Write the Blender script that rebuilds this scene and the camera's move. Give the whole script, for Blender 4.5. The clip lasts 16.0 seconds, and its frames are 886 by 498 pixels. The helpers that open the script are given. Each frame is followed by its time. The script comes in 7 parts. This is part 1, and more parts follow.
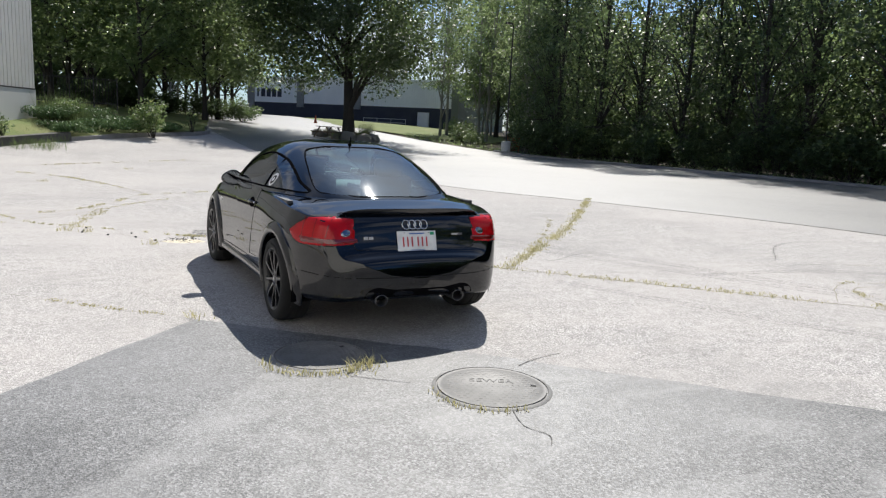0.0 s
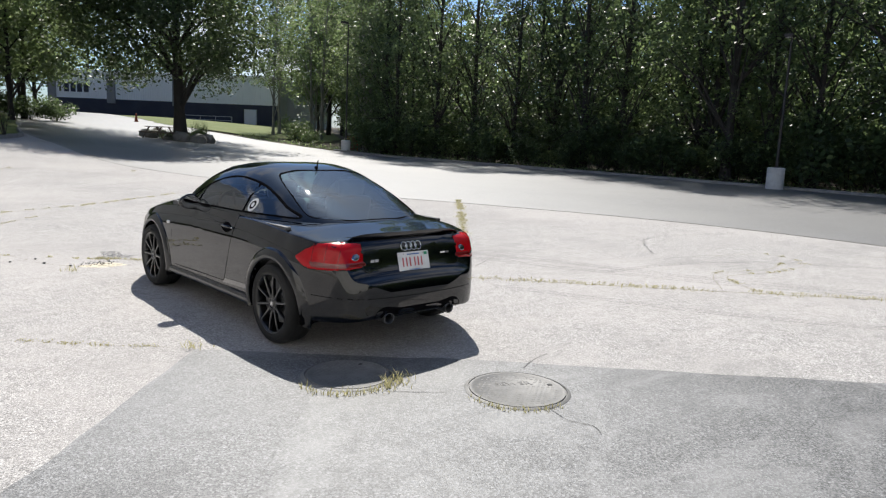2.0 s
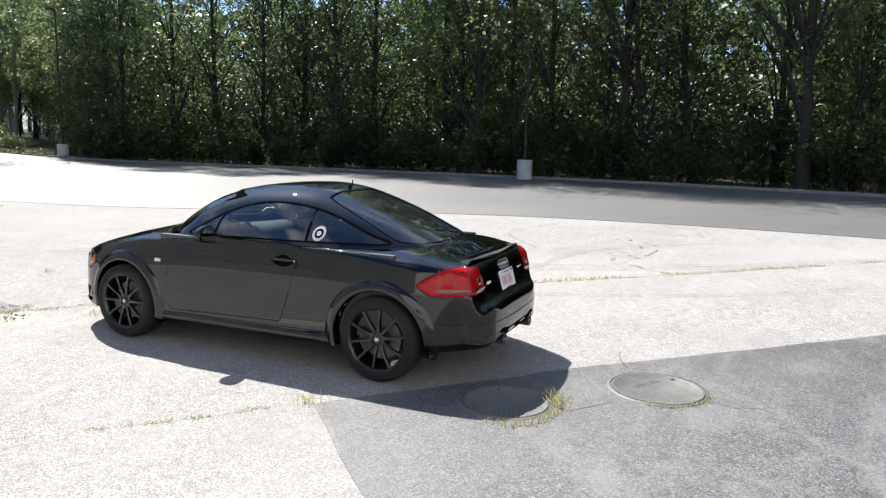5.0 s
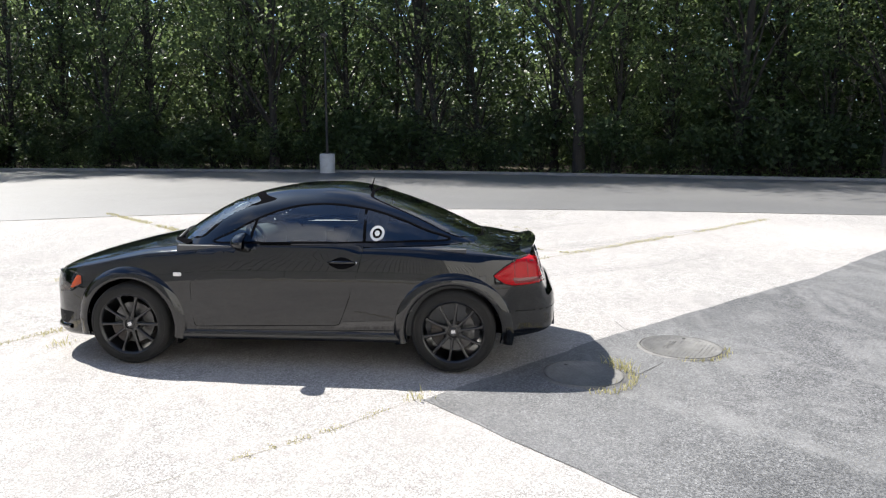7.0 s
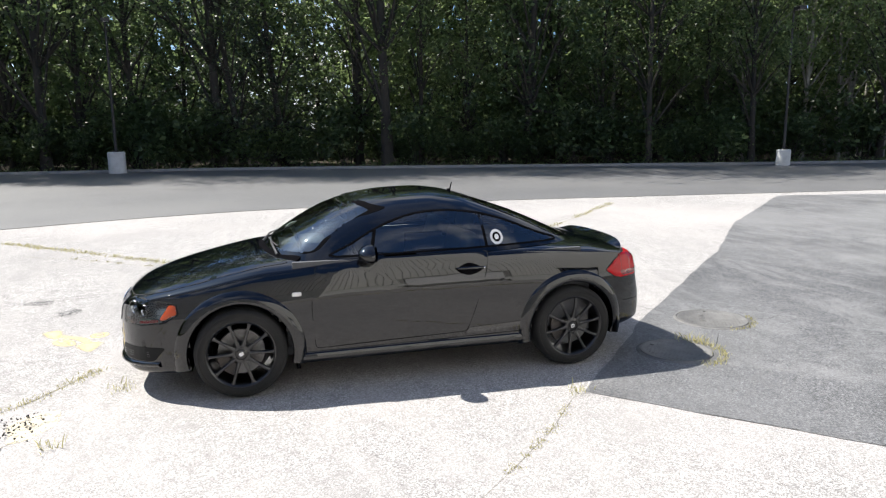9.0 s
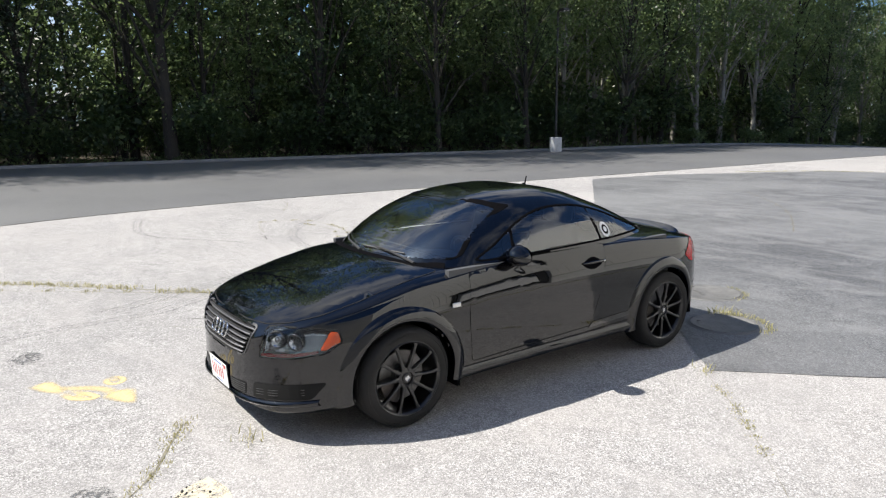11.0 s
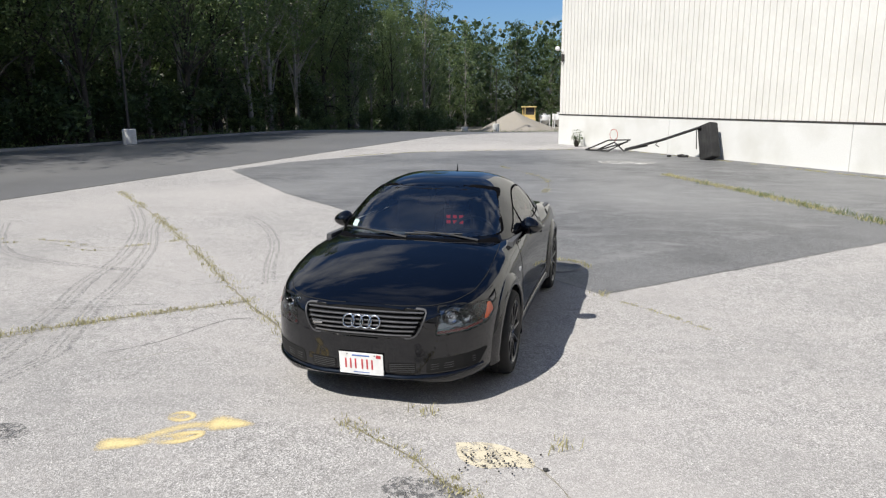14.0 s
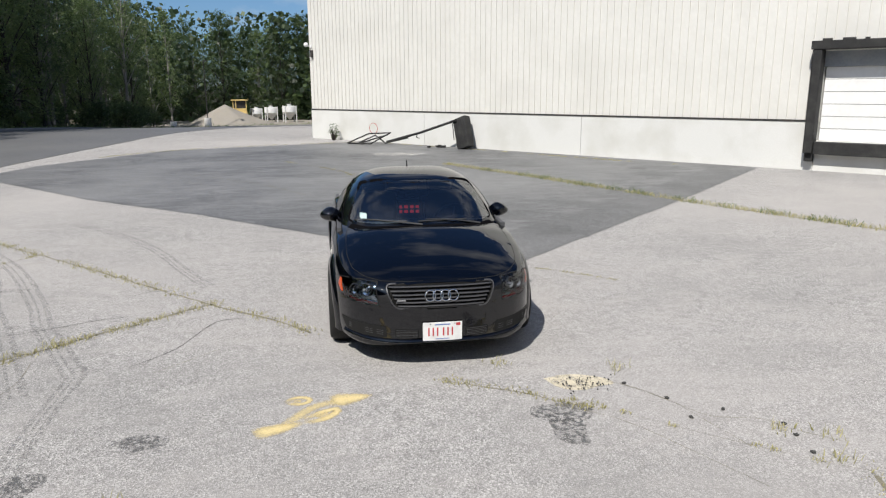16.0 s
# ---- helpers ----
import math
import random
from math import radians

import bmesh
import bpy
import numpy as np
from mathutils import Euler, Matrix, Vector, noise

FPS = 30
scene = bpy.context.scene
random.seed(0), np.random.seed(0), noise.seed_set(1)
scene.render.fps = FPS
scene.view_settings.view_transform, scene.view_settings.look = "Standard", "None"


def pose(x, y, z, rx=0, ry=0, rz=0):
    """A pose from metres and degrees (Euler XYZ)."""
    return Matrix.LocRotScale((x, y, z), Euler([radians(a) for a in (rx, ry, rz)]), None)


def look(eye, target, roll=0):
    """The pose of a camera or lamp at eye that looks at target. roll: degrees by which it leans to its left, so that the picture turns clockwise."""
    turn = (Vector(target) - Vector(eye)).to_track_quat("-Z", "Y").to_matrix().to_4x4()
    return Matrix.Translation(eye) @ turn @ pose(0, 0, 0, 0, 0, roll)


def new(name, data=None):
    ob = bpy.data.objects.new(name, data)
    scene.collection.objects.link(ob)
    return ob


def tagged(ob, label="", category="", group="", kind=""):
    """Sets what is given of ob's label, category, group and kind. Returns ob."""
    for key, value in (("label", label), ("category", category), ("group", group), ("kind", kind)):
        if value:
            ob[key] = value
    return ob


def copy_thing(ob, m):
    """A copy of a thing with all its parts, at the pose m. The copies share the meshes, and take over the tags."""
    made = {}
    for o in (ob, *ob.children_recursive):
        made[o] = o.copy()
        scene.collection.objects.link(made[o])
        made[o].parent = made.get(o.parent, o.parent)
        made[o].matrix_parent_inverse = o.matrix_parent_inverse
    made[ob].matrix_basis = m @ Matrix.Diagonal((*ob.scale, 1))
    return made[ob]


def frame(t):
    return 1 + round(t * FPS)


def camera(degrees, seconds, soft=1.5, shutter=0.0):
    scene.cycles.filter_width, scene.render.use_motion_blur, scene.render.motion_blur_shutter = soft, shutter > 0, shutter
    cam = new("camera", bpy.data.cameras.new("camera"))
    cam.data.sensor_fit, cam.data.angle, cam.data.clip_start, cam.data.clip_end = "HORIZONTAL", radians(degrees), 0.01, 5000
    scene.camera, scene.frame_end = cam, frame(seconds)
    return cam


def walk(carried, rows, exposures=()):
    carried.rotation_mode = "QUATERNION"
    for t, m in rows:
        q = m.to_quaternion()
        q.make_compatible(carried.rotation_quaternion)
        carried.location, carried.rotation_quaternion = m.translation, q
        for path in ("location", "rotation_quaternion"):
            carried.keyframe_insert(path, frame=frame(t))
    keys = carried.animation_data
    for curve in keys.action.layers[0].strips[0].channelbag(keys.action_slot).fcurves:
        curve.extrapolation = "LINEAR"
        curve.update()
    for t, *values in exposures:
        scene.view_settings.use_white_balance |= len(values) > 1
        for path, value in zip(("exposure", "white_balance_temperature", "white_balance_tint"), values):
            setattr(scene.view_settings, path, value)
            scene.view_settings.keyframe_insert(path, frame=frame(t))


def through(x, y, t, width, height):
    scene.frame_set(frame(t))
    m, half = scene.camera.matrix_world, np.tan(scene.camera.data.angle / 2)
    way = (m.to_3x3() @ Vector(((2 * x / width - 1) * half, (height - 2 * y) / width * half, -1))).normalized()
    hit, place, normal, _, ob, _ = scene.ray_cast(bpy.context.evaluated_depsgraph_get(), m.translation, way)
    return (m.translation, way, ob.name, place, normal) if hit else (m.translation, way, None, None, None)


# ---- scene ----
# ---------------------------------------------------------------- camera
cam = camera(64.6, 16.0, 1.25)
PATH = [
    (0, (0.23, 0.038, 1.448), (1.196, 1.758, 1.118), 2.9),
    (0.5, (-0.132, 0.092, 1.502), (0.942, 1.747, 1.174), 2.8),
    (1, (-0.468, 0.149, 1.552), (0.713, 1.731, 1.228), 2.8),
    (1.5, (-0.742, 0.26, 1.596), (0.542, 1.76, 1.276), 2.65),
    (2, (-1.011, 0.428, 1.629), (0.349, 1.86, 1.31), 2.6),
    (2.5, (-1.285, 0.654, 1.651), (0.135, 2.027, 1.335), 2.6),
    (3, (-1.565, 1.01, 1.676), (-0.078, 2.31, 1.362), 2.45),
    (3.5, (-1.819, 1.428, 1.679), (-0.235, 2.608, 1.367), 2.2),
    (4, (-2.055, 1.862, 1.694), (-0.383, 2.914, 1.382), 2.0),
    (4.2, (-2.147, 2.053, 1.697), (-0.443, 3.053, 1.387), 1.9),
    (6.3, (-3.11, 4.028, 1.67), (-1.17, 4.403, 1.363), 0.4),
    (6.5, (-3.163, 4.242, 1.674), (-1.211, 4.547, 1.364), 0.35),
    (7, (-3.253, 4.823, 1.694), (-1.283, 4.959, 1.38), 0.15),
    (7.5, (-3.311, 5.431, 1.722), (-1.337, 5.396, 1.402), 0.05),
    (8, (-3.326, 6.089, 1.752), (-1.363, 5.886, 1.427), -0.1),
    (8.5, (-3.243, 6.757, 1.774), (-1.305, 6.387, 1.443), -0.3),
    (9, (-3.062, 7.43, 1.796), (-1.165, 6.896, 1.457), -0.5),
    (9.2, (-2.949, 7.682, 1.809), (-1.072, 7.083, 1.465), -0.6),
    (11.3, (-1.436, 10.0, 1.845), (0.054, 8.72, 1.469), -0.6),
    (11.5, (-1.303, 10.196, 1.847), (0.118, 8.84, 1.469), -0.6),
    (12, (-0.94, 10.661, 1.872), (0.299, 9.14, 1.484), -0.5),
    (12.5, (-0.537, 11.113, 1.894), (0.55, 9.481, 1.499), -0.5),
    (13, (-0.107, 11.574, 1.925), (0.806, 9.84, 1.522), -0.55),
    (13.5, (0.366, 11.987, 1.949), (1.063, 10.159, 1.538), -0.5),
    (14, (0.914, 12.372, 1.979), (1.412, 10.481, 1.56), -0.5),
    (14.5, (1.475, 12.682, 2.008), (1.739, 10.746, 1.58), -0.4),
    (15, (2.075, 12.947, 2.037), (2.131, 10.996, 1.604), -0.4),
    (15.5, (2.709, 13.209, 2.074), (2.584, 11.261, 1.637), -0.4),
    (16, (3.358, 13.393, 2.114), (3.039, 11.469, 1.669), -0.3),
]
EXPOSURES = [(0, 0.56), (2, 0.56), (4, 0.74), (7, 1.03), (9, 0.99), (11.5, 0.66), (12.5, 0.54), (14, 0.34), (16, 0.15)]
walk(cam, [(t, look(eye, target, roll)) for t, eye, target, roll in PATH], EXPOSURES)

# ---------------------------------------------------------------- light
SUN_TO = Vector((0.40, 0.55, 0.84)).normalized()      # towards the sun
world = bpy.data.worlds.new("sky")
scene.world = world
world.use_nodes = True
wt = world.node_tree
sky = wt.nodes.new("ShaderNodeTexSky")
sky.sky_type = "NISHITA"
sky.sun_disc = False
sky.altitude, sky.dust_density, sky.ozone_density = 200.0, 1.8, 1.6
sky.sun_elevation = math.asin(SUN_TO.z)
sky.sun_rotation = math.atan2(SUN_TO.x, SUN_TO.y)
wbg = next(n for n in wt.nodes if n.type == "BACKGROUND")
wbg.inputs["Strength"].default_value = 0.054
# fair-weather cloud banks low in the sky, thinning out towards the zenith
wco = wt.nodes.new("ShaderNodeTexCoord")
wmap = wt.nodes.new("ShaderNodeMapping")
wmap.inputs["Scale"].default_value = (1.0, 1.0, 2.6)
wmap.inputs["Location"].default_value = (3.1, 1.7, 0.4)
wno = wt.nodes.new("ShaderNodeTexNoise")
wno.inputs["Scale"].default_value, wno.inputs["Detail"].default_value, wno.inputs["Roughness"].default_value = 2.3, 7.0, 0.58
wrp = wt.nodes.new("ShaderNodeValToRGB")
wrp.color_ramp.elements[0].position, wrp.color_ramp.elements[1].position = 0.49, 0.71
wmx = wt.nodes.new("ShaderNodeMix")
wmx.data_type = "RGBA"
wmx.inputs[7].default_value = (12.0, 12.1, 12.3, 1)
wt.links.new(wco.outputs["Generated"], wmap.inputs[0])
wt.links.new(wmap.outputs[0], wno.inputs["Vector"])
wt.links.new(wno.outputs["Fac"], wrp.inputs[0])
wse = wt.nodes.new("ShaderNodeSeparateXYZ")
wlow = wt.nodes.new("ShaderNodeMapRange")
wlow.interpolation_type = "SMOOTHSTEP"
wlow.inputs[1].default_value, wlow.inputs[2].default_value, wlow.inputs[3].default_value, wlow.inputs[4].default_value = 0.66, 0.97, 1.0, 0.2
wmu = wt.nodes.new("ShaderNodeMath")
wmu.operation = "MULTIPLY"
wt.links.new(wco.outputs["Generated"], wse.inputs[0])
wt.links.new(wse.outputs["Z"], wlow.inputs[0])
wt.links.new(wrp.outputs[0], wmu.inputs[0])
wt.links.new(wlow.outputs[0], wmu.inputs[1])
wt.links.new(wmu.outputs[0], wmx.inputs[0])
wtint = wt.nodes.new("ShaderNodeMix")          # deep summer blue
wtint.data_type, wtint.blend_type = "RGBA", "MULTIPLY"
wtint.inputs[0].default_value = 1.0
wtint.inputs[7].default_value = (0.70, 0.98, 1.34, 1)
wt.links.new(sky.outputs[0], wtint.inputs[6])
# summer haze: the sky grows lighter towards the horizon
whz = wt.nodes.new("ShaderNodeMapRange")
whz.interpolation_type = "SMOOTHSTEP"
whz.inputs[1].default_value, whz.inputs[2].default_value, whz.inputs[3].default_value, whz.inputs[4].default_value = 0.05, 0.40, 1.45, 1.0
wbr = wt.nodes.new("ShaderNodeVectorMath")
wbr.operation = "SCALE"
wt.links.new(wse.outputs["Z"], whz.inputs[0])
wt.links.new(wtint.outputs[2], wbr.inputs[0])
wt.links.new(whz.outputs[0], wbr.inputs["Scale"])
wt.links.new(wbr.outputs[0], wmx.inputs[6])
wt.links.new(wmx.outputs[2], wbg.inputs["Color"])
sun = new("sun", bpy.data.lights.new("sun", "SUN"))
sun.data.energy, sun.data.angle, sun.data.color = 5.0, radians(0.53), (1.0, 0.958, 0.888)
sun.matrix_world = look(SUN_TO * 50, (0, 0, 0))
# ---------------------------------------------------------------- materials
def graph(name):
    m = bpy.data.materials.new(name)
    m.use_nodes = True
    nt = m.node_tree
    return m, nt, next(n for n in nt.nodes if n.type == "BSDF_PRINCIPLED")


def node(nt, kind, **inputs):
    n = nt.nodes.new(kind)
    for k, v in inputs.items():
        n.inputs[k.replace("_", " ")].default_value = v
    return n


def ramp(nt, src, stops):
    r = nt.nodes.new("ShaderNodeValToRGB")
    while len(r.color_ramp.elements) < len(stops):
        r.color_ramp.elements.new(0.5)
    for e, (p, c) in zip(r.color_ramp.elements, stops):
        e.position, e.color = p, (*c, 1) if len(c) == 3 else c
    nt.links.new(src, r.inputs[0])
    return r.outputs[0]


def mixed(nt, a, b, fac, mode="MIX"):
    """Mix of two colours, each a socket or a triple; fac a socket or a number."""
    x = nt.nodes.new("ShaderNodeMix")
    x.data_type, x.blend_type = "RGBA", mode
    for i, v in ((0, fac), (6, a), (7, b)):
        if isinstance(v, bpy.types.NodeSocket):
            nt.links.new(v, x.inputs[i])
        else:
            x.inputs[i].default_value = v if i == 0 else (*v, 1)
    return x.outputs[2]


def coords(nt, stretch=None):
    c = nt.nodes.new("ShaderNodeTexCoord").outputs["Object"]
    if stretch:
        mp = nt.nodes.new("ShaderNodeMapping")
        mp.inputs["Scale"].default_value = stretch
        nt.links.new(c, mp.inputs[0])
        c = mp.outputs[0]
    return c


def noisy(nt, co, scale, detail=4.0, rough=0.55):
    n = node(nt, "ShaderNodeTexNoise", Scale=scale, Detail=detail, Roughness=rough)
    nt.links.new(co, n.inputs["Vector"])
    return n.outputs["Fac"]


def bumped(nt, bsdf, height, strength, distance):
    b = node(nt, "ShaderNodeBump", Strength=strength, Distance=distance)
    nt.links.new(height, b.inputs["Height"])
    nt.links.new(b.outputs[0], bsdf.inputs["Normal"])


def worn(name, c1, c2, c3=None, fine=40.0, coarse=1.5, rough=0.8, bump=0.2, depth=0.004, metal=0.0, stretch=None, vary=0.0):
    """A plain weathered surface: grain between two colours, stains of a third at a larger scale."""
    m, nt, bsdf = graph(name)
    co = coords(nt, stretch)
    f, g = noisy(nt, co, fine), noisy(nt, co, coarse, 5.0)
    col = mixed(nt, c1, c2, ramp(nt, f, [(0.3, (0, 0, 0)), (0.7, (1, 1, 1))]))
    col = mixed(nt, col, c3 or c2, ramp(nt, g, [(0.45, (0, 0, 0)), (0.72, (0.8, 0.8, 0.8))]))
    if vary:
        o = nt.nodes.new("ShaderNodeObjectInfo").outputs["Random"]
        col = mixed(nt, col, tuple(v * (1 - vary) for v in c1), o)
    nt.links.new(col, bsdf.inputs["Base Color"])
    bsdf.inputs["Roughness"].default_value, bsdf.inputs["Metallic"].default_value = rough, metal
    if bump:
        bumped(nt, bsdf, f, bump, depth)
    return m


def asphalt(name, dark, light, stain, pale, grain=170.0, bump=0.5, rough=0.82, spec=0.35, mottle=0.4, sweep=0.0):
    """Old asphalt: stones of mixed tone, fine grit, wide stains and pale dusty areas."""
    m, nt, bsdf = graph(name)
    co = coords(nt)
    v = node(nt, "ShaderNodeTexVoronoi", Scale=grain)
    nt.links.new(co, v.inputs["Vector"])
    sep = nt.nodes.new("ShaderNodeSeparateColor")
    nt.links.new(v.outputs["Color"], sep.inputs[0])
    stones = ramp(nt, sep.outputs[0], [(0.0, dark), (0.55, tuple((a + b) / 2 for a, b in zip(dark, light))), (0.9, light), (1.0, tuple(min(1, c * 1.5) for c in light))])
    w = node(nt, "ShaderNodeTexVoronoi", Scale=grain * 0.75)
    nt.links.new(co, w.inputs["Vector"])
    sep2 = nt.nodes.new("ShaderNodeSeparateColor")
    nt.links.new(w.outputs["Color"], sep2.inputs[0])
    stones = mixed(nt, stones, ramp(nt, sep2.outputs[1], [(0.0, tuple(c * 0.55 for c in dark)), (0.35, dark), (0.8, light), (1.0, tuple(min(1, c * 1.35) for c in light))]), mottle)
    mid = noisy(nt, co, 9.0, 6.0, 0.6)
    col = mixed(nt, stones, tuple(c * 0.75 for c in dark), ramp(nt, mid, [(0.48, (0, 0, 0)), (0.8, (0.5, 0.5, 0.5))]))
    big, vast = noisy(nt, co, 0.55, 6.0, 0.6), noisy(nt, co, 0.16, 4.0)
    col = mixed(nt, col, stain, ramp(nt, big, [(0.46, (0, 0, 0)), (0.72, (0.7, 0.7, 0.7))]))
    col = mixed(nt, col, pale, ramp(nt, vast, [(0.42, (0, 0, 0)), (0.68, (0.6, 0.6, 0.6))]))
    if sweep:
        # pale dust dragged about in long streaks
        st = node(nt, "ShaderNodeTexNoise", Scale=1.3, Detail=7.0, Roughness=0.62, Distortion=1.6)
        nt.links.new(coords(nt, (0.6, 1.3, 1.0)), st.inputs["Vector"])
        col = mixed(nt, col, pale, ramp(nt, st.outputs["Fac"], [(0.47, (0, 0, 0)), (0.66, (sweep, sweep, sweep))]))
    nt.links.new(col, bsdf.inputs["Base Color"])
    bsdf.inputs["Roughness"].default_value = rough
    bsdf.inputs["Specular IOR Level"].default_value = spec
    bumped(nt, bsdf, v.outputs["Distance"], bump, 0.004)
    return m


def plain(name, col, rough=0.5, metal=0.0, coat=0.0, spec=0.5):
    m, nt, bsdf = graph(name)
    co = coords(nt)
    c = mixed(nt, col, tuple(v * 0.8 for v in col), ramp(nt, noisy(nt, co, 14.0), [(0.4, (0, 0, 0)), (0.7, (1, 1, 1))]))
    nt.links.new(c, bsdf.inputs["Base Color"])
    bsdf.inputs["Roughness"].default_value, bsdf.inputs["Metallic"].default_value = rough, metal
    bsdf.inputs["Coat Weight"].default_value, bsdf.inputs["Specular IOR Level"].default_value = coat, spec
    bsdf.inputs["Coat Roughness"].default_value = 0.03
    return m


def leafy(name, c1, c2, c3, through=0.35, shine=(0.36, 0.44, 0.22), gloss=0.5, share=0.35):
    """Leaves: tone by leaf and by tree, light shining through; the palest few, c3, paint sun flecks in the woods."""
    m, nt, bsdf = graph(name)
    isl = nt.nodes.new("ShaderNodeNewGeometry").outputs["Random Per Island"]
    obj = nt.nodes.new("ShaderNodeObjectInfo").outputs["Random"]
    col = ramp(nt, isl, [(0.0, c1), (0.72, c2), (0.88, tuple(v * 1.25 for v in c2)), (1.0, c3)])
    col = mixed(nt, col, tuple(v * 0.55 for v in c1), ramp(nt, obj, [(0.3, (0, 0, 0)), (1.0, (0.5, 0.5, 0.5))]))
    nt.links.new(col, bsdf.inputs["Base Color"])
    bsdf.inputs["Roughness"].default_value = 0.42
    bsdf.inputs["Specular IOR Level"].default_value = gloss
    tr = nt.nodes.new("ShaderNodeBsdfTranslucent")
    nt.links.new(mixed(nt, col, shine, share), tr.inputs["Color"])
    mx = nt.nodes.new("ShaderNodeMixShader")
    mx.inputs[0].default_value = through
    nt.links.new(bsdf.outputs[0], mx.inputs[1])
    nt.links.new(tr.outputs[0], mx.inputs[2])
    out = next(n for n in nt.nodes if n.type == "OUTPUT_MATERIAL")
    nt.links.new(mx.outputs[0], out.inputs["Surface"])
    return m


def glazing(name, tint, rough=0.02, ior=1.6):
    """Thin tinted pane: passes tinted light straight, mirrors by Fresnel."""
    m, nt, bsdf = graph(name)
    tp = nt.nodes.new("ShaderNodeBsdfTransparent")
    tp.inputs[0].default_value = (*tint, 1)
    gl = nt.nodes.new("ShaderNodeBsdfGlossy")
    gl.inputs["Roughness"].default_value = rough
    fr = nt.nodes.new("ShaderNodeFresnel")
    fr.inputs[0].default_value = ior
    mx = nt.nodes.new("ShaderNodeMixShader")
    nt.links.new(fr.outputs[0], mx.inputs[0])
    nt.links.new(tp.outputs[0], mx.inputs[1])
    nt.links.new(gl.outputs[0], mx.inputs[2])
    out = next(n for n in nt.nodes if n.type == "OUTPUT_MATERIAL")
    nt.links.new(mx.outputs[0], out.inputs["Surface"])
    return m


LOT = asphalt("old_asphalt", (0.14, 0.135, 0.132), (0.54, 0.525, 0.512), (0.26, 0.252, 0.246), (0.42, 0.398, 0.383), 150.0, rough=0.92, spec=0.15, sweep=0.35, mottle=0.35)
PATCHED = asphalt("newer_asphalt", (0.026, 0.027, 0.029), (0.22, 0.222, 0.226), (0.028, 0.029, 0.032), (0.25, 0.25, 0.25), 125.0, 0.35, rough=0.6, spec=0.6, sweep=0.52, mottle=0.45)
SEALED = asphalt("sealed_asphalt", (0.03, 0.031, 0.033), (0.22, 0.222, 0.226), (0.033, 0.034, 0.037), (0.20, 0.20, 0.203), 125.0, 0.35, rough=0.6, spec=0.6, sweep=0.25, mottle=0.45)
ROADWAY = asphalt("road_asphalt", (0.085, 0.085, 0.09), (0.175, 0.175, 0.176), (0.10, 0.10, 0.103), (0.165, 0.163, 0.16), 120.0, 0.3, 0.55, 0.8, sweep=0.25)
CONCRETE = worn("concrete", (0.66, 0.66, 0.645), (0.60, 0.60, 0.58), (0.52, 0.515, 0.48), 30.0, 0.8, 0.9, 0.15)
KERB = worn("kerb_stone", (0.30, 0.29, 0.28), (0.22, 0.215, 0.21), (0.16, 0.155, 0.15), 40.0, 2.0, 0.9, 0.3)
SOIL = worn("forest_soil", (0.075, 0.055, 0.038), (0.045, 0.035, 0.025), (0.05, 0.055, 0.02), 12.0, 0.7, 0.95, 0.5, 0.03)
LAWN = worn("lawn", (0.12, 0.15, 0.035), (0.075, 0.11, 0.025), (0.17, 0.16, 0.06), 25.0, 0.5, 0.95, 0.5, 0.03)
DIRT = worn("crack_dirt", (0.23, 0.21, 0.16), (0.14, 0.128, 0.095), (0.27, 0.25, 0.17), 60.0, 5.0, 0.95, 0.4)
GRAVEL = worn("gravel", (0.34, 0.31, 0.27), (0.24, 0.22, 0.19), (0.30, 0.27, 0.22), 18.0, 1.0, 0.95, 0.8, 0.05)
BARK = worn("bark", (0.050, 0.043, 0.036), (0.028, 0.024, 0.020), (0.04, 0.04, 0.032), 22.0, 3.0, 0.95, 0.8, 0.02, stretch=(1, 1, 0.25))
PALEBARK = worn("pale_bark", (0.33, 0.315, 0.285), (0.20, 0.19, 0.165), (0.12, 0.108, 0.092), 18.0, 3.0, 0.95, 0.6, 0.015, stretch=(1, 1, 0.3))
# the pale third tone of the woods' leaves paints sun flecks
LEAF = leafy("leaves", (0.023, 0.041, 0.019), (0.047, 0.077, 0.034), (0.25, 0.33, 0.16), 0.46, (0.37, 0.50, 0.20), 0.45, 0.34)
LEAFLIGHT = leafy("light_leaves", (0.042, 0.068, 0.026), (0.085, 0.128, 0.05), (0.34, 0.42, 0.20), 0.52, (0.46, 0.58, 0.24), 0.5, 0.45)
LEAFDARK = leafy("evergreen_leaves", (0.014, 0.025, 0.015), (0.024, 0.040, 0.023), (0.14, 0.18, 0.11), 0.25, gloss=0.5, share=0.25)
LEAFSUN = leafy("garden_leaves", (0.07, 0.12, 0.03), (0.11, 0.17, 0.04), (0.24, 0.26, 0.08), 0.35)
BLADE = leafy("grass_blades", (0.34, 0.33, 0.15), (0.50, 0.46, 0.26), (0.66, 0.60, 0.41), 0.4, (0.55, 0.50, 0.28), 0.2)
STEEL = worn("dark_steel", (0.035, 0.035, 0.036), (0.025, 0.024, 0.024), (0.06, 0.045, 0.036), 30.0, 4.0, 0.6, 0.1)


# ---------------------------------------------------------------- building tools
def mesh_from(name, verts, faces, material, smooth=False):
    me = bpy.data.meshes.new(name)
    me.from_pydata([tuple(v) for v in verts], [], [tuple(f) for f in faces])
    me.materials.append(material)
    if smooth:
        me.shade_smooth()
    me.update()
    return me


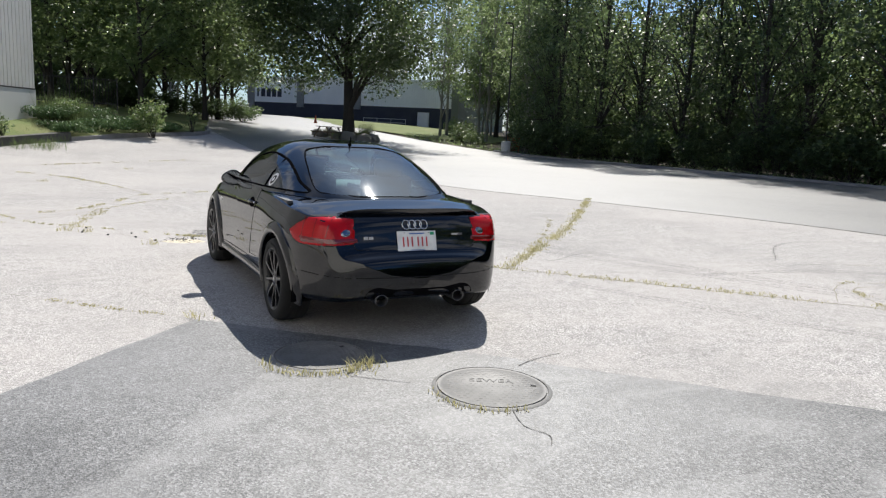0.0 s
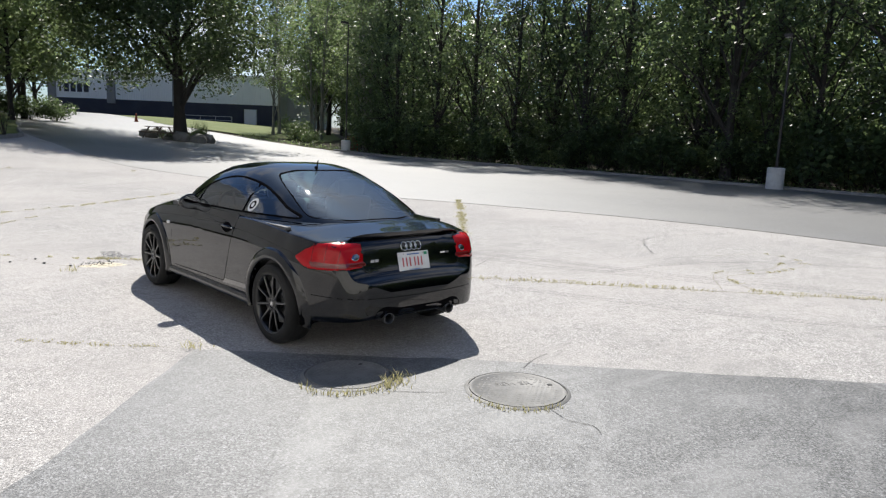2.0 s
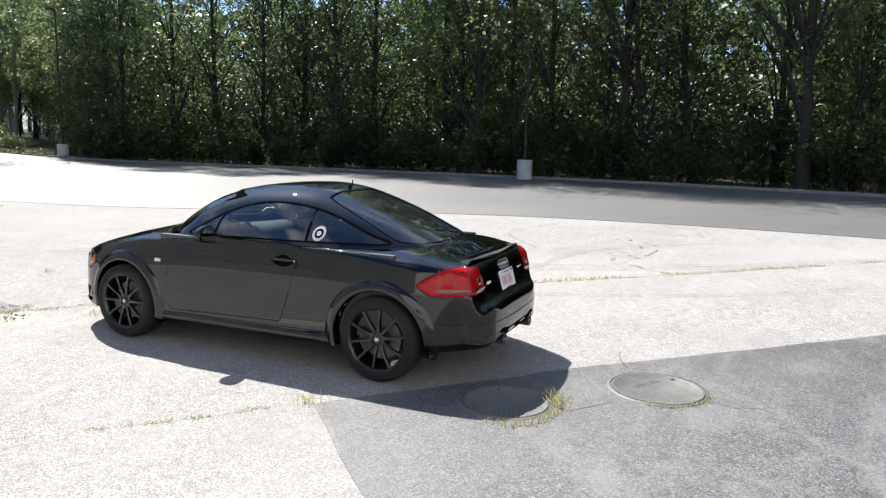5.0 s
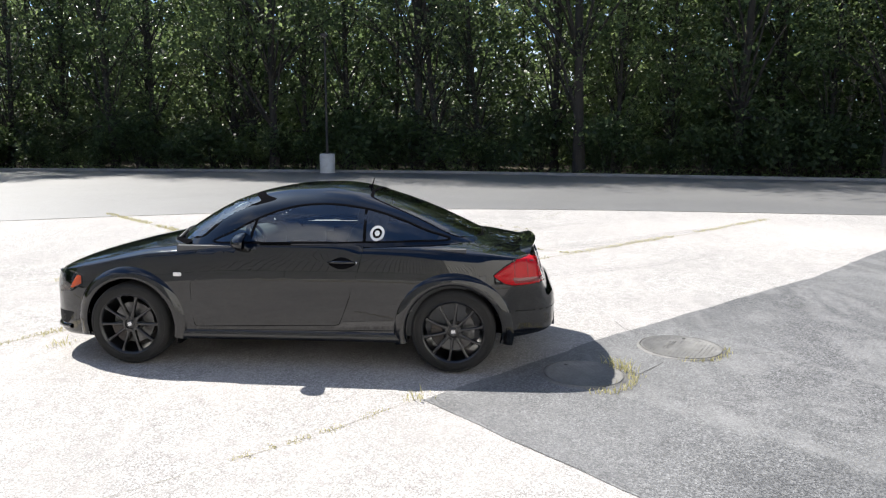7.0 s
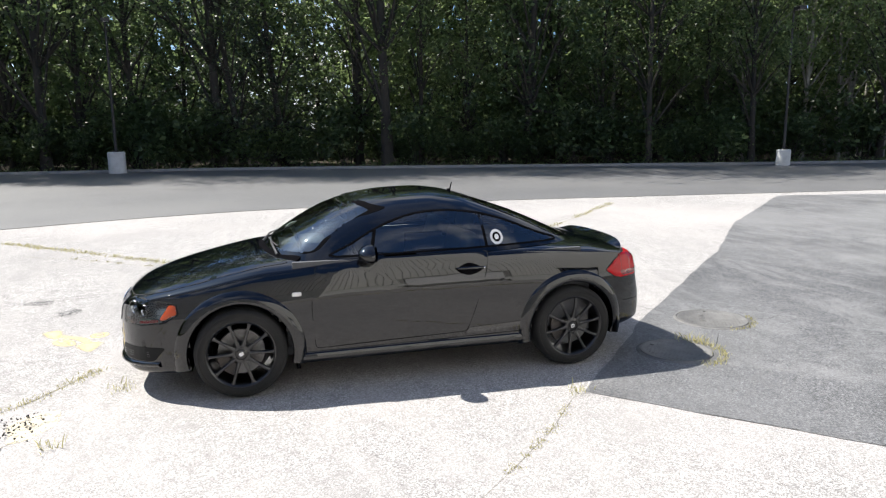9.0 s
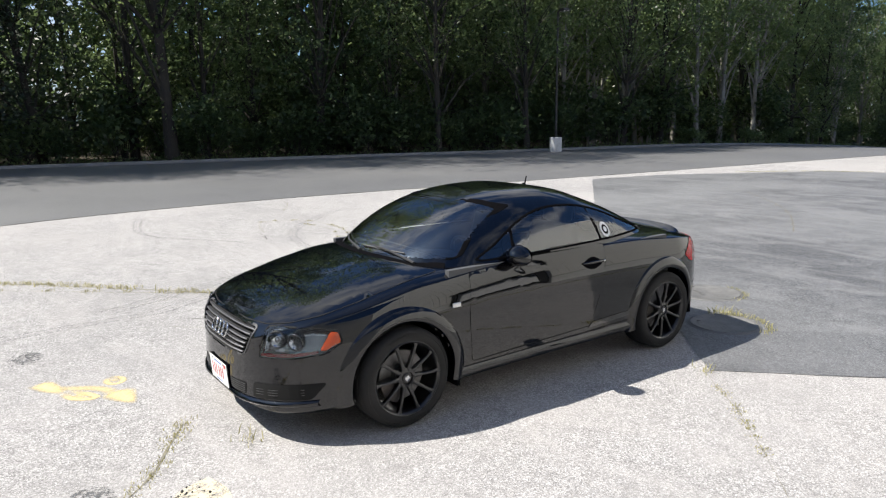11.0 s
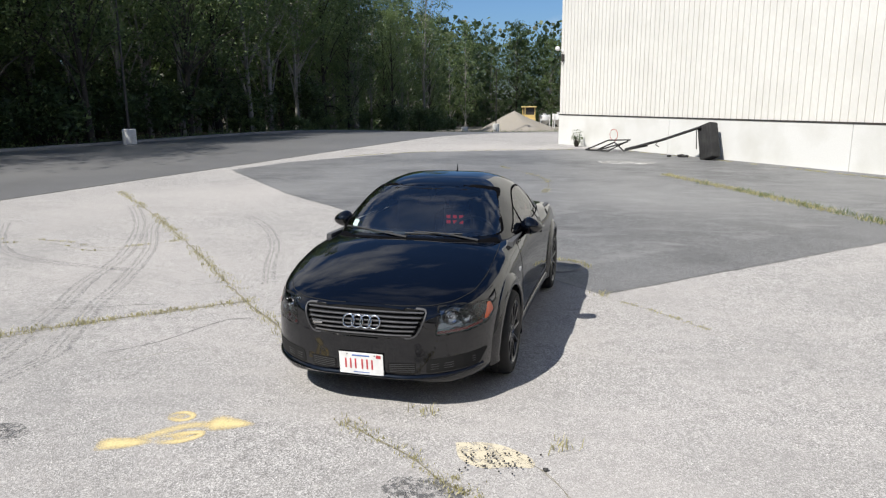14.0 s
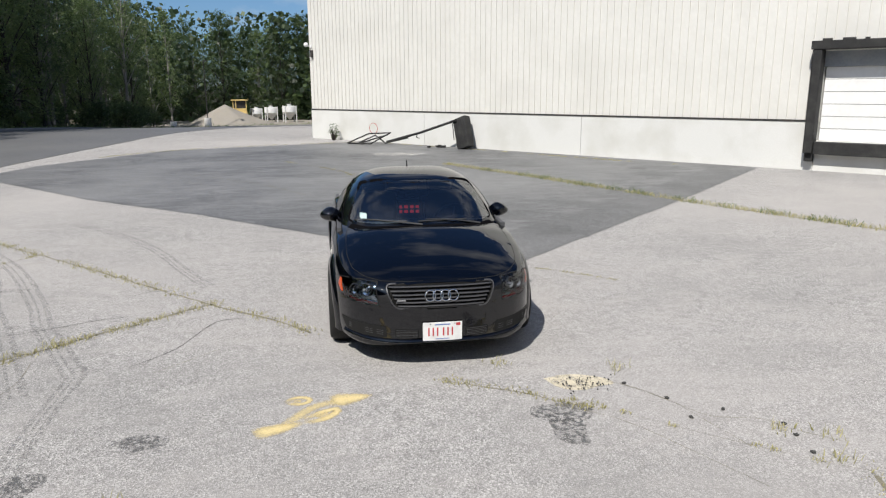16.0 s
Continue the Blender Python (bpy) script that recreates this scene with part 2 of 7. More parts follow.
def bm_mesh(name, bm, material, smooth=None):
    me = bpy.data.meshes.new(name)
    bm.normal_update()
    bm.to_mesh(me)
    bm.free()
    me.materials.append(material)
    if smooth is not None:
        me.shade_smooth()
        if smooth < 180:
            me.set_sharp_from_angle(angle=radians(smooth))
    return me


def part(name, bm, material, parent, label="", smooth=None):
    """One mesh object under a thing or a part, from a bmesh or from mesh data."""
    ob = new(name, bm if isinstance(bm, bpy.types.Mesh) else bm_mesh(name, bm, material, smooth))
    ob.parent = parent
    return tagged(ob, label) if label else ob


def thing(name, label, category, m=None, group="", kind=""):
    ob = new(name)
    ob.empty_display_size = 0.2
    if m is not None:
        ob.matrix_world = m
    return tagged(ob, label, category, group, kind)


def box(bm, x0, y0, z0, x1, y1, z1, bevel=0.0, m=None):
    r = bmesh.ops.create_cube(bm, size=1.0)
    vs = r["verts"]
    for v in vs:
        v.co = Vector(((x0 + x1) / 2 + v.co.x * (x1 - x0), (y0 + y1) / 2 + v.co.y * (y1 - y0), (z0 + z1) / 2 + v.co.z * (z1 - z0)))
    if bevel:
        es = list({e for v in vs for e in v.link_edges})
        g = bmesh.ops.bevel(bm, geom=es, offset=bevel, segments=2, affect="EDGES", profile=0.6)
        vs = list({v for f in g["faces"] for v in f.verts} | {v for v in vs if v.is_valid})
    if m is not None:
        for v in vs:
            v.co = m @ v.co
    return vs


def tube(bm, pts, radii, sides=8, cap=True):
    """A tapered tube along points."""
    pts = [Vector(p) for p in pts]
    rings = []
    for i, p in enumerate(pts):
        d = (pts[min(i + 1, len(pts) - 1)] - pts[max(i - 1, 0)]).normalized()
        a = d.orthogonal().normalized() if abs(d.z) > 0.95 or i == 0 else (rings[-1][1] - d * rings[-1][1].dot(d)).normalized()
        b = d.cross(a)
        r = radii[i] if hasattr(radii, "__len__") else radii
        rings.append(([bm.verts.new(p + r * (math.cos(2 * math.pi * k / sides) * a + math.sin(2 * math.pi * k / sides) * b)) for k in range(sides)], a))
    for (q, _), (w, _) in zip(rings, rings[1:]):
        for k in range(sides):
            bm.faces.new((q[k], q[(k + 1) % sides], w[(k + 1) % sides], w[k]))
    if cap:
        bm.faces.new(list(reversed(rings[0][0])))
        bm.faces.new(rings[-1][0])


def lathe(bm, profile, axis="z", sides=32, centre=(0, 0, 0)):
    """Turn a profile of (radius, height) round an axis."""
    c, rings = Vector(centre), []
    for r, h in profile:
        ring = []
        for k in range(sides):
            a = 2 * math.pi * k / sides
            p = (r * math.cos(a), r * math.sin(a), h)
            p = {"z": p, "x": (h, p[0], p[1]), "y": (p[0], h, p[1])}[axis]
            ring.append(bm.verts.new(c + Vector(p)))
        rings.append(ring)
    for q, w in zip(rings, rings[1:]):
        for k in range(sides):
            bm.faces.new((q[k], q[(k + 1) % sides], w[(k + 1) % sides], w[k]))
    return rings


def smoothstep(a, b, x):
    t = min(1.0, max(0.0, (x - a) / (b - a)))
    return t * t * (3 - 2 * t)


def bed_rise(x, y):
    """Height of the planted bed, banked up towards the wing of the warehouse."""
    d = (y - 22.4) * 0.654 - (x + 6.2) * 0.757
    return rise(x, y) + 0.12 + 0.25 * smoothstep(0, 3.5, d) * (1 - smoothstep(3, 9, x))


def rise(x, y):
    """Height of the ground: level round the car, climbing to the north, falling to the south."""
    t = max(0.0, y - 28 - 0.7 * (x - 17))
    up = 2.6 * (1 - math.exp(-(t / 32) ** 1.8))
    down = -2.4 * smoothstep(-22, -85, y)
    return up * smoothstep(24, 34, y) + down
# ---------------------------------------------------------------- ground
def ragged(poly, step=0.5, amp=0.03, seed=1, closed=True):
    """A polygon's outline, subdivided and roughened."""
    rng, out, n = random.Random(seed), [], len(poly)
    for i in range(n if closed else n - 1):
        a, b = Vector(poly[i]), Vector(poly[(i + 1) % n])
        k = max(1, int((b - a).length / step))
        nrm = Vector((-(b - a).y, (b - a).x)).normalized()
        for j in range(k):
            out.append(a.lerp(b, j / k) + nrm * (rng.gauss(0, amp) if j else 0))
    if not closed:
        out.append(Vector(poly[-1]))
    return [tuple(p) for p in out]


def rounded(pts, n=8):
    """Catmull-Rom through open 2D points."""
    p = [Vector(q) for q in pts]
    out = []
    for i in range(len(p) - 1):
        a, b, c, d = p[max(i - 1, 0)], p[i], p[i + 1], p[min(i + 2, len(p) - 1)]
        for j in range(n):
            t = j / n
            out.append(0.5 * (2 * b + (c - a) * t + (2 * a - 5 * b + 4 * c - d) * t * t + (3 * b - 3 * c + d - a) * t ** 3))
    out.append(p[-1])
    return [tuple(q) for q in out]


def top(x, y):
    """Height of the asphalt over the ground line: the repaved patch lies a little prouder than the old lot."""
    hit = False
    for (x0, y0), (x1, y1) in zip(PATCH_OUT, PATCH_OUT[1:] + PATCH_OUT[:1]):
        if (y0 > y) != (y1 > y) and x < (x1 - x0) * (y - y0) / (y1 - y0) + x0:
            hit = not hit
    return rise(x, y) + (0.0018 if hit else -0.004)


def sheet(name, outline, lift, material, cell=0.0, height=rise):
    bm = bmesh.new()
    bmesh.ops.triangulate(bm, faces=[bm.faces.new([bm.verts.new((x, y, 0)) for x, y in outline])])
    if cell:
        for ax in (0, 1):
            lo, hi = min(p[ax] for p in outline), max(p[ax] for p in outline)
            k = math.ceil(lo / cell)
            while k * cell < hi:
                co, no = [0, 0, 0], [0, 0, 0]
                co[ax], no[ax] = k * cell, 1
                bmesh.ops.bisect_plane(bm, geom=bm.verts[:] + bm.edges[:] + bm.faces[:], plane_co=co, plane_no=no)
                k += 1
        bmesh.ops.triangulate(bm, faces=bm.faces[:])
    for v in bm.verts:
        v.co.z = height(v.co.x, v.co.y) + lift
    for f in bm.faces:
        if f.calc_area() > 1e-9 and f.normal.z < 0:
            f.normal_flip()
    return new(name, bm_mesh(name, bm, material))


def ground_sheet():
    xs = sorted({*range(-120, 200, 4), -3000, -800, -300, 320, 700, 3000})
    ys = sorted({*range(-160, 200, 4), -3000, -800, -300, 320, 700, 3000})
    vs = [(x, y, rise(x, y) - 0.09) for y in ys for x in xs]
    n = len(xs)
    fs = [(j * n + i, j * n + i + 1, (j + 1) * n + i + 1, (j + 1) * n + i) for j in range(len(ys) - 1) for i in range(n - 1)]
    return new("ground", mesh_from("ground", vs, fs, SOIL, True))


tagged(ground_sheet(), "brown shaded forest soil reaching far beyond the lot", "ground", kind="structure")
NEAR = rounded([(24, 140), (17, 110), (12, 75), (8.5, 50), (8.0, 34), (8.3, 26), (9.4, 17), (11.3, 12.7), (12.7, 9.4), (13.4, 6.5), (13.55, 2.6), (13.2, -2), (12.6, -8), (11.9, -16), (10.6, -26), (7, -36), (0, -45), (-12, -54)])
FAR = rounded([(38, 140), (30, 110), (26.5, 84), (24.5, 66), (26, 52), (29.2, 41), (30.3, 30), (30.7, 18), (30.3, 8), (28.6, 0), (26.6, -8), (24.6, -16), (22.8, -28), (22, -45), (21, -62), (17.5, -73), (8, -79), (-10, -81), (-40, -80)])
LOT_EDGE = [(-60, -54), (-60, 60), (9.5, 60)]
tagged(sheet("pavement", ragged(LOT_EDGE + [p for p in NEAR if p[1] < 59], 2.0, 0.02, 2), -0.004, LOT, 4), "pale worn pinkish-grey old asphalt of the lot", "asphalt lot", kind="structure")
tagged(sheet("road", ragged(NEAR + FAR[::-1], 1.0, 0.03, 3), 0.004, ROADWAY, 4), "smooth grey asphalt road curving past the lot", "road", kind="structure")
PATCH_OUT = [(1.1, 5.25), (-3.34, 0.95), (-8.2, -3.95), (1.6, -16.3), (8.9, -13.3), (11.6, -8.6), (12.1, -5.9), (8.0, -1.35), (5.7, 0.7), (2.8, 3.7)]
STRIP_OUT = [(1.09, 5.21), (-3.36, 0.90), (-7.5, -3.28), (-6.75, -4.0), (-2.62, 0.14), (1.75, 4.42)]
tagged(sheet("pavement_strip", ragged(STRIP_OUT, 0.25, 0.01, 14), 0.0014, SEALED, 0), "darker sealed strip along the patch edge", "asphalt strip", kind="structure")
tagged(sheet("pavement_patch", ragged(PATCH_OUT, 0.25, 0.012, 4), 0.0002, PATCHED, 0), "darker grey repaved patch with straight cut edges", "asphalt patch", kind="structure")


def ribbon(name, pts, half, lift, material, seed, step=0.12, jitter=0.02, uneven=0.5):
    """A narrow uneven strip lying on the ground."""
    pts = rounded(pts, 6)
    rng = random.Random(seed)
    line = ragged(pts, step, jitter, seed, closed=False)
    vs, fs = [], []
    for i, p in enumerate(line):
        a, b = Vector(line[max(i - 1, 0)]), Vector(line[min(i + 1, len(line) - 1)])
        d = b - a
        nrm = Vector((-d.y, d.x)).normalized()
        w = half * rng.uniform(1 - uneven, 1 + uneven * 0.8)
        for s in (-1, 1):
            q = Vector(p) + nrm * w * s * rng.uniform(1 - 0.5 * uneven, 1 + 0.4 * uneven)
            vs.append((q.x, q.y, top(q.x, q.y) + lift))
    fs = [(2 * i, 2 * i + 2, 2 * i + 3, 2 * i + 1) for i in range(len(line) - 1)]
    return new(name, mesh_from(name, vs, fs, material)), line


def kerb(name, line, width, height, material):
    vs, fs, n = [], [], len(line)
    prof = [(0, -0.05), (0.015, height - 0.02), (0.04, height), (width - 0.03, height), (width, height - 0.03), (width, -0.05)]
    for i, p in enumerate(line):
        a, b = Vector(line[max(i - 1, 0)]), Vector(line[min(i + 1, n - 1)])
        nrm = Vector((-(b - a).y, (b - a).x)).normalized()
        for o, z in prof:
            q = Vector(p) + nrm * o
            vs.append((q.x, q.y, rise(*p) + z))
    k = len(prof)
    fs = [(i * k + j, i * k + j + 1, (i + 1) * k + j + 1, (i + 1) * k + j) for i in range(n - 1) for j in range(k - 1)]
    return new(name, mesh_from(name, vs, fs, material))


tagged(kerb("kerb", [p for p in ragged(FAR, 0.8, 0.03, 6, False) if -80 < p[1] < 44], 0.3, 0.12, KERB), "low worn grey asphalt kerb along the woods", "kerb", kind="structure")
# verge of soil and litter behind the kerb, rising a little to the woods
vg = [p for p in FAR if -100 < p[1] < 60]
# ---------------------------------------------------------------- warehouse
SIDING = worn("cream_siding", (0.69, 0.68, 0.645), (0.655, 0.645, 0.61), (0.61, 0.60, 0.565), 8.0, 0.6, 0.45, 0.03)
WHITE = worn("white_paint", (0.80, 0.80, 0.80), (0.74, 0.74, 0.74), (0.70, 0.70, 0.69), 10.0, 0.8, 0.4, 0.02)
BLACKRUB = worn("black_rubber", (0.012, 0.012, 0.013), (0.02, 0.02, 0.02), (0.04, 0.04, 0.038), 25.0, 3.0, 0.8, 0.3)
A0, AD = Vector((3.83, -19.2)), Vector((-0.63, 0.777)).normalized()     # corner and run of the long wall
AN = Vector((AD.y, -AD.x))                                             # its outward side
CONC_H, WALL_H = 1.24, 11.0


def wall_pose(origin, run):
    """x along the wall, y out of it, z up."""
    r = Vector((run.x, run.y, 0))
    o = Vector((run.y, -run.x, 0))
    m = Matrix.Identity(4)
    m.col[0][:3], m.col[1][:3], m.col[2][:3] = r, o, (0, 0, 1)
    m.translation = (origin.x, origin.y, 0)
    return m


def siding_wall(name, m, length, holes=(), label="", CONC_H=CONC_H):
    """Ribbed sheet-metal wall over a concrete base, with openings (x0, x1, z0, z1) right through."""
    w = new(name)
    w.matrix_world = m
    tagged(w, label, "wall", kind="structure")
    bm, pitch = bmesh.new(), 0.235
    prof, x = [], 0.0
    while x < length:
        prof += [(x, 0.0), (x + 0.192, 0.0), (x + 0.196, -0.032), (x + 0.230, -0.032)]
        x += pitch
    prof.append((length, 0.0))
    prof = [p for p in prof if p[0] <= length]
    zs = sorted({CONC_H + 0.02, WALL_H, *[z for h in holes for z in h[2:] if z > CONC_H]})
    cols = [[bm.verts.new((px, py + 0.06, z)) for z in zs] for px, py in prof]
    for i in range(len(prof) - 1):
        for j in range(len(zs) - 1):
            xc, zc = (prof[i][0] + prof[i + 1][0]) / 2, (zs[j] + zs[j + 1]) / 2
            if not any(h[0] < xc < h[1] and h[2] < zc < h[3] for h in holes):
                bm.faces.new((cols[i][j], cols[i + 1][j], cols[i + 1][j + 1], cols[i][j + 1]))
    part("siding", bm, SIDING, w, "cream vertical ribbed metal siding")
    edges = sorted({0.0, length, *[v for h in holes for v in h[:2]]})
    for x0, x1 in zip(edges, edges[1:]):
        top = next((h[2] for h in holes if h[0] <= x0 and x1 <= h[1]), CONC_H)
        y1 = 0.10
        k = max(1, round((x1 - x0) / 7.0))
        for q in range(k):
            b = bmesh.new()
            box(b, x0 + (x1 - x0) * q / k + 0.006, -0.2, -3.0, x0 + (x1 - x0) * (q + 1) / k - 0.006, y1, min(top, CONC_H), 0.008)
            part("concrete_panel", b, CONCRETE, w, "pale stained concrete base")
    b = bmesh.new()
    for x0, x1 in zip(edges, edges[1:]):
        if not any(h[0] <= x0 and x1 <= h[1] for h in holes):
            box(b, x0, 0.0, CONC_H + 0.004, x1, 0.115, CONC_H + 0.05)
    part("flashing", b, STEEL, w, "thin dark flashing strip")
    b = bmesh.new()
    box(b, 0, -0.2, CONC_H, length, 0.02, WALL_H) if not holes else None
    for x0, x1 in zip(edges, edges[1:]):
        h = next((h for h in holes if h[0] <= x0 and x1 <= h[1]), None)
        if holes:
            if h:
                box(b, x0, -0.2, h[3], x1, 0.02, WALL_H)
            else:
                box(b, x0, -0.2, CONC_H, x1, 0.02, WALL_H)
    part("backing", b, SIDING, w)
    b = bmesh.new()
    box(b, -0.05, -0.25, WALL_H, length, 0.12, WALL_H + 0.25)
    part("eave_trim", b, WHITE, w)
    return w


PADGREY = worn("faded_pad", (0.30, 0.295, 0.28), (0.24, 0.235, 0.22), (0.36, 0.35, 0.33), 20.0, 2.0, 0.8, 0.2)
DOCKS = [(20.7, 23.3, 0.76, 3.0), (26.5, 29.1, 0.76, 3.0)]
ma = wall_pose(A0, AD)
siding_wall("wall_south", ma, 32.0, DOCKS, "long sunlit wall of cream ribbed siding on a concrete base")
end = wall_pose(A0, Vector((-AN.x, -AN.y)))
m_end = Matrix.Identity(4)
r = Vector((-AN.x, -AN.y, 0))
m_end.col[0][:3], m_end.col[1][:3] = r, Vector((-AD.x, -AD.y, 0))
m_end.translation = (A0.x, A0.y, 0)
siding_wall("wall_end", m_end, 30.0, (), "end wall of cream ribbed siding")
INNER = A0 + AD * 32.0
CORNER = Vector((-0.35, 34.0))
run = (CORNER - INNER).normalized()
m_n = Matrix.Identity(4)
m_n.col[0][:3], m_n.col[1][:3] = Vector((run.x, run.y, 0)), Vector((run.y, -run.x, 0))
m_n.translation = (INNER.x, INNER.y, 0)
siding_wall("wall_north", m_n, (CORNER - INNER).length, (), "shaded wing wall of ribbed siding on a concrete base", 2.30)


def dock_door(m, x0, x1, z0, z1):
    """Sectional white door deep in its opening, worn black rubber shelter round it, bumper below."""
    d = new("dock_door")
    d.matrix_world = m @ Matrix.Translation((x0, 0, 0))
    tagged(d, "closed white sectional loading-dock door with worn rubber surround", "dock door", "doors of the loading docks")
    w, n = x1 - x0, 6
    top = z1 - 0.38
    for k in range(n):
        b = bmesh.new()
        a, c = z0 + (top - z0) * k / n, z0 + (top - z0) * (k + 1) / n
        y = 0.15 if x0 > 24 else 0.0
        box(b, 0.03, -0.16 + y, a + 0.006, w - 0.03, -0.11 + y, c - 0.006, 0.008)
        part("panel", b, WHITE, d)
    b = bmesh.new()
    box(b, 0.0, -0.15, top, w, 0.02, z1, 0.01)
    part("header", b, WHITE if x0 > 24 else worn("grey_vinyl", (0.28, 0.30, 0.32), (0.22, 0.24, 0.26), (0.35, 0.36, 0.37), 20.0, 2.0, 0.5, 0.1), d, "grey vinyl header curtain")
    for xa, xb in ((-0.2, 0.02), (w - 0.02, w + 0.2)):
        b = bmesh.new()
        box(b, xa, 0.03, z0 - 0.30, xb, 0.42 if x0 < 24 else 0.09, z1 + 0.03, 0.03)
        part("side_pad", b, PADGREY if x0 > 24 else BLACKRUB, d, "scuffed rubber side pad")
    b = bmesh.new()
    rngd = random.Random(5)
    deep_pad = 0.44 if x0 < 24 else 0.10
    box(b, -0.24, 0.03, z1 + 0.03, w + 0.30, deep_pad, z1 + 0.24, 0.02)
    x = 0.0
    while x < w:
        box(b, x, deep_pad - 0.04, z1 + 0.22, x + rngd.uniform(0.1, 0.3), deep_pad + 0.005, z1 + 0.24 + rngd.uniform(0.02, 0.06), 0.008)
        x += rngd.uniform(0.25, 0.5)
    part("head_pad", b, PADGREY if x0 > 24 else BLACKRUB, d, "torn rubber head pad")
    b = bmesh.new()
    box(b, 0.03, 0.06, z0 - 0.33, w - 0.03, 0.34, z0 - 0.01, 0.02)
    part("leveller", b, BLACKRUB if x0 < 24 else PADGREY, d, "dock leveller lip")
    for xa in (-0.18, w - 0.05):
        b = bmesh.new()
        box(b, xa, 0.10, z0 - 0.52, xa + 0.2, 0.30, z0 - 0.26, 0.03)
        part("bumper", b, BLACKRUB if x0 < 24 else PADGREY, d)
    b = bmesh.new()
    box(b, -0.04, -0.6, z0 - 0.05, w + 0.04, -0.2, z1 + 0.05)
    part("backing", b, CABINWALL, d)


CABINWALL = worn("inner_wall", (0.25, 0.25, 0.24), (0.2, 0.2, 0.2), None, 10.0, 1.0, 0.9, 0.0)
for h in DOCKS:
    dock_door(ma, *h)
# roof slab closing the warehouse
b = bmesh.new()
far_a, far_b = A0 - AN * 30, CORNER - Vector((run.y, -run.x)) * 30
b.faces.new([b.verts.new((p.x, p.y, WALL_H - 0.05)) for p in (A0, INNER, CORNER, far_b, far_a)])
bmesh.ops.extrude_face_region(b, geom=b.faces[:])
for v in list(b.verts)[5:]:
    v.co.z += 0.2
bmesh.ops.recalc_face_normals(b, faces=b.faces[:])
tagged(new("warehouse_roof", bm_mesh("warehouse_roof", b, CONCRETE)), "flat grey warehouse roof", "roof", kind="structure")
m_c = Matrix.Identity(4)
m_c.col[0][:3], m_c.col[1][:3] = Vector((-run.y, run.x, 0)) * 1.0, Vector((run.x, run.y, 0))
m_c.translation = (CORNER.x, CORNER.y, 0)
siding_wall("wall_wing_end", m_c, 30.0, (), "wing end wall of ribbed siding", 2.30)

# camera on the corner of the long wall
sc = thing("security_camera", "small white security camera with a looped cable, on the wall corner", "camera", ma @ Matrix.Translation((0.12, 0.06, 3.95)))
b = bmesh.new()
box(b, -0.05, 0.0, -0.06, 0.05, 0.03, 0.06, 0.01)
tube(b, [(0, 0.02, 0), (0, 0.20, 0.05)], 0.018, 8)
part("bracket", b, WHITE, sc)
b = bmesh.new()
bmesh.ops.create_uvsphere(b, u_segments=16, v_segments=10, radius=0.10, matrix=Matrix.Translation((0, 0.27, 0.08)))
part("dome", b, WHITE, sc, smooth=180)
b = bmesh.new()
tube(b, [(0, 0.05, -0.05), (-0.10, 0.10, -0.2), (-0.12, 0.10, -0.42), (0.02, 0.06, -0.52), (0.10, 0.05, -0.40)], 0.012, 6)
part("cable", b, STEEL, sc)
b = bmesh.new()
box(b, 0.04, 0.02, -0.45, 0.16, 0.10, -0.15, 0.02)
part("junction_box", b, STEEL, sc)
# ---------------------------------------------------------------- trees
def leaf_mesh(name, centres, size, seed, material, flat=0.35, narrow=0.55):
    """Many small leaves, one bent-free rhomb each, about the centres given."""
    rng = np.random.default_rng(seed)
    n = len(centres)
    nrm = rng.normal(size=(n, 3))
    nrm[:, 2] = np.abs(nrm[:, 2]) + flat
    nrm /= np.linalg.norm(nrm, axis=1)[:, None]
    t = rng.normal(size=(n, 3))
    t -= nrm * (t * nrm).sum(1)[:, None]
    t /= np.linalg.norm(t, axis=1)[:, None]
    b = np.cross(nrm, t)
    s = size * rng.uniform(0.55, 1.35, (n, 1))
    v = np.stack([centres + t * s * 0.5, centres + b * s * narrow * 0.5 + t * s * 0.08, centres - t * s * 0.5, centres - b * s * narrow * 0.5 + t * s * 0.08], 1).reshape(-1, 3)
    me = bpy.data.meshes.new(name)
    me.vertices.add(4 * n)
    me.vertices.foreach_set("co", v.astype(np.float32).ravel())
    me.loops.add(4 * n)
    me.loops.foreach_set("vertex_index", np.arange(4 * n, dtype=np.int32))
    me.polygons.add(n)
    me.polygons.foreach_set("loop_start", np.arange(0, 4 * n, 4, dtype=np.int32))
    me.materials.append(material)
    me.update(calc_edges=True)
    return me


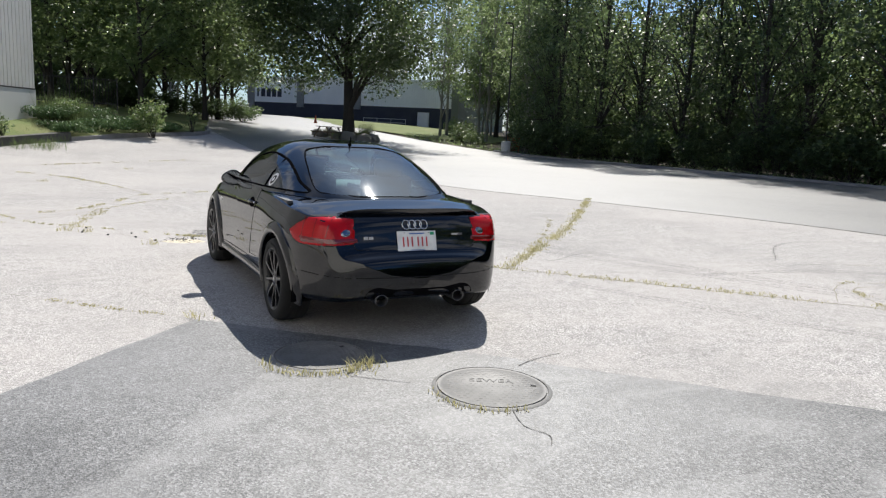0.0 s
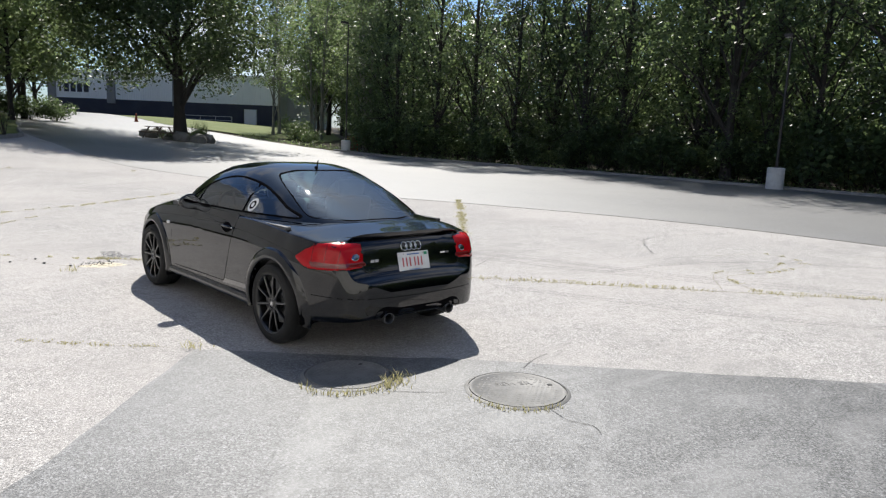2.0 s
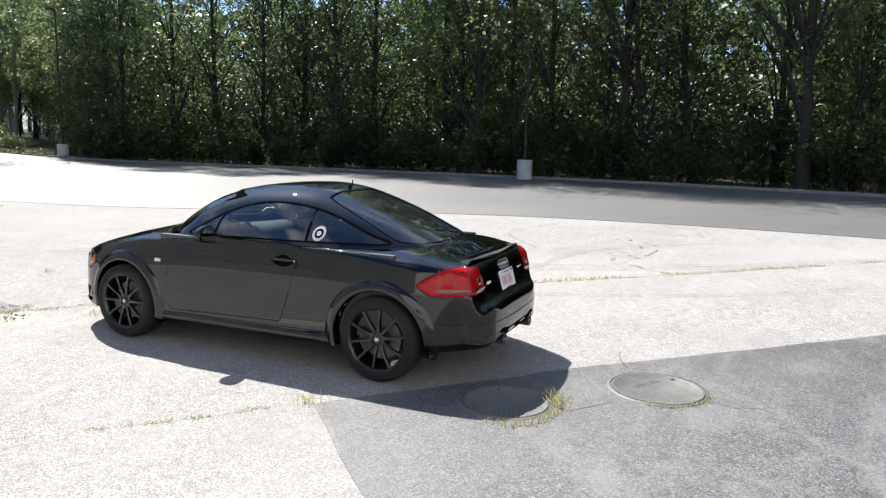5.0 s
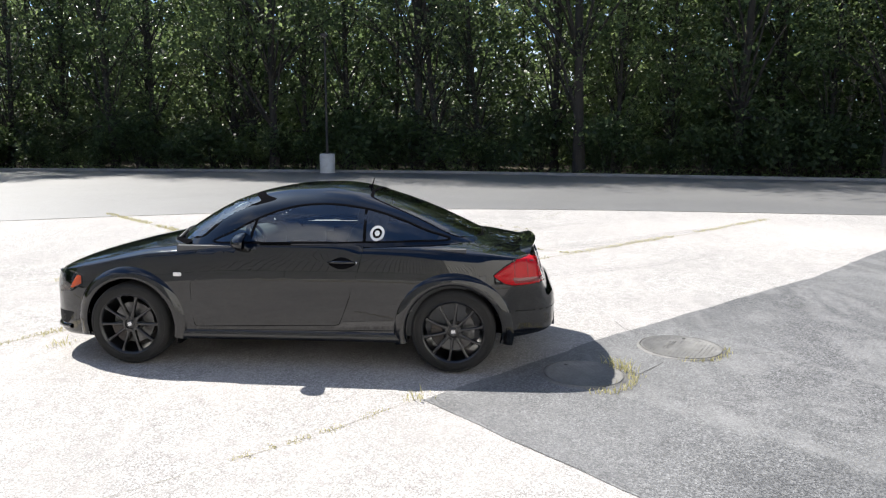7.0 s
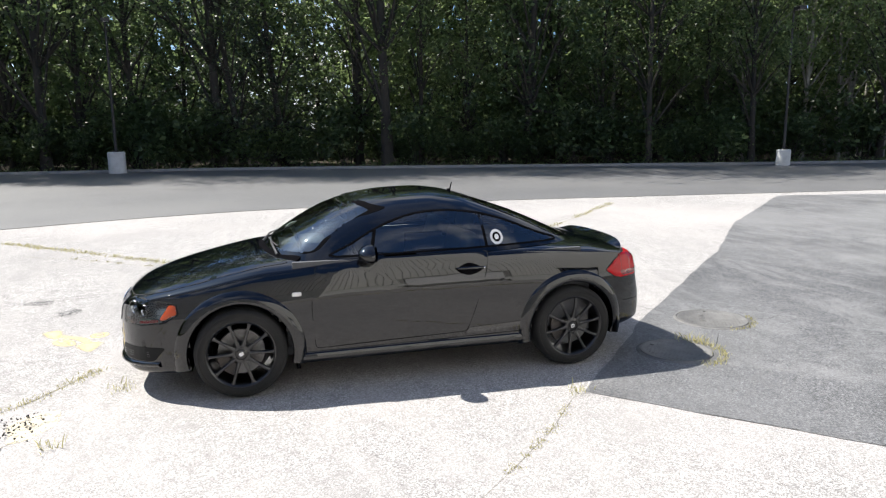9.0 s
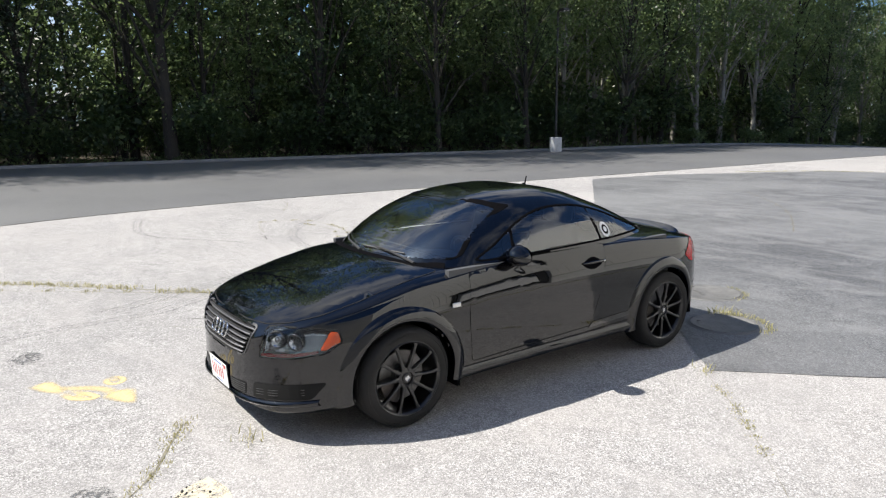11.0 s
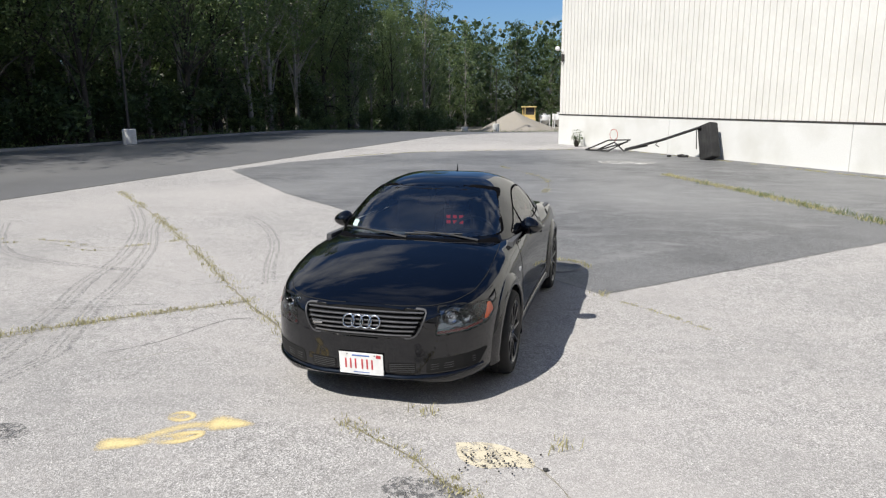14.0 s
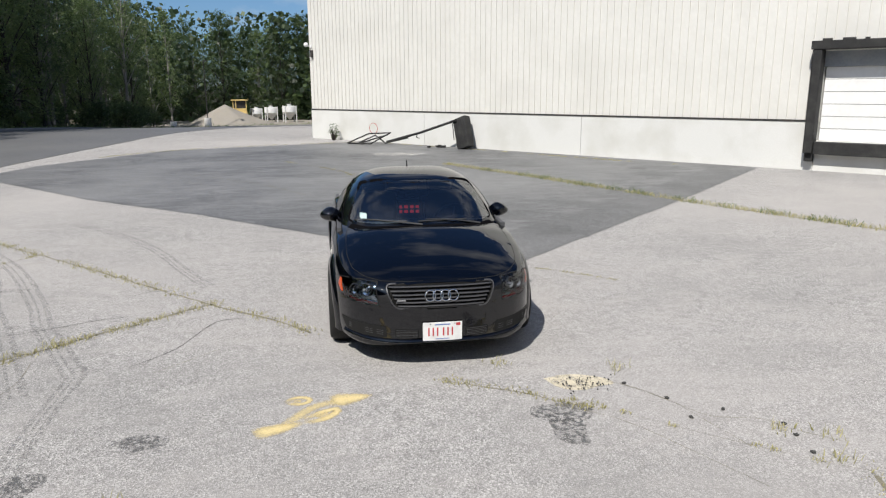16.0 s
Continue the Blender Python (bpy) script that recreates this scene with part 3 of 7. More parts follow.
def tree(seed, height, base, radius, leaves, size, trunk, bark, leaf, label, lean=0.0, group="", clumps=46, category="tree"):
    """Tapered trunk with limbs, and a crown of leaf clumps with gaps."""
    rng = np.random.default_rng(seed)
    ob = thing("tree", label, category, group=group)
    top = height * 0.93
    sway = rng.normal(0, 0.25, 2)
    line = [Vector((lean * (z / height) * 2 + sway[0] * math.sin(2.2 * z / height), sway[1] * math.sin(2.7 * z / height), z)) for z in np.linspace(-0.15, top, 9)]
    bm = bmesh.new()
    tube(bm, line, [trunk * (1.35 if i == 0 else 1.0 - 0.86 * i / 8) for i in range(9)], 9)
    cs = []
    for k in range(clumps):
        u = (k + rng.uniform()) / clumps
        z = base + (height - base) * u
        prof = math.sin(math.pi * min(1, (u * 0.86 + 0.14)) ** 0.8) ** 0.7
        a = rng.uniform(0, 2 * math.pi)
        rr = radius * prof * rng.uniform(0.35, 1.05)
        i = min(8, z / top * 8)
        core = line[int(i)].lerp(line[min(8, int(i) + 1)], i % 1)
        c = Vector((core.x + rr * math.cos(a), core.y + rr * math.sin(a), z + rng.normal(0, 0.2)))
        cs.append((c, radius * rng.uniform(0.22, 0.42)))
        if k % 3 == 0 and rr > 0.3:
            j = max(1, min(7, int(i) - 1))
            p0 = line[j]
            mid = p0.lerp(c, 0.5) + Vector((0, 0, 0.15 * rr))
            r0 = trunk * (1.0 - 0.86 * j / 8) * 0.45
            tube(bm, [p0, mid, c], [r0, r0 * 0.6, r0 * 0.2], 5)
    part("trunk", bm, bark, ob, smooth=60)
    per = leaves // clumps
    pts = []
    for c, r in cs:
        d = rng.normal(size=(per, 3))
        d /= np.linalg.norm(d, axis=1)[:, None]
        d *= (rng.uniform(0.1, 1, (per, 1)) ** 0.45) * r
        d[:, 2] *= 0.62
        pts.append(d + np.array(c))
    part("crown", leaf_mesh("crown", np.concatenate(pts), size, seed, leaf), leaf, ob)
    return ob


def shrub(seed, radius, height, leaves, size, leaf, label, group="", name="shrub"):
    rng = np.random.default_rng(seed)
    ob = thing(name, label, "shrub", group=group)
    bm, pts = bmesh.new(), []
    for k in range(14):
        a, rr = rng.uniform(0, 6.28), radius * math.sqrt(rng.uniform(0, 1)) * 0.8
        z = height * rng.uniform(0.3, 0.85)
        c = np.array((rr * math.cos(a), rr * math.sin(a), z))
        tube(bm, [(0.2 * c[0], 0.2 * c[1], -0.1), (0.6 * c[0], 0.6 * c[1], z * 0.55), tuple(c)], [0.02, 0.014, 0.005], 4)
        d = rng.normal(size=(leaves // 14, 3))
        d /= np.linalg.norm(d, axis=1)[:, None]
        pts.append(d * (rng.uniform(0.1, 1, (len(d), 1)) ** 0.5) * np.array((radius * 0.45, radius * 0.45, height * 0.28)) + c)
    part("stem", bm, BARK, ob)
    p = np.concatenate(pts)
    p[:, 2] = np.abs(p[:, 2])
    part("foliage", leaf_mesh("foliage", p, size, seed, leaf), leaf, ob)
    return ob


def plant_copies(ob, rng, x, y, s0=0.85, s1=1.15):
    c = copy_thing(ob, Matrix.Identity(4))
    s = rng.uniform(s0, s1)
    c.matrix_basis = Matrix.Translation((x, y, rise(x, y) - 0.05)) @ Matrix.Rotation(rng.uniform(0, 6.28), 4, "Z") @ Matrix.Diagonal((s, s, s * rng.uniform(0.92, 1.1), 1))
    return c


rng = random.Random(11)
WOODS = "trees of the roadside woods"
kinds = [
    tree(21, 20, 1.6, 3.4, 8800, 0.205, 0.18, BARK, LEAF, "tall dark green broadleaf tree of the roadside woods", group=WOODS, clumps=120),
    tree(22, 15, 4.2, 2.5, 5600, 0.195, 0.13, PALEBARK, LEAF, "slender pale-barked broadleaf tree of the roadside woods", 0.5, group=WOODS, clumps=90),
    tree(23, 18, 0.8, 3.1, 8800, 0.195, 0.16, BARK, LEAFLIGHT, "leafy light green tree at the edge of the woods", group=WOODS, clumps=120),
    tree(24, 16, 4.8, 2.7, 5600, 0.195, 0.15, PALEBARK, LEAFLIGHT, "tall thin tree with pale trunk and high light crown", -0.6, group=WOODS, clumps=90),
    tree(25, 19, 0.4, 3.0, 8800, 0.195, 0.15, BARK, LEAF, "bushy dark green tree leafed down to the ground", group=WOODS, clumps=120),
    tree(26, 15, 0.2, 2.7, 9000, 0.165, 0.17, BARK, LEAFDARK, "dense dark evergreen tree leafed down to the ground", group=WOODS, clumps=130),
    tree(36, 20, 6.0, 5.6, 10000, 0.22, 0.22, BARK, LEAFLIGHT, "very tall light green tree overhanging the road", group=WOODS, clumps=130),
]
backers = [
    tree(27, 19, 1.2, 3.3, 2600, 0.36, 0.17, BARK, LEAF, "dark green tree standing deeper in the woods", group=WOODS, clumps=80),
    tree(28, 17, 3.0, 3.0, 2400, 0.34, 0.15, PALEBARK, LEAFLIGHT, "light green tree standing deeper in the woods", group=WOODS, clumps=76),
]
skyline = [
    tree(29, 18, 2.2, 3.6, 7000, 0.24, 0.18, BARK, LEAF, "dark green round-topped tree beyond the gravel yard", group=WOODS, clumps=190),
    tree(30, 17, 3.4, 3.4, 7000, 0.24, 0.16, PALEBARK, LEAFLIGHT, "light green round-topped tree beyond the gravel yard", group=WOODS, clumps=190),
]
SHRUBS = "shrubs under the roadside woods"
bushes = [
    shrub(31, 1.6, 2.4, 1300, 0.24, LEAF, "dense dark green undergrowth shrub at the woods' edge", SHRUBS),
    shrub(32, 1.3, 1.7, 1200, 0.20, LEAFLIGHT, "light green leafy undergrowth at the woods' edge", SHRUBS),
    shrub(33, 2.0, 3.6, 1700, 0.26, LEAF, "tall dark shrub filling the space below the trees", SHRUBS),
]
edge = [p for p in FAR if -82 < p[1] < 54]


def behind(line, off, gap, jit):
    """Points in a row set back from a line, on its left."""
    out, acc = [], 0.0
    for a, b in zip(line, line[1:]):
        a, b = Vector(a), Vector(b)
        d = b - a
        n = Vector((-d.y, d.x)).normalized()
        s = acc
        while s < d.length:
            q = a + d * (s / d.length) + n * (off + rng.uniform(-jit, jit))
            out.append((q.x + rng.uniform(-jit, jit), q.y + rng.uniform(-jit, jit)))
            s += gap * rng.uniform(0.8, 1.2)
        acc = s - d.length
    return out


def clear(x, y):
    """Not where the gravel heap and its yard lie, nor inside the far hall."""
    return not (-8 < x < 22.5 and -99 < y < -70) and not (y > 42 and x < 0.70 * y)


used = set()


def put(pool, k, x, y, s0=0.85, s1=1.15):
    if not clear(x, y):
        return
    if id(pool[k]) not in used:
        used.add(id(pool[k]))
        pool[k].matrix_basis = Matrix.Translation((x, y, rise(x, y) - 0.05))
    else:
        plant_copies(pool[k], rng, x, y, s0, s1)


for off, gap in ((3.6, 3.0), (6.8, 3.4), (10.5, 3.8), (15.0, 4.2)):
    for x, y in behind(edge, off, gap, 0.8):
        south, tall = y < -17, 3 < y < 24
        k = rng.choice((1, 3, 3, 3, 2) if south else (0, 2, 4, 5, 2, 2, 2))
        if off > 8:
            put(backers, k % 2, x, y, *((0.75, 0.95) if south else (0.85, 1.1) if y < 3 else (0.5, 0.66)))
        elif south and y > -44:
            put(kinds, k, x, y, 0.95, 1.25)
        elif off > 5 and not south:
            put(backers, k % 2, x, y, 0.75, 1.0)
        elif tall:
            put(kinds, k, x, y, *((0.9, 1.1) if k != 5 else (0.9, 1.2)))
        else:
            put(kinds, k, x, y, *((0.68, 0.8) if south and k in (0, 2) else (0.8, 1.15)))
for x, y in behind(edge, 1.5, 6.4, 0.5):
    if 0 < y < 21:
        put(kinds, 6, x, y, 1.06, 1.2)
    elif -29 < y < -11:
        put(kinds, 6, x, y, 0.66, 0.8)
for off, gap in ((1.9, 1.9), (4.6, 2.2), (7.6, 2.8)):
    for x, y in behind(edge, off, gap, 0.5):
        if y < -17 and rng.random() < 0.6:
            continue
        put(bushes, rng.choice((0, 1, 2) if off > 3 else (0, 1, 0)), x, y, 0.6, 1.25)
for row, y in enumerate((-101, -107)):
    for k in range(16):
        put(skyline, (k + row) % 2, -34 + 4.3 * k + 2 * row + rng.uniform(-1.0, 1.0), y + rng.uniform(-1.2, 1.2), 0.74, 0.95)
for k in range(20):
    put(bushes, rng.choice((0, 2)), -30 + 3.2 * k, -99.5 + rng.uniform(-0.6, 0.6))
# the woods' depth, behind the trees that stand singly
deep = np.random.default_rng(77)
pts = []
for off in (17.0, 20.0, 24.0, 29.0):
    for x, y in behind(edge, off, 1.1, 1.2):
        if clear(x, y):
            n = 120
            z = deep.uniform(0, 1, n) ** 1.1 * (12.5 if y > 4 else 16.0)
            pts.append(np.stack([x + deep.normal(0, 1.0, n), y + deep.normal(0, 1.0, n), rise(x, y) + z], 1))
for x in range(-34, 9):
    n = 130
    pts.append(np.stack([x + deep.normal(0, 0.7, n), 75 + deep.normal(0, 1.2, n), rise(x, 75) + deep.uniform(0, 1, n) * 4.5], 1))
tagged(new("woodland", leaf_mesh("woodland", np.concatenate(pts), 0.85, 78, LEAF, 0.1, 0.8)), "dense dark green depth of the woods behind the edge trees", "woods", kind="stuff")
pts = []
for x in range(-60, 60):
    n = 760
    pts.append(np.stack([x + deep.normal(0, 0.8, n), -116 + deep.normal(0, 1.5, n), rise(0, -116) + deep.uniform(0, 1, n) * 14.0], 1))
far = new("woodland", leaf_mesh("woodland", np.concatenate(pts), 0.32, 80, LEAF, 0.1, 0.8))
tagged(far, "dense far trees closing the yard behind the gravel", "woods", kind="stuff")
# leaf litter and low plants on the verge
pts = []
for off in (0.5, 0.8, 1.2, 1.7):
    for x, y in behind(edge, off, 0.35, 0.2):
        n = 7
        pts.append(np.stack([x + deep.normal(0, 0.12, n), y + deep.normal(0, 0.12, n), rise(x, y) + 0.02 + np.abs(deep.normal(0, 0.09 + 0.06 * off, n))], 1))
tagged(new("verge_weeds", leaf_mesh("verge_weeds", np.concatenate(pts), 0.13, 79, LEAFLIGHT, 0.3)), "low green weeds along the kerb of the woods", "weeds", kind="stuff")
# ---------------------------------------------------------------- the car
from mathutils.bvhtree import BVHTree

PAINT = bpy.data.materials.new("black_paint")
PAINT.use_nodes = True


def make_paint(m):
    nt = m.node_tree
    bsdf = next(n for n in nt.nodes if n.type == "BSDF_PRINCIPLED")
    co = coords(nt)
    dust = ramp(nt, noisy(nt, co, 5.0, 6.0, 0.65), [(0.45, (0, 0, 0)), (0.9, (0.004, 0.004, 0.004))])
    nt.links.new(mixed(nt, (0.0006, 0.0009, 0.0022), (0.20, 0.19, 0.17), dust), bsdf.inputs["Base Color"])
    r = nt.nodes.new("ShaderNodeMapRange")
    nt.links.new(noisy(nt, co, 3.0, 4.0), r.inputs[0])
    r.inputs[3].default_value, r.inputs[4].default_value = 0.10, 0.26
    nt.links.new(r.outputs[0], bsdf.inputs["Roughness"])
    bsdf.inputs["Specular IOR Level"].default_value = 0.0
    bsdf.inputs["Coat Weight"].default_value = 1.0
    bsdf.inputs["Coat Roughness"].default_value = 0.018
    bsdf.inputs["Coat IOR"].default_value = 1.64


make_paint(PAINT)
RUBBER = worn("tyre_rubber", (0.007, 0.007, 0.007), (0.010, 0.0098, 0.0095), (0.018, 0.017, 0.016), 40.0, 4.0, 0.85, 0.1)
SEAL = plain("seal_rubber", (0.006, 0.006, 0.007), 0.9, spec=0.0)
GAP = plain("shut_line", (0.002, 0.002, 0.002), 0.9)
ALLOY = plain("black_alloy", (0.006, 0.006, 0.007), 0.28, 0.0, 0.6, 0.4)
CHROME = plain("chrome", (0.62, 0.63, 0.65), 0.12, 1.0)
SATIN = plain("satin_metal", (0.20, 0.20, 0.21), 0.42, 0.9)
RIMGREY = plain("grille_surround", (0.06, 0.06, 0.064), 0.5, 0.3)
MESH = plain("intake_mesh", (0.045, 0.045, 0.047), 0.5)
DISC = worn("brake_disc", (0.17, 0.17, 0.17), (0.12, 0.12, 0.12), (0.10, 0.09, 0.085), 60.0, 6.0, 0.4, 0.05, metal=0.8)
SIDEGLASS = glazing("tinted_side_glass", (0.72, 0.82, 0.82), ior=2.4)
SCREEN = glazing("green_screen_glass", (0.84, 0.95, 0.94), ior=2.9)
REARGLASS = glazing("dark_rear_glass", (0.42, 0.70, 0.69), ior=2.4)
LENS = glazing("lamp_lens", (0.88, 0.91, 0.94), ior=1.7)
REDLENS = plain("red_lens", (0.42, 0.003, 0.008), 0.2, coat=0.3, spec=0.15)
REDDARK = plain("dark_red_lens", (0.16, 0.004, 0.006), 0.12, coat=1.0)
AMBER = plain("amber_lens", (0.48, 0.065, 0.014), 0.2, coat=0.5)
LAMPGREY = plain("lamp_housing", (0.26, 0.30, 0.34), 0.14, 1.0)
LAMPDARK = plain("lamp_bezel", (0.015, 0.016, 0.018), 0.25, coat=0.6)
BRIGHT = plain("lamp_reflector", (0.75, 0.76, 0.78), 0.12, 1.0)
CABIN = worn("cabin_plastic", (0.065, 0.067, 0.072), (0.08, 0.082, 0.088), (0.055, 0.056, 0.06), 60.0, 3.0, 0.7, 0.1)
LEATHER = worn("black_leather", (0.075, 0.074, 0.075), (0.06, 0.06, 0.061), (0.09, 0.087, 0.084), 30.0, 3.0, 0.5, 0.15)
PLATE = plain("plate_white", (0.80, 0.80, 0.79), 0.35)
PLATERED = plain("plate_red", (0.50, 0.05, 0.06), 0.4)
PLATEBLUE = plain("plate_blue", (0.12, 0.2, 0.45), 0.4)
GREENTAG = plain("green_tag", (0.02, 0.30, 0.14), 0.4)
MARK = plain("marker_lens", (0.78, 0.76, 0.72), 0.2, coat=1.0)
MIRROR = plain("mirror_glass", (0.30, 0.32, 0.36), 0.03, 1.0)
SILLGLOSS = plain("gloss_trim", (0.01, 0.01, 0.011), 0.08, coat=1.0)
STICK = plain("white_sticker", (0.72, 0.73, 0.74), 0.4)


def pchip(knots):
    """A smooth curve through knots (x, value) that does not overshoot."""
    k = sorted(knots)
    x, y = np.array([a for a, _ in k]), np.array([b for _, b in k])
    h, d = np.diff(x), np.diff(y) / np.diff(x)
    s = np.zeros(len(x))
    s[0], s[-1] = d[0], d[-1]
    for i in range(1, len(x) - 1):
        if d[i - 1] * d[i] > 0:
            w1, w2 = 2 * h[i] + h[i - 1], h[i] + 2 * h[i - 1]
            s[i] = (w1 + w2) / (w1 / d[i - 1] + w2 / d[i])

    def at(q):
        i = int(np.clip(np.searchsorted(x, q) - 1, 0, len(h) - 1))
        t = min(1.0, max(0.0, (q - x[i]) / h[i]))
        return float((1 + 2 * t) * (1 - t) ** 2 * y[i] + t * (1 - t) ** 2 * h[i] * s[i] + t * t * (3 - 2 * t) * y[i + 1] + t * t * (t - 1) * h[i] * s[i + 1])

    return at


# half width, underside and top line of the lower body, along its length
wide = pchip([(2.06, 0), (2.055, 0.15), (2.042, 0.27), (2.015, 0.395), (1.965, 0.52), (1.89, 0.63), (1.79, 0.715), (1.65, 0.78), (1.5, 0.815), (1.3, 0.838), (0.9, 0.843), (0.3, 0.838), (-0.4, 0.84), (-1.0, 0.850), (-1.4, 0.842), (-1.6, 0.802), (-1.76, 0.728), (-1.865, 0.643), (-1.93, 0.54), (-1.962, 0.41), (-1.973, 0.25), (-1.977, 0)])
under = pchip([(2.06, 0.40), (2.055, 0.30), (2.04, 0.235), (2.0, 0.19), (1.9, 0.17), (1.6, 0.18), (0.9, 0.195), (-0.9, 0.215), (-1.5, 0.24), (-1.8, 0.26), (-1.93, 0.28), (-1.965, 0.33), (-1.977, 0.42)])
crest = pchip([(2.06, 0.40), (2.056, 0.48), (2.045, 0.545), (2.02, 0.615), (1.98, 0.665), (1.92, 0.705), (1.8, 0.752), (1.55, 0.825), (1.275, 0.888), (1.03, 0.930), (0.6, 0.95), (-0.8, 0.965), (-1.42, 0.927), (-1.6, 0.894), (-1.72, 0.872), (-1.785, 0.855), (-1.812, 0.83), (-1.838, 0.77), (-1.868, 0.66), (-1.9, 0.60), (-1.945, 0.56), (-1.967, 0.50), (-1.977, 0.42)])
drop = pchip([(2.06, 0.0), (2.0, 0.05), (1.8, 0.075), (1.4, 0.10), (1.0, 0.10), (0.4, 0.07), (-0.6, 0.07), (-1.3, 0.075), (-1.7, 0.05), (-1.85, 0.045), (-1.977, 0.0)])
# half width and top line of the cabin
cabin = pchip([(1.03, 0), (1.02, 0.2), (0.99, 0.37), (0.93, 0.51), (0.85, 0.605), (0.72, 0.685), (0.5, 0.738), (0.2, 0.762), (-0.3, 0.762), (-0.7, 0.742), (-1.0, 0.692), (-1.2, 0.625), (-1.32, 0.55), (-1.40, 0.45), (-1.44, 0.3), (-1.455, 0)])
roof = pchip([(1.03, 0.922), (0.77, 1.09), (0.515, 1.222), (0.27, 1.291), (0.03, 1.321), (-0.2, 1.328), (-0.4, 1.308), (-0.68, 1.232), (-0.91, 1.153), (-1.145, 1.053), (-1.33, 0.968), (-1.455, 0.912)])
CABIN_Z = 0.86


def stations(a, b, n, ends):
    out = [a + (b - a) * (0.5 - 0.5 * math.cos(math.pi * i / n)) for i in range(n + 1)]
    return sorted({round(v, 4) for v in out + [a + (b - a) / abs(b - a) * e for e in ends] + [b - (b - a) / abs(b - a) * e for e in ends]}, reverse=True)


def body_section(y):
    w, zb, zt, d = wide(y), under(y), crest(y), drop(y)
    zs = zt - d
    h = zs - zb
    c = [(0, zb), (0.8, zb), (0.958, zb + 0.03 * h), (0.992, zb + 0.18 * h), (1.0, zb + 0.42 * h), (0.994, zb + 0.69 * h), (0.97, zb + 0.87 * h), (0.93, zs), (0.90, zs + 0.3 * d)]
    p = [Vector((a * w, b)) for a, b in c]
    p = [Vector((-p[1].x, p[1].y))] + p
    out = []
    for i in range(1, len(p) - 2):
        q0, q1, q2, q3 = p[i - 1:i + 3]
        for j in range(7):
            t = j / 7
            out.append(0.5 * (2 * q1 + (q2 - q0) * t + (2 * q0 - 5 * q1 + 4 * q2 - q3) * t * t + (3 * q1 - 3 * q2 + q3 - q0) * t ** 3))
    for j in range(41):
        a = math.pi / 2 * j / 40
        out.append(Vector((0.93 * w * math.cos(a) ** 0.85, zs + d * math.sin(a) ** 1.25)))
    return [(max(0.0, v.x), v.y) for v in out]


def cabin_section(y):
    """Sides that lean in, under a roof with a full, gently rounded crown."""
    g, H = cabin(y), roof(y) - CABIN_Z
    out = []
    for i in range(49):
        a = math.pi / 2 * i / 48
        u = math.sin(a) ** 0.62 if i else 0.0
        out.append((g * (1.06 - 0.30 * u) * max(0.0, 1 - u ** 4) ** 0.25, CABIN_Z + H * u))
    return out


def skin(ys, section):
    vs, fs = [], []
    for y in ys:
        half = section(y)
        ring = [(-x, y, z) for x, z in half] + [(x, y, z) for x, z in reversed(half[:-1])]
        vs += ring
    k = len(ring)
    for i in range(len(ys) - 1):
        for j in range(k - 1):
            fs.append((i * k + j, i * k + j + 1, (i + 1) * k + j + 1, (i + 1) * k + j))
    return vs, fs


BODY_V, BODY_F = skin(stations(2.06, -1.977, 120, (0.0015, 0.004, 0.008, 0.014, 0.022, 0.032, 0.045, 0.06)), body_section)
ROOF_V, ROOF_F = skin(stations(1.03, -1.455, 80, (0.002, 0.006, 0.014)), cabin_section)
SURF = BVHTree.FromPolygons(BODY_V + ROOF_V, BODY_F + [tuple(i + len(BODY_V) for i in f) for f in ROOF_F])
VIEWS = {  # way into the car, and the two axes in which outlines are given
    "left": (Vector((1, 0, 0)), Vector((0, 1, 0)), Vector((0, 0, 1))),
    "right": (Vector((-1, 0, 0)), Vector((0, 1, 0)), Vector((0, 0, 1))),
    "front": (Vector((0, -1, 0)), Vector((1, 0, 0)), Vector((0, 0, 1))),
    "rear": (Vector((0, 1, 0)), Vector((1, 0, 0)), Vector((0, 0, 1))),
    "top": (Vector((0, 0, -1)), Vector((1, 0, 0)), Vector((0, 1, 0))),
    "tail_left": (Vector((0.7071, 0.7071, 0)), Vector((0.7071, -0.7071, 0)), Vector((0, 0, 1))),
    "tail_right": (Vector((-0.7071, 0.7071, 0)), Vector((-0.7071, -0.7071, 0)), Vector((0, 0, 1))),
    "nose_left": (Vector((0.6, -0.8, 0)), Vector((0.8, 0.6, 0)), Vector((0, 0, 1))),
    "nose_right": (Vector((-0.6, -0.8, 0)), Vector((-0.8, 0.6, 0)), Vector((0, 0, 1))),
}


def onto(view, u, v, off=0.0, fall=None):
    """The car's surface met from that side at (u, v), moved out by off."""
    d, a, b = VIEWS[view]
    hit, nrm, _, _ = SURF.ray_cast(a * u + b * v - d * 6, d)
    if hit is None:
        return fall
    if nrm.dot(d) > 0:
        nrm = -nrm
    return hit + nrm * off


def smooth_outline(pts, n=6, closed=True):
    p = [Vector(q) for q in pts]
    m, out = len(p), []
    for i in range(m if closed else m - 1):
        a, b, c, d = (p[(i - 1) % m], p[i], p[(i + 1) % m], p[(i + 2) % m]) if closed else (p[max(i - 1, 0)], p[i], p[i + 1], p[min(i + 2, m - 1)])
        for j in range(n):
            t = j / n
            out.append(0.5 * (2 * b + (c - a) * t + (2 * a - 5 * b + 4 * c - d) * t * t + (3 * b - 3 * c + d - a) * t ** 3))
    if not closed:
        out.append(p[-1])
    return out


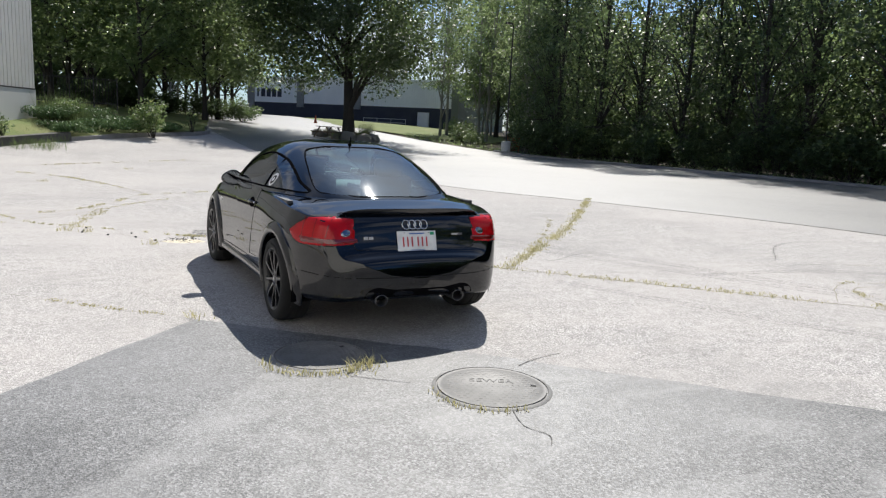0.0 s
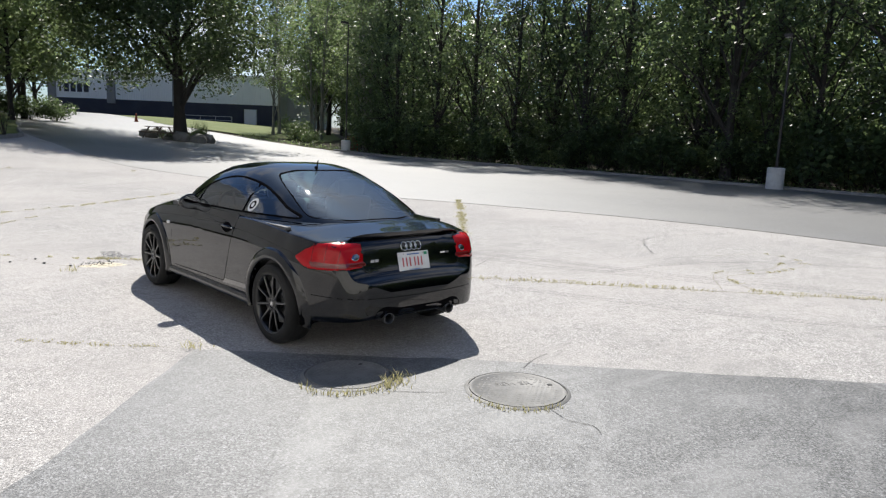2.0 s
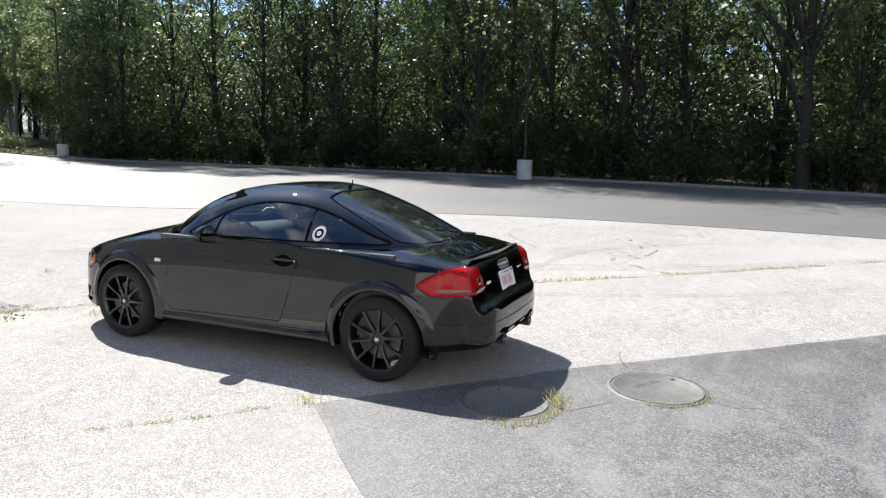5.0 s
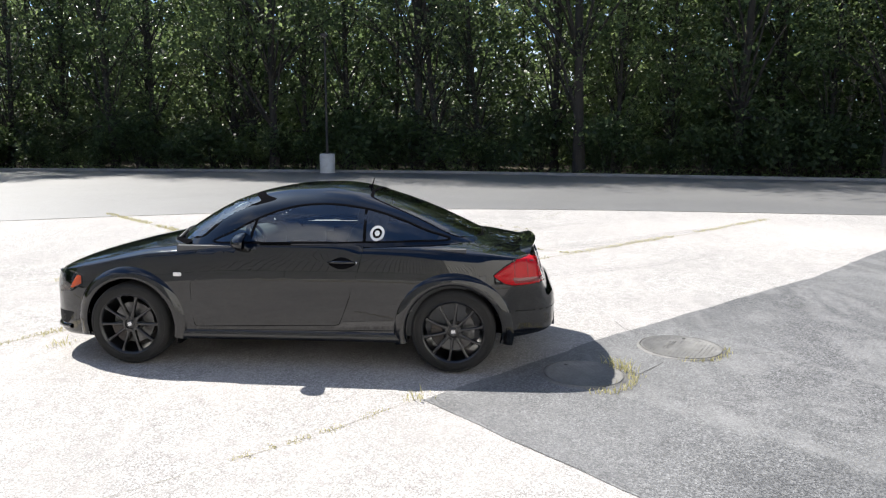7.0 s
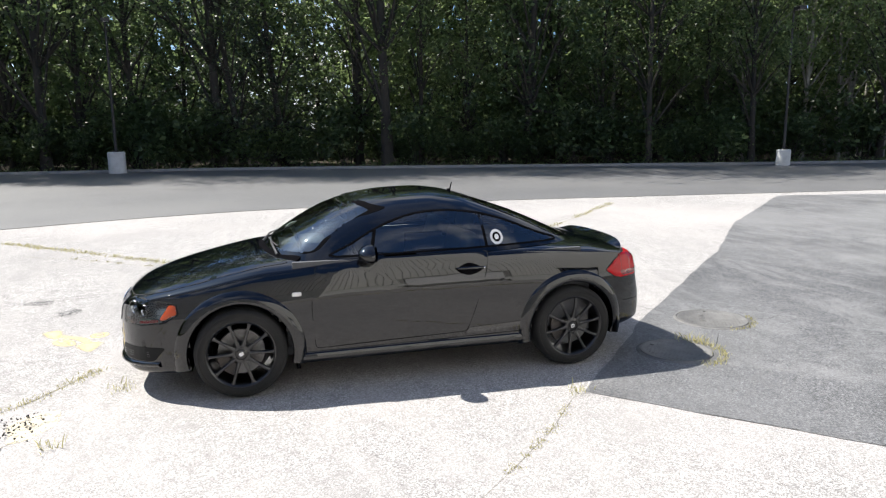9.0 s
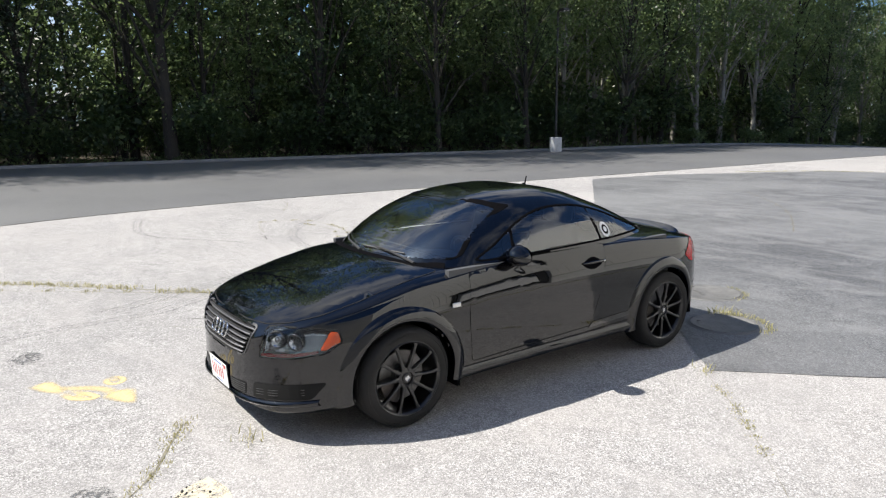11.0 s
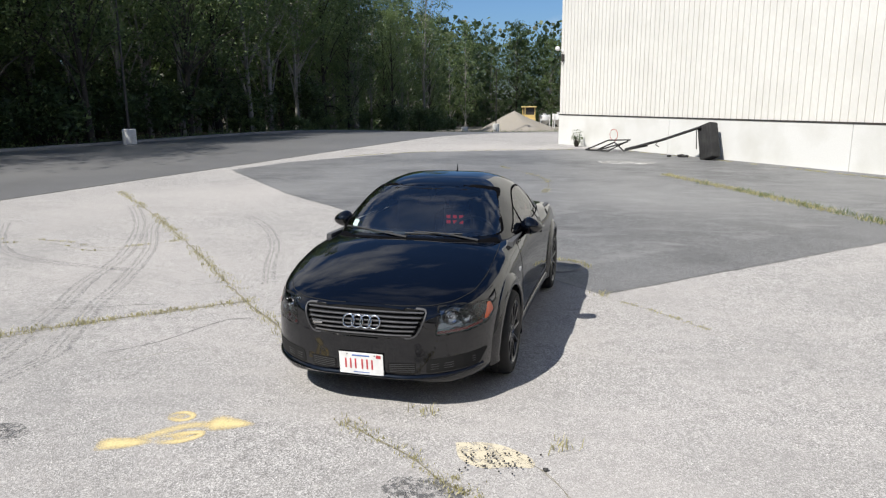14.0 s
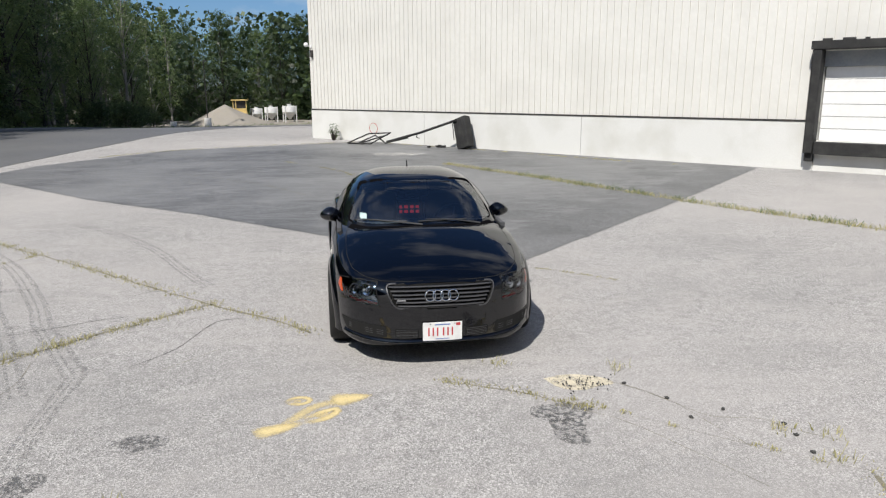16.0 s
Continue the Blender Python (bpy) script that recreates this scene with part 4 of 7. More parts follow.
def cornered(pts, r=0.03, n=4):
    """An outline with straight sides and rounded corners."""
    out, m = [], len(pts)
    for i in range(m):
        p, a, b = Vector(pts[i]), Vector(pts[i - 1]), Vector(pts[(i + 1) % m])
        q0 = p + (a - p).normalized() * min(r, (a - p).length * 0.45)
        q1 = p + (b - p).normalized() * min(r, (b - p).length * 0.45)
        for j in range(n + 1):
            t = j / n
            out.append((1 - t) ** 2 * q0 + 2 * t * (1 - t) * p + t * t * q1)
    return out


def conform(outline, view, off, cell=0.03, edge=0.0):
    """A panel that follows the car's skin inside an outline, with its rim folded in by edge."""
    bm = bmesh.new()
    ring = [bm.verts.new((p[0], p[1], 0)) for p in outline]
    bmesh.ops.triangulate(bm, faces=[bm.faces.new(ring)])
    for ax in (0, 1):
        lo, hi = min(p[ax] for p in outline), max(p[ax] for p in outline)
        k = math.ceil(lo / cell)
        while k * cell < hi:
            co, no = [0, 0, 0], [0, 0, 0]
            co[ax], no[ax] = k * cell, 1
            bmesh.ops.bisect_plane(bm, geom=bm.verts[:] + bm.edges[:] + bm.faces[:], plane_co=co, plane_no=no)
            k += 1
    d = VIEWS[view][0]
    lost, rim = [], {v for e in bm.edges if e.is_boundary for v in e.verts}
    last = None
    for v in bm.verts:
        p = onto(view, v.co.x, v.co.y, off - (edge if v in rim else 0.0))
        if p is None:
            lost.append(v)
        else:
            v.co = p
    if lost:
        bmesh.ops.delete(bm, geom=lost, context="VERTS")
    bmesh.ops.recalc_face_normals(bm, faces=bm.faces[:])
    if bm.faces and sum(f.normal.dot(d) * f.calc_area() for f in bm.faces) > 0:
        bmesh.ops.reverse_faces(bm, faces=bm.faces[:])
    return bm


def strip(line, view, half, off, closed=False):
    """A narrow band lying on the skin along a line."""
    bm, n = bmesh.new(), len(line)
    rows = []
    for i, p in enumerate(line):
        a = Vector(line[(i - 1) % n if closed else max(i - 1, 0)])
        b = Vector(line[(i + 1) % n if closed else min(i + 1, n - 1)])
        t = Vector((b - a)).normalized()
        q = Vector((-t.y, t.x))
        row = []
        for s, o in ((-1.0, 0.0), (-0.7, 1.0), (0.7, 1.0), (1.0, 0.0)):
            h = onto(view, p[0] + q.x * half * s, p[1] + q.y * half * s, off * o - 0.001 * (1 - o))
            row.append(h)
        rows.append(None if any(h is None for h in row) else [bm.verts.new(h) for h in row])
    pairs = list(zip(rows, rows[1:])) + ([(rows[-1], rows[0])] if closed else [])
    for r0, r1 in pairs:
        if r0 and r1:
            for j in range(3):
                bm.faces.new((r0[j], r0[j + 1], r1[j + 1], r1[j]))
    return bm


def inside(poly, x, y):
    hit = False
    for i in range(len(poly)):
        (x0, y0), (x1, y1) = poly[i - 1][:2], poly[i][:2]
        if (y0 > y) != (y1 > y) and x < (x1 - x0) * (y - y0) / (y1 - y0) + x0:
            hit = not hit
    return hit


HUB_Y, HUB_Z, TYRE_R = 1.2145, 0.305, 0.308
DLO = smooth_outline([(0.58, 0.925), (0.44, 1.0), (0.28, 1.085), (0.1, 1.155), (-0.1, 1.195), (-0.33, 1.198), (-0.57, 1.163), (-0.8, 1.093), (-1.0, 1.012), (-1.17, 0.948), (-0.9, 0.944), (-0.57, 0.940), (0.0, 0.930), (0.3, 0.926)])
WSCREEN = cornered([(-0.67, 0.942), (0.67, 0.942), (0.65, 1.0), (0.54, 1.225), (0.38, 1.262), (-0.38, 1.262), (-0.54, 1.225), (-0.65, 1.0)], 0.04)
RWINDOW = cornered([(-0.53, 0.955), (-0.25, 0.936), (0.25, 0.936), (0.53, 0.955), (0.525, 1.03), (0.475, 1.17), (0.42, 1.245), (0.25, 1.275), (-0.25, 1.275), (-0.42, 1.245), (-0.475, 1.17), (-0.525, 1.03)], 0.04)
HEADLAMP = cornered([(0.335, 0.595), (0.36, 0.660), (0.46, 0.675), (0.60, 0.684), (0.765, 0.676), (0.785, 0.60), (0.805, 0.505), (0.60, 0.515), (0.42, 0.535)], 0.016)
TAILLAMP = cornered([(0.475, 0.718), (0.57, 0.785), (0.68, 0.838), (0.80, 0.842), (0.955, 0.832), (1.0, 0.66), (0.85, 0.652), (0.63, 0.645), (0.555, 0.655)], 0.025)
GRILLE = cornered([(-0.425, 0.664), (0.425, 0.664), (0.40, 0.57), (0.355, 0.487), (-0.355, 0.487), (-0.40, 0.57)], 0.045)


def cut_body(c):
    x, y, z = c
    for hy in (HUB_Y, -HUB_Y):
        if abs(x) > 0.45 and math.hypot(y - hy, z - HUB_Z) < 0.352:
            return True
    if z > 0.86 and -1.36 < y < 0.90 and abs(x) < min(0.74, cabin(y) - 0.045):
        return True
    for s, vl in ((-1, "nose_left"), (1, "nose_right")):
        if s * x > 0.2 and y > 1.3:
            a = VIEWS[vl][1]
            if inside(HEADLAMP, a.x * x + a.y * y, z):
                return True
    if y > 1.6 and inside(GRILLE, x, z):
        return True
    return False


def cut_cabin(c, n):
    x, y, z = c
    if inside(DLO, y, z) and abs(n.x) > 0.3:
        return True
    if y > 0.15 and inside(WSCREEN, x, z) and n.y > 0.12:
        return True
    if y < -0.3 and inside(RWINDOW, x, z) and n.y < -0.12:
        return True
    return z < 0.89


def shell(vs, fs, cut):
    bm = bmesh.new()
    bv = [bm.verts.new(v) for v in vs]
    for f in fs:
        try:
            bm.faces.new([bv[i] for i in f])
        except ValueError:
            pass
    bmesh.ops.remove_doubles(bm, verts=bm.verts[:], dist=0.0004)
    bmesh.ops.recalc_face_normals(bm, faces=bm.faces[:])
    bm.normal_update()
    if sum(f.normal.dot(f.calc_center_median() - Vector((0, 0, 0.6))) for f in bm.faces) < 0:
        bmesh.ops.reverse_faces(bm, faces=bm.faces[:])
        bm.normal_update()
    gone = [f for f in bm.faces if cut(f)]
    bmesh.ops.delete(bm, geom=gone, context="FACES")
    return bm


CAR = pose(2.50, 6.288, 0, 0, 0, -0.8)
car = thing("car", "glossy black two-door coupe with black wheels, parked on the asphalt", "car", CAR)
part("body", shell(BODY_V, BODY_F, lambda f: cut_body(f.calc_center_median())), PAINT, car, "glossy black painted body shell", smooth=180)
part("roof", shell(ROOF_V, ROOF_F, lambda f: cut_cabin(f.calc_center_median(), f.normal)), PAINT, car, "glossy black arched roof", smooth=180)


# panels, shut lines
def mirror_pts(pts):
    return [(-a, b) for a, b in pts]


DOOR = cornered([(0.715, 0.302), (0.735, 0.60), (0.70, 0.87), (0.60, 0.905), (-0.555, 0.915), (-0.53, 0.78), (-0.44, 0.5), (-0.375, 0.335)], 0.03)
for side in ("left", "right"):
    d = part("door", conform(DOOR, side, 0.0018, 0.04), PAINT, car, smooth=180)
    part("shut_line", strip(DOOR, side, 0.0035, 0.0022, True), GAP, d)
    # matte black oval on the door paints the shade of the handle recess
    h = part("handle_recess", conform(smooth_outline([(-0.305, 0.79), (-0.40, 0.835), (-0.50, 0.79), (-0.40, 0.75)], 8), side, 0.004, 0.02), SEAL, d)
    bm = bmesh.new()
    s = -1 if side == "left" else 1
    pts = [onto(side, y, 0.797, o) for y, o in ((-0.30, 0.006), (-0.34, 0.022), (-0.40, 0.028), (-0.46, 0.026), (-0.505, 0.012))]
    tube(bm, pts, [0.007, 0.011, 0.012, 0.012, 0.009], 10)
    part("handle", bm, PAINT, d, smooth=180)
    bm = bmesh.new()
    bmesh.ops.create_uvsphere(bm, u_segments=10, v_segments=6, radius=0.010, matrix=Matrix.Translation(onto(side, -0.512, 0.797, 0.012)))
    part("lock", bm, CHROME, d, smooth=180)
    # sill insert and lower trim
    part("sill_insert", conform(cornered([(-0.36, 0.318), (-0.40, 0.362), (-0.79, 0.382), (-0.79, 0.342)], 0.008), side, 0.003, 0.05), SILLGLOSS, car)
    part("sill_line", strip([(0.85, 0.278), (0.3, 0.283), (-0.3, 0.293), (-0.82, 0.305)], side, 0.003, 0.0015), GAP, car)
    bm, rows = bmesh.new(), []
    for i in range(29):
        y = 0.84 - 1.66 * i / 28
        z0 = 0.205 + 0.012 * i / 28
        x = 0.985 * wide(y)
        rows.append([bm.verts.new(((-1 if side == "left" else 1) * (x + o), y, z0 + z)) for o, z in ((-0.10, -0.006), (-0.012, -0.006), (0.008, 0.006), (0.014, 0.022), (0.010, 0.050), (-0.002, 0.076), (-0.03, 0.088))])
    for r0, r1 in zip(rows, rows[1:]):
        for j in range(6):
            bm.faces.new((r0[j], r0[j + 1], r1[j + 1], r1[j]))
    bm.faces.new(rows[0])
    bm.faces.new(rows[-1][::-1])
    bmesh.ops.recalc_face_normals(bm, faces=bm.faces[:])
    part("side_skirt", bm, PAINT, car, "black painted side skirt below the door", smooth=50)
    part("marker_lamp", conform(cornered([(0.80, 0.678), (0.865, 0.678), (0.865, 0.706), (0.80, 0.706)], 0.008), side, 0.006, 0.02, 0.006), MARK, car, "small white side marker lamp")
    part("window_seal", strip(DLO, side, 0.007, 0.003, True), SEAL, car)
    wl = [p for p in DLO]
    part("side_window", conform(DLO, side, -0.001, 0.05), SIDEGLASS, car, "dark tinted side glass", smooth=180)
    part("window_pillar", strip([(-0.555, 0.935), (-0.55, 1.05), (-0.545, 1.17)], side, 0.012, 0.004), SEAL, car)
    part("quarter_post", strip([(0.30, 0.92), (0.285, 1.0), (0.262, 1.09)], side, 0.012, 0.003), SEAL, car)
HOOD = cornered([(-0.25, 1.958), (0.25, 1.958), (0.45, 1.915), (0.575, 1.83), (0.665, 1.68), (0.70, 1.45), (0.70, 1.1), (0.68, 0.86), (0.55, 0.965), (0.3, 1.03), (-0.3, 1.03), (-0.55, 0.965), (-0.68, 0.86), (-0.70, 1.1), (-0.70, 1.45), (-0.665, 1.68), (-0.575, 1.83), (-0.45, 1.915)], 0.05)
hood = part("bonnet", conform(HOOD, "top", 0.0018, 0.05), PAINT, car, smooth=180)
part("shut_line", strip(HOOD, "top", 0.0035, 0.0022, True), GAP, hood)
BOOT = cornered([(-0.455, 0.62), (0.455, 0.62), (0.475, 0.66), (0.505, 0.80), (0.50, 0.86), (-0.50, 0.86), (-0.505, 0.80), (-0.475, 0.66)], 0.03)
boot = part("boot_lid", conform(BOOT, "rear", 0.0018, 0.04), PAINT, car, smooth=180)
part("shut_line", strip(BOOT, "rear", 0.0032, 0.0022, True), GAP, boot)
part("bumper_line", strip(smooth_outline([(-0.78, 0.46), (-0.6, 0.447), (-0.3, 0.44), (0, 0.437), (0.3, 0.44), (0.6, 0.447), (0.78, 0.46)], 4, False), "rear", 0.004, 0.0015), GAP, car)
part("bumper_line", strip([(-0.80, 0.50), (-0.42, 0.485)], "front", 0.003, 0.0015), GAP, car)
part("bumper_line", strip([(0.80, 0.50), (0.42, 0.485)], "front", 0.003, 0.0015), GAP, car)
part("windscreen", conform(WSCREEN, "front", -0.001, 0.05), SCREEN, car, "clear greenish windscreen", smooth=180)
part("screen_seal", strip(WSCREEN, "front", 0.008, 0.003, True), SEAL, car)
part("rear_window", conform(RWINDOW, "rear", -0.001, 0.05), REARGLASS, car, "dark reflective rear glass", smooth=180)
part("rear_window_seal", strip(RWINDOW, "rear", 0.004, 0.003, True), SEAL, car)
cowl = smooth_outline([(-0.66, 0.80), (-0.5, 0.945), (-0.25, 1.02), (0, 1.04), (0.25, 1.02), (0.5, 0.945), (0.66, 0.80)], 6, False)
part("cowl_grille", strip(cowl, "top", 0.028, 0.004), SEAL, car)

# wheel arch flares, liners and flaps
for side, s in (("left", -1), ("right", 1)):
    for hy in (HUB_Y, -HUB_Y):
        bm, rows = bmesh.new(), []
        for i in range(49):
            a = radians(-14 + 208 * i / 48)
            row = []
            for r, o in ((0.350, -0.09), (0.346, 0.010), (0.351, 0.022), (0.366, 0.027), (0.388, 0.024), (0.412, 0.014), (0.432, 0.003), (0.440, -0.012)):
                y, z = hy + r * math.cos(a), HUB_Z + r * math.sin(a)
                q = onto(side, y, max(z, 0.26), 0.0)
                x = abs(q.x) if q is not None else 0.80
                x = min(max(x, 0.775), 0.862)
                row.append(bm.verts.new((s * (x + o), y, z)))
            rows.append(row)
        for r0, r1 in zip(rows, rows[1:]):
            for j in range(7):
                bm.faces.new((r0[j], r0[j + 1], r1[j + 1], r1[j]))
        bmesh.ops.recalc_face_normals(bm, faces=bm.faces[:])
        part("arch_flare", bm, PAINT, car, "flared black wheel arch", smooth=180)
        bm = bmesh.new()
        rings = []
        for x in (0.80, 0.50):
            rings.append([bm.verts.new((s * x, hy + 0.358 * math.cos(radians(-15 + 210 * k / 24)), HUB_Z + 0.358 * math.sin(radians(-15 + 210 * k / 24)))) for k in range(25)])
        for k in range(24):
            bm.faces.new((rings[0][k], rings[0][k + 1], rings[1][k + 1], rings[1][k]))
        bm.faces.new(rings[1])
        part("arch_liner", bm, SEAL, car)
        bm = bmesh.new()
        box(bm, s * 0.72, hy - 0.385, 0.175 if hy > 0 else 0.225, s * (0.848 if hy > 0 else 0.815), hy - 0.368, 0.34, 0.006)
        part("mud_flap", bm, SEAL, car)

# wheels
TREAD = [(0.225, -0.105), (0.262, -0.112), (0.290, -0.106), (0.302, -0.090), (0.308, -0.060), (0.308, -0.02), (0.304, -0.018), (0.304, -0.012), (0.308, -0.010), (0.308, 0.03), (0.304, 0.032), (0.304, 0.038), (0.308, 0.04), (0.308, 0.062), (0.302, 0.090), (0.290, 0.106), (0.278, 0.110), (0.276, 0.107), (0.262, 0.112), (0.235, 0.109), (0.225, 0.10)]


def tyre_bm():
    bm = bmesh.new()
    lathe(bm, TREAD, "x", 56)
    # raised bars of the sidewall marking
    for a0 in (60, 240):
        for k in range(9):
            a = radians(a0 + 5.5 * (k - 4))
            m = Matrix.Translation((0.1105, 0.262 * math.cos(a), 0.262 * math.sin(a))) @ Matrix.Rotation(a, 4, "X")
            box(bm, -0.001, -0.008, -0.007, 0.0025, 0.008, 0.007, 0, m)
    return bm


def rim_bm():
    bm = bmesh.new()
    lathe(bm, [(0.205, -0.09), (0.212, -0.02), (0.216, 0.06), (0.222, 0.085), (0.232, 0.096), (0.234, 0.104), (0.228, 0.108), (0.216, 0.100), (0.211, 0.085), (0.205, 0.06), (0.200, -0.09)], "x", 56)
    for k in range(10):
        a = 2 * math.pi * k / 10 + (0.13 if k % 2 else -0.13)
        c, s_ = math.cos(a), math.sin(a)
        rows = []
        a0 = 2 * math.pi * k / 10
        for r, ang, w, x0, x1 in ((0.045, a0, 0.016, 0.060, 0.088), (0.08, a0, 0.0105, 0.066, 0.094), (0.14, a0, 0.0082, 0.074, 0.100), (0.20, a0, 0.0095, 0.080, 0.103), (0.216, a0, 0.017, 0.082, 0.101)):
            rad, tan = Vector((0, math.cos(ang), math.sin(ang))), Vector((0, -math.sin(ang), math.cos(ang)))
            rows.append([bm.verts.new(Vector((x, 0, 0)) + rad * r + tan * t) for x, t in ((x0, -w * 1.15), (x1 - 0.004, -w), (x1, -w * 0.55), (x1, w * 0.55), (x1 - 0.004, w), (x0, w * 1.15))])
        for r0, r1 in zip(rows, rows[1:]):
            for j in range(6):
                bm.faces.new((r0[j], r0[(j + 1) % 6], r1[(j + 1) % 6], r1[j]))
    lathe(bm, [(0.001, 0.05), (0.062, 0.05), (0.066, 0.076), (0.060, 0.088), (0.040, 0.092), (0.036, 0.084), (0.001, 0.084)], "x", 30)
    for k in range(5):
        a = 2 * math.pi * (k + 0.5) / 5
        lathe(bm, [(0.009, 0.08), (0.009, 0.093), (0.006, 0.095), (0.0005, 0.095)], "x", 8, (0, 0.052 * math.cos(a), 0.052 * math.sin(a)))
    bmesh.ops.recalc_face_normals(bm, faces=bm.faces[:])
    return bm


def disc_bm():
    bm = bmesh.new()
    lathe(bm, [(0.001, 0.035), (0.07, 0.035), (0.075, 0.022), (0.155, 0.022), (0.156, 0.0), (0.07, 0.0)], "x", 40)
    return bm


def caliper_bm():
    bm = bmesh.new()
    for k in range(7):
        a = radians(150 + 60 * k / 6)
        m = Matrix.Translation((0.02, 0.125 * math.cos(a), 0.125 * math.sin(a))) @ Matrix.Rotation(a, 4, "X")
        box(bm, -0.035, -0.045, -0.014, 0.035, 0.04, 0.014, 0.006, m)
    return bm


def cap_bm():
    bm = bmesh.new()
    lathe(bm, [(0.030, 0.083), (0.030, 0.090), (0.027, 0.093), (0.0005, 0.0935)], "x", 20)
    return bm


def badge_bm():
    bm = bmesh.new()
    box(bm, 0.0935, -0.016, -0.013, 0.0955, 0.016, 0.013, 0.004)
    box(bm, 0.0935, -0.010, 0.011, 0.0952, 0.004, 0.016)
    return bm


WHEEL = {"tyre": (bm_mesh("tyre", tyre_bm(), RUBBER, 40), "black rubber tyre"), "rim": (bm_mesh("rim", rim_bm(), ALLOY, 40), "black ten-spoke alloy rim"), "brake_disc": (bm_mesh("brake_disc", disc_bm(), DISC, 40), ""), "caliper": (bm_mesh("caliper", caliper_bm(), STEEL), ""), "cap_badge": (bm_mesh("cap_badge", badge_bm(), CHROME), "")}
CAPMESH = bm_mesh("wheel", cap_bm(), ALLOY, 40)
for s in (-1, 1):
    for hy in (HUB_Y, -HUB_Y):
        w = part("wheel", CAPMESH, ALLOY, car)
        turn = 37 if hy > 0 else 11
        w.matrix_basis = Matrix.Translation((s * 0.752, hy, HUB_Z + 0.003)) @ Matrix.Rotation(math.pi if s < 0 else 0, 4, "Z") @ Matrix.Rotation(radians(turn), 4, "X")
        for n, (me, lab) in WHEEL.items():
            part(n, me, None, w, lab)

# lamps
for side, s in (("left", -1), ("right", 1)):
    v = "nose_" + side
    lens = part("headlamp", conform(HEADLAMP, v, 0.0015, 0.03), LENS, car, "smoky clear headlamp with amber corner", smooth=180)
    part("housing", conform(HEADLAMP, v, -0.03, 0.03, -0.03), LAMPGREY, lens, smooth=180)
    for u, z, r in ((0.69, 0.615, 0.047), (0.575, 0.604, 0.043)):
        d = VIEWS[v][0]
        m = Matrix.Translation(onto(v, u, z, -0.014)) @ Vector((0, -1, 0)).rotation_difference(d).to_matrix().to_4x4()
        for name, prof, mt in (("bezel", [(r * 1.18, -0.016), (r * 1.16, 0.004), (r * 1.04, 0.006), (r * 0.98, 0.0)], LAMPDARK), ("reflector", [(r, 0.0), (r * 0.93, -0.002), (r * 0.8, -0.007), (r * 0.6, -0.011), (0.001, -0.013)], BRIGHT)):
            bm = bmesh.new()
            lathe(bm, prof, "y", 28)
            for q0 in bm.verts:
                q0.co = m @ q0.co
            part(name, bm, mt, lens, smooth=180)
        bm = bmesh.new()
        bmesh.ops.create_uvsphere(bm, u_segments=18, v_segments=12, radius=r * 0.42, matrix=m @ Matrix.Translation((0, -0.010, 0)))
        part("projector", bm, LAMPDARK if u < 0.6 else BRIGHT, lens, smooth=180)
    part("turn_lens", conform(cornered([(0.343, 0.597), (0.360, 0.652), (0.398, 0.658), (0.412, 0.62), (0.442, 0.560), (0.415, 0.556)], 0.012), v, 0.003, 0.03, 0.002), AMBER, lens, "amber turn signal", smooth=180)
    part("lower_band", conform(cornered([(0.45, 0.540), (0.60, 0.521), (0.795, 0.511), (0.792, 0.530), (0.60, 0.541), (0.45, 0.56)], 0.008), v, -0.004, 0.03), REDDARK, lens, smooth=180)
    part("lamp_seal", strip(HEADLAMP, v, 0.005, 0.002, True), GAP, lens)
    v = "tail_" + side
    tl = part("tail_lamp", conform(TAILLAMP, v, 0.004, 0.025, 0.005), REDLENS, car, "bright red wraparound tail lamp", smooth=180)
    part("lower_lens", conform(cornered([(0.62, 0.66), (0.87, 0.665), (1.0, 0.672), (0.995, 0.70), (0.87, 0.698), (0.60, 0.70)], 0.01), v, 0.006, 0.03, 0.002), REDDARK, tl, smooth=180)
    ring = smooth_outline([(0.93 + 0.024 * math.cos(a), 0.735 + 0.024 * math.sin(a)) for a in np.linspace(0, 2 * math.pi, 9)[:-1]], 3)
    part("reverse_lamp", conform(ring, v, 0.007, 0.02, 0.003), LAMPGREY, tl, "round clear reversing lamp", smooth=180)
    for r_ in (0.62, 0.72, 0.82):
        part("lens_rib", strip([(r_, 0.70), (r_ + 0.01, 0.78), (r_ + 0.015, 0.825)], v, 0.003, 0.0065), REDDARK, tl)
    part("lamp_seal", strip(TAILLAMP, v, 0.004, 0.002, True), GAP, tl)

# grille, rings, intakes
gr = part("grille", conform(GRILLE, "front", -0.030, 0.04, -0.03), GAP, car, "dark grille with chrome slats and four rings")
for k in range(6):
    z = 0.503 + 0.0285 * k
    e = 0.345 + 0.082 * k / 6 - 0.012
    bm = bmesh.new()
    xs = [e * q for q in np.linspace(-1, 1, 17)]
    rows = []
    for x in xs:
        p = onto("front", x, z, -0.006)
        rows.append([bm.verts.new(p + Vector((0, oy, oz))) for oy, oz in ((0, -0.0055), (0.004, -0.002), (0.004, 0.003), (0, 0.0055), (-0.02, 0.004), (-0.02, -0.004))])
    for r0, r1 in zip(rows, rows[1:]):
        for j in range(6):
            bm.faces.new((r0[j], r0[(j + 1) % 6], r1[(j + 1) % 6], r1[j]))
    part("slat", bm, SATIN, gr)
part("grille_rim", strip(GRILLE, "front", 0.006, 0.004, True), RIMGREY, gr)


